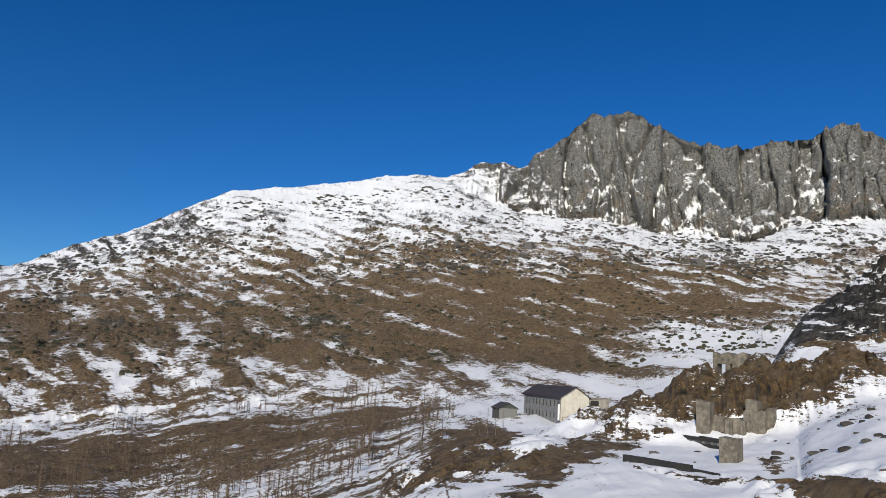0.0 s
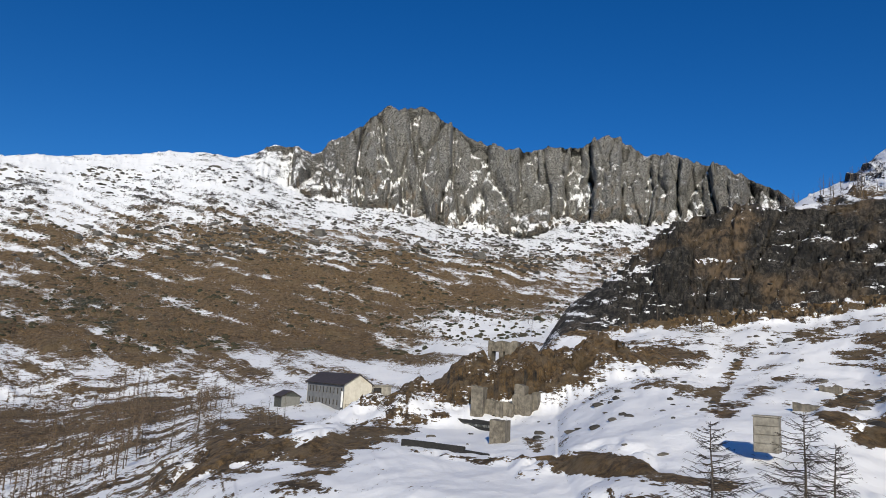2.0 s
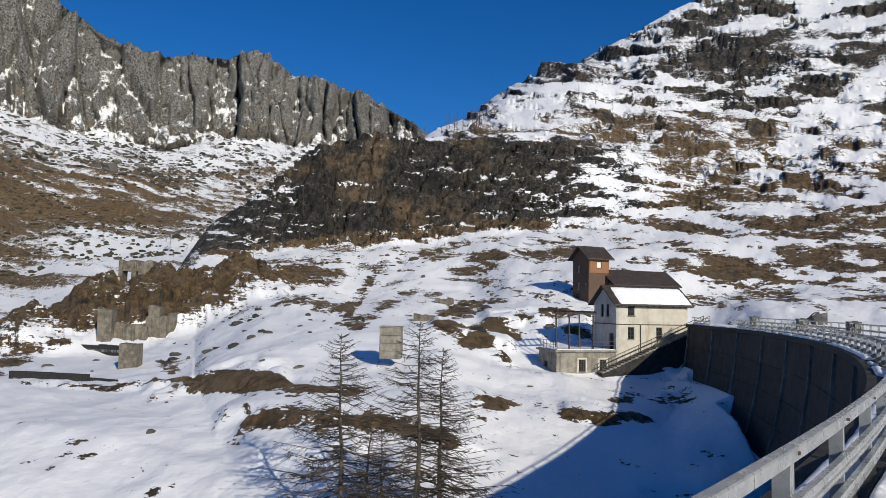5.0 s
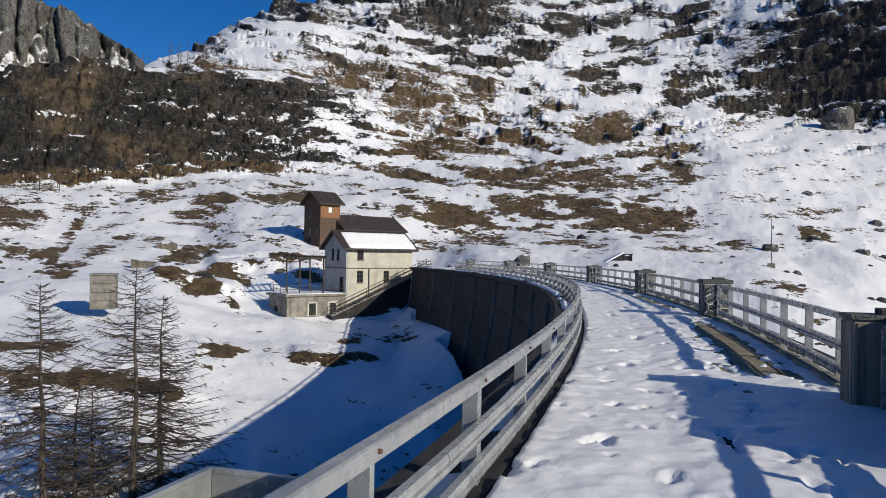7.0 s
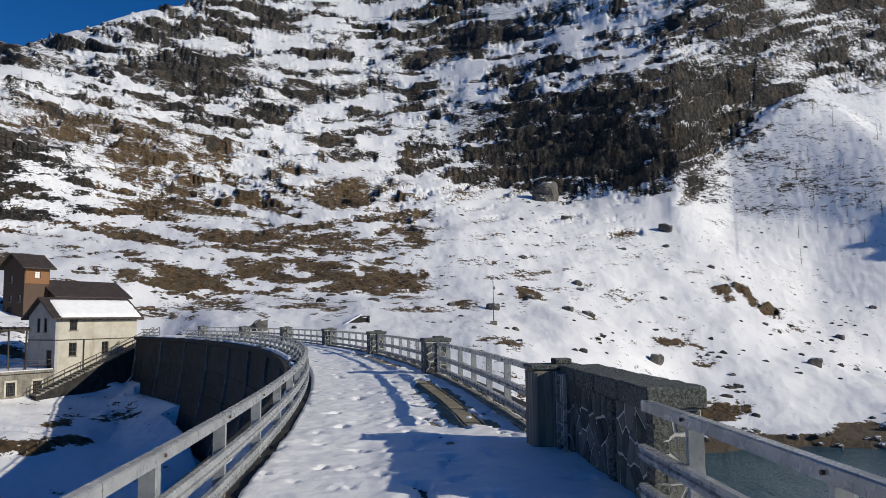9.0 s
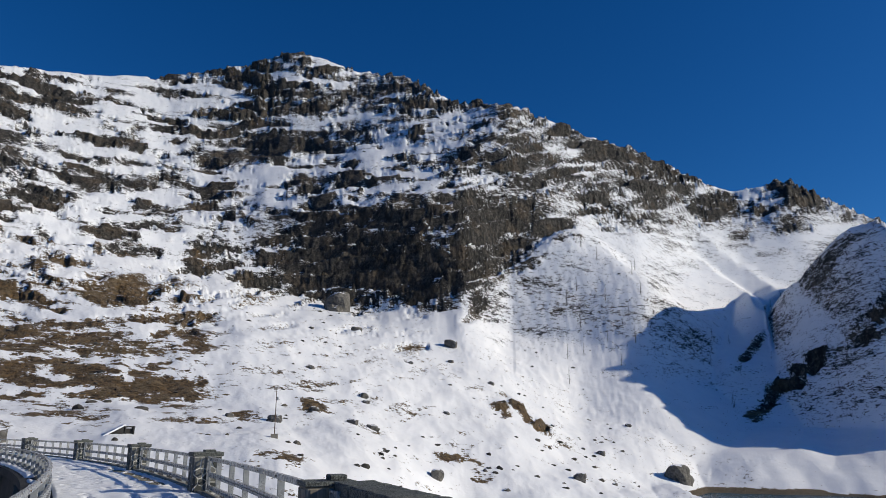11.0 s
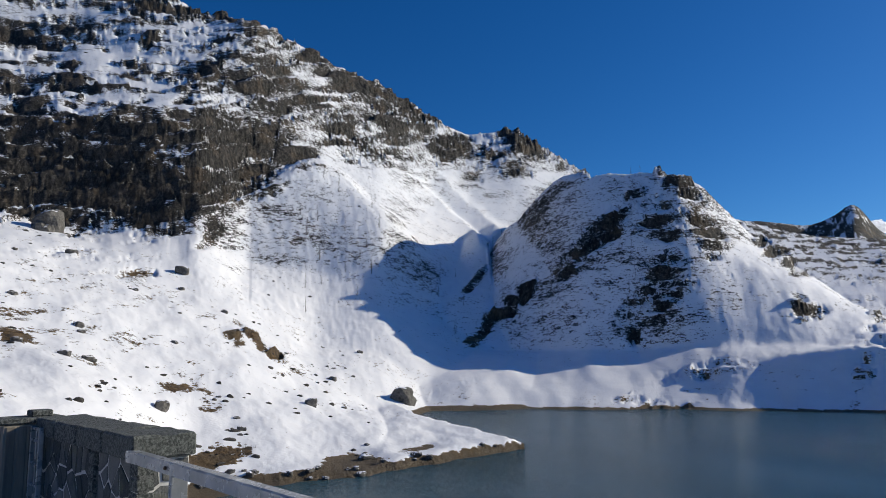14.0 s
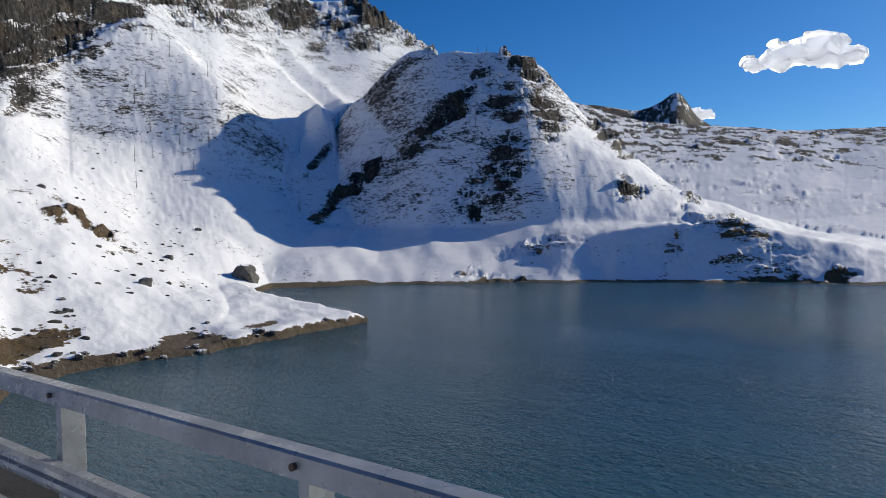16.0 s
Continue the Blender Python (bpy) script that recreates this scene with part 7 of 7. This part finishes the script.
# ---- loose stones and scrub, past counting ----
def scatter(name, label, category, count, seed, place, sizes, material, flat=0.6, fine=1, lift=0.1):
    """Many small lumps as one body of stuff. place(rnd) gives a bearing and a distance, or None."""
    rnd = random.Random(seed)
    bm = bmesh.new()
    bmesh.ops.create_icosphere(bm, subdivisions=fine, radius=0.5)
    base = np.array([v.co[:] for v in bm.verts])
    tris = np.array([[v.index for v in f.verts] for f in bm.faces])
    bm.free()
    gen = np.random.default_rng(seed)
    # a stock of broken shapes
    stock = []
    for _ in range(24):
        cuts = gen.normal(size=(7, 3))
        cuts /= np.linalg.norm(cuts, axis=1)[:, None]
        q = base * (1 + gen.uniform(-0.18, 0.18, (len(base), 1)))
        for c, d in zip(cuts, gen.uniform(0.26, 0.45, 7)):
            over = np.clip(q @ c - d, 0, None)
            q = q - over[:, None] * c
        stock.append(q)
    vs, fs, n = [], [], 0
    while n < count:
        p = place(rnd)
        if p is None:
            continue
        x, y = bearing(*p)
        w = rnd.uniform(*sizes) * rnd.uniform(0.6, 1.4)
        a = -radians(p[0]) + rnd.gauss(0, 0.5)
        q = stock[n % 24] * np.array([w * rnd.uniform(1.0, 2.2), w, w * flat * rnd.uniform(0.7, 1.3)])
        q = np.stack([q[:, 0] * math.cos(a) - q[:, 1] * math.sin(a) + x, q[:, 0] * math.sin(a) + q[:, 1] * math.cos(a) + y, q[:, 2] + ground_z(x, y) + lift * w], -1)
        vs.append(q)
        fs.append(tris + len(base) * n)
        n += 1
    me = bpy.data.meshes.new(name)
    me.from_pydata(np.concatenate(vs).tolist(), [], np.concatenate(fs).tolist())
    me.materials.append(material)
    tagged(new(name, me), label, category, kind="stuff")


def scrub_material():
    n = Nodes("dwarf_pine_scrub", 0.95)
    c = n.mix(n.island(), (0.018, 0.024, 0.012), (0.07, 0.055, 0.032))
    return n.done(c, 0.95, n.noise(2, 5), 0.8, 0.4)


def stone_scatter_material():
    n = Nodes("loose_stone", 0.9)
    c = n.mix(n.island(), (0.022, 0.020, 0.018), (0.12, 0.108, 0.09))
    c = n.mix(n.math("MULTIPLY", n.step(n.noise(0.9, 6, 0.7), 0.45, 0.65), 0.7), c, (0.03, 0.028, 0.025))
    return n.done(c, 0.9, n.noise(1.5, 6), 0.6, 0.3)


M_SCRUB = scrub_material()
M_LOOSE = stone_scatter_material()


def clump(az, r, s):
    return noise.noise(Vector((az * s, r * 0.012, 7.7)))


def on_slope(rnd):
    az, r = rnd.uniform(-33, 27), rnd.uniform(380, 820)
    return (az, r) if clump(az, r, 0.22) + rnd.uniform(-0.3, 0.3) > 0.0 else None


def on_blocks(rnd):
    az, r = rnd.uniform(-30, 42), rnd.uniform(640, 985)
    return (az, r) if clump(az, r, 0.3) + rnd.uniform(-0.3, 0.35) > 0.0 else None


def on_east(rnd):
    az, r = rnd.uniform(24, 117), rnd.uniform(88, 330) if rnd.random() < 0.75 else rnd.uniform(330, 640)
    return (az, r) if clump(az, r, 0.2) + rnd.uniform(-0.35, 0.25) > 0.0 else None


def on_foreground(rnd):
    az, r = rnd.uniform(-12, 34), rnd.uniform(60, 175)
    return (az, r) if clump(az, r, 0.3) + rnd.uniform(-0.35, 0.25) > 0.05 else None


scatter("mountain_scrub", "low dark scrub scattered over the brown slope", "shrubs", 2600, 5, on_slope, (1.1, 3.0), M_SCRUB, 0.8)
scatter("block_field", "grey stones strewn over the snowy upper slope", "stones", 3000, 6, on_blocks, (1.5, 5.0), M_LOOSE, 0.7)
scatter("loose_stones", "dark stones poking out of the hillside snow", "stones", 800, 7, on_east, (0.35, 1.1), M_LOOSE, 0.8, 2, 0.0)
scatter("valley_stones", "dark stones and clods on the snowy foreground slope", "stones", 90, 8, on_foreground, (0.3, 0.8), M_LOOSE, 0.8, 2, 0.02)
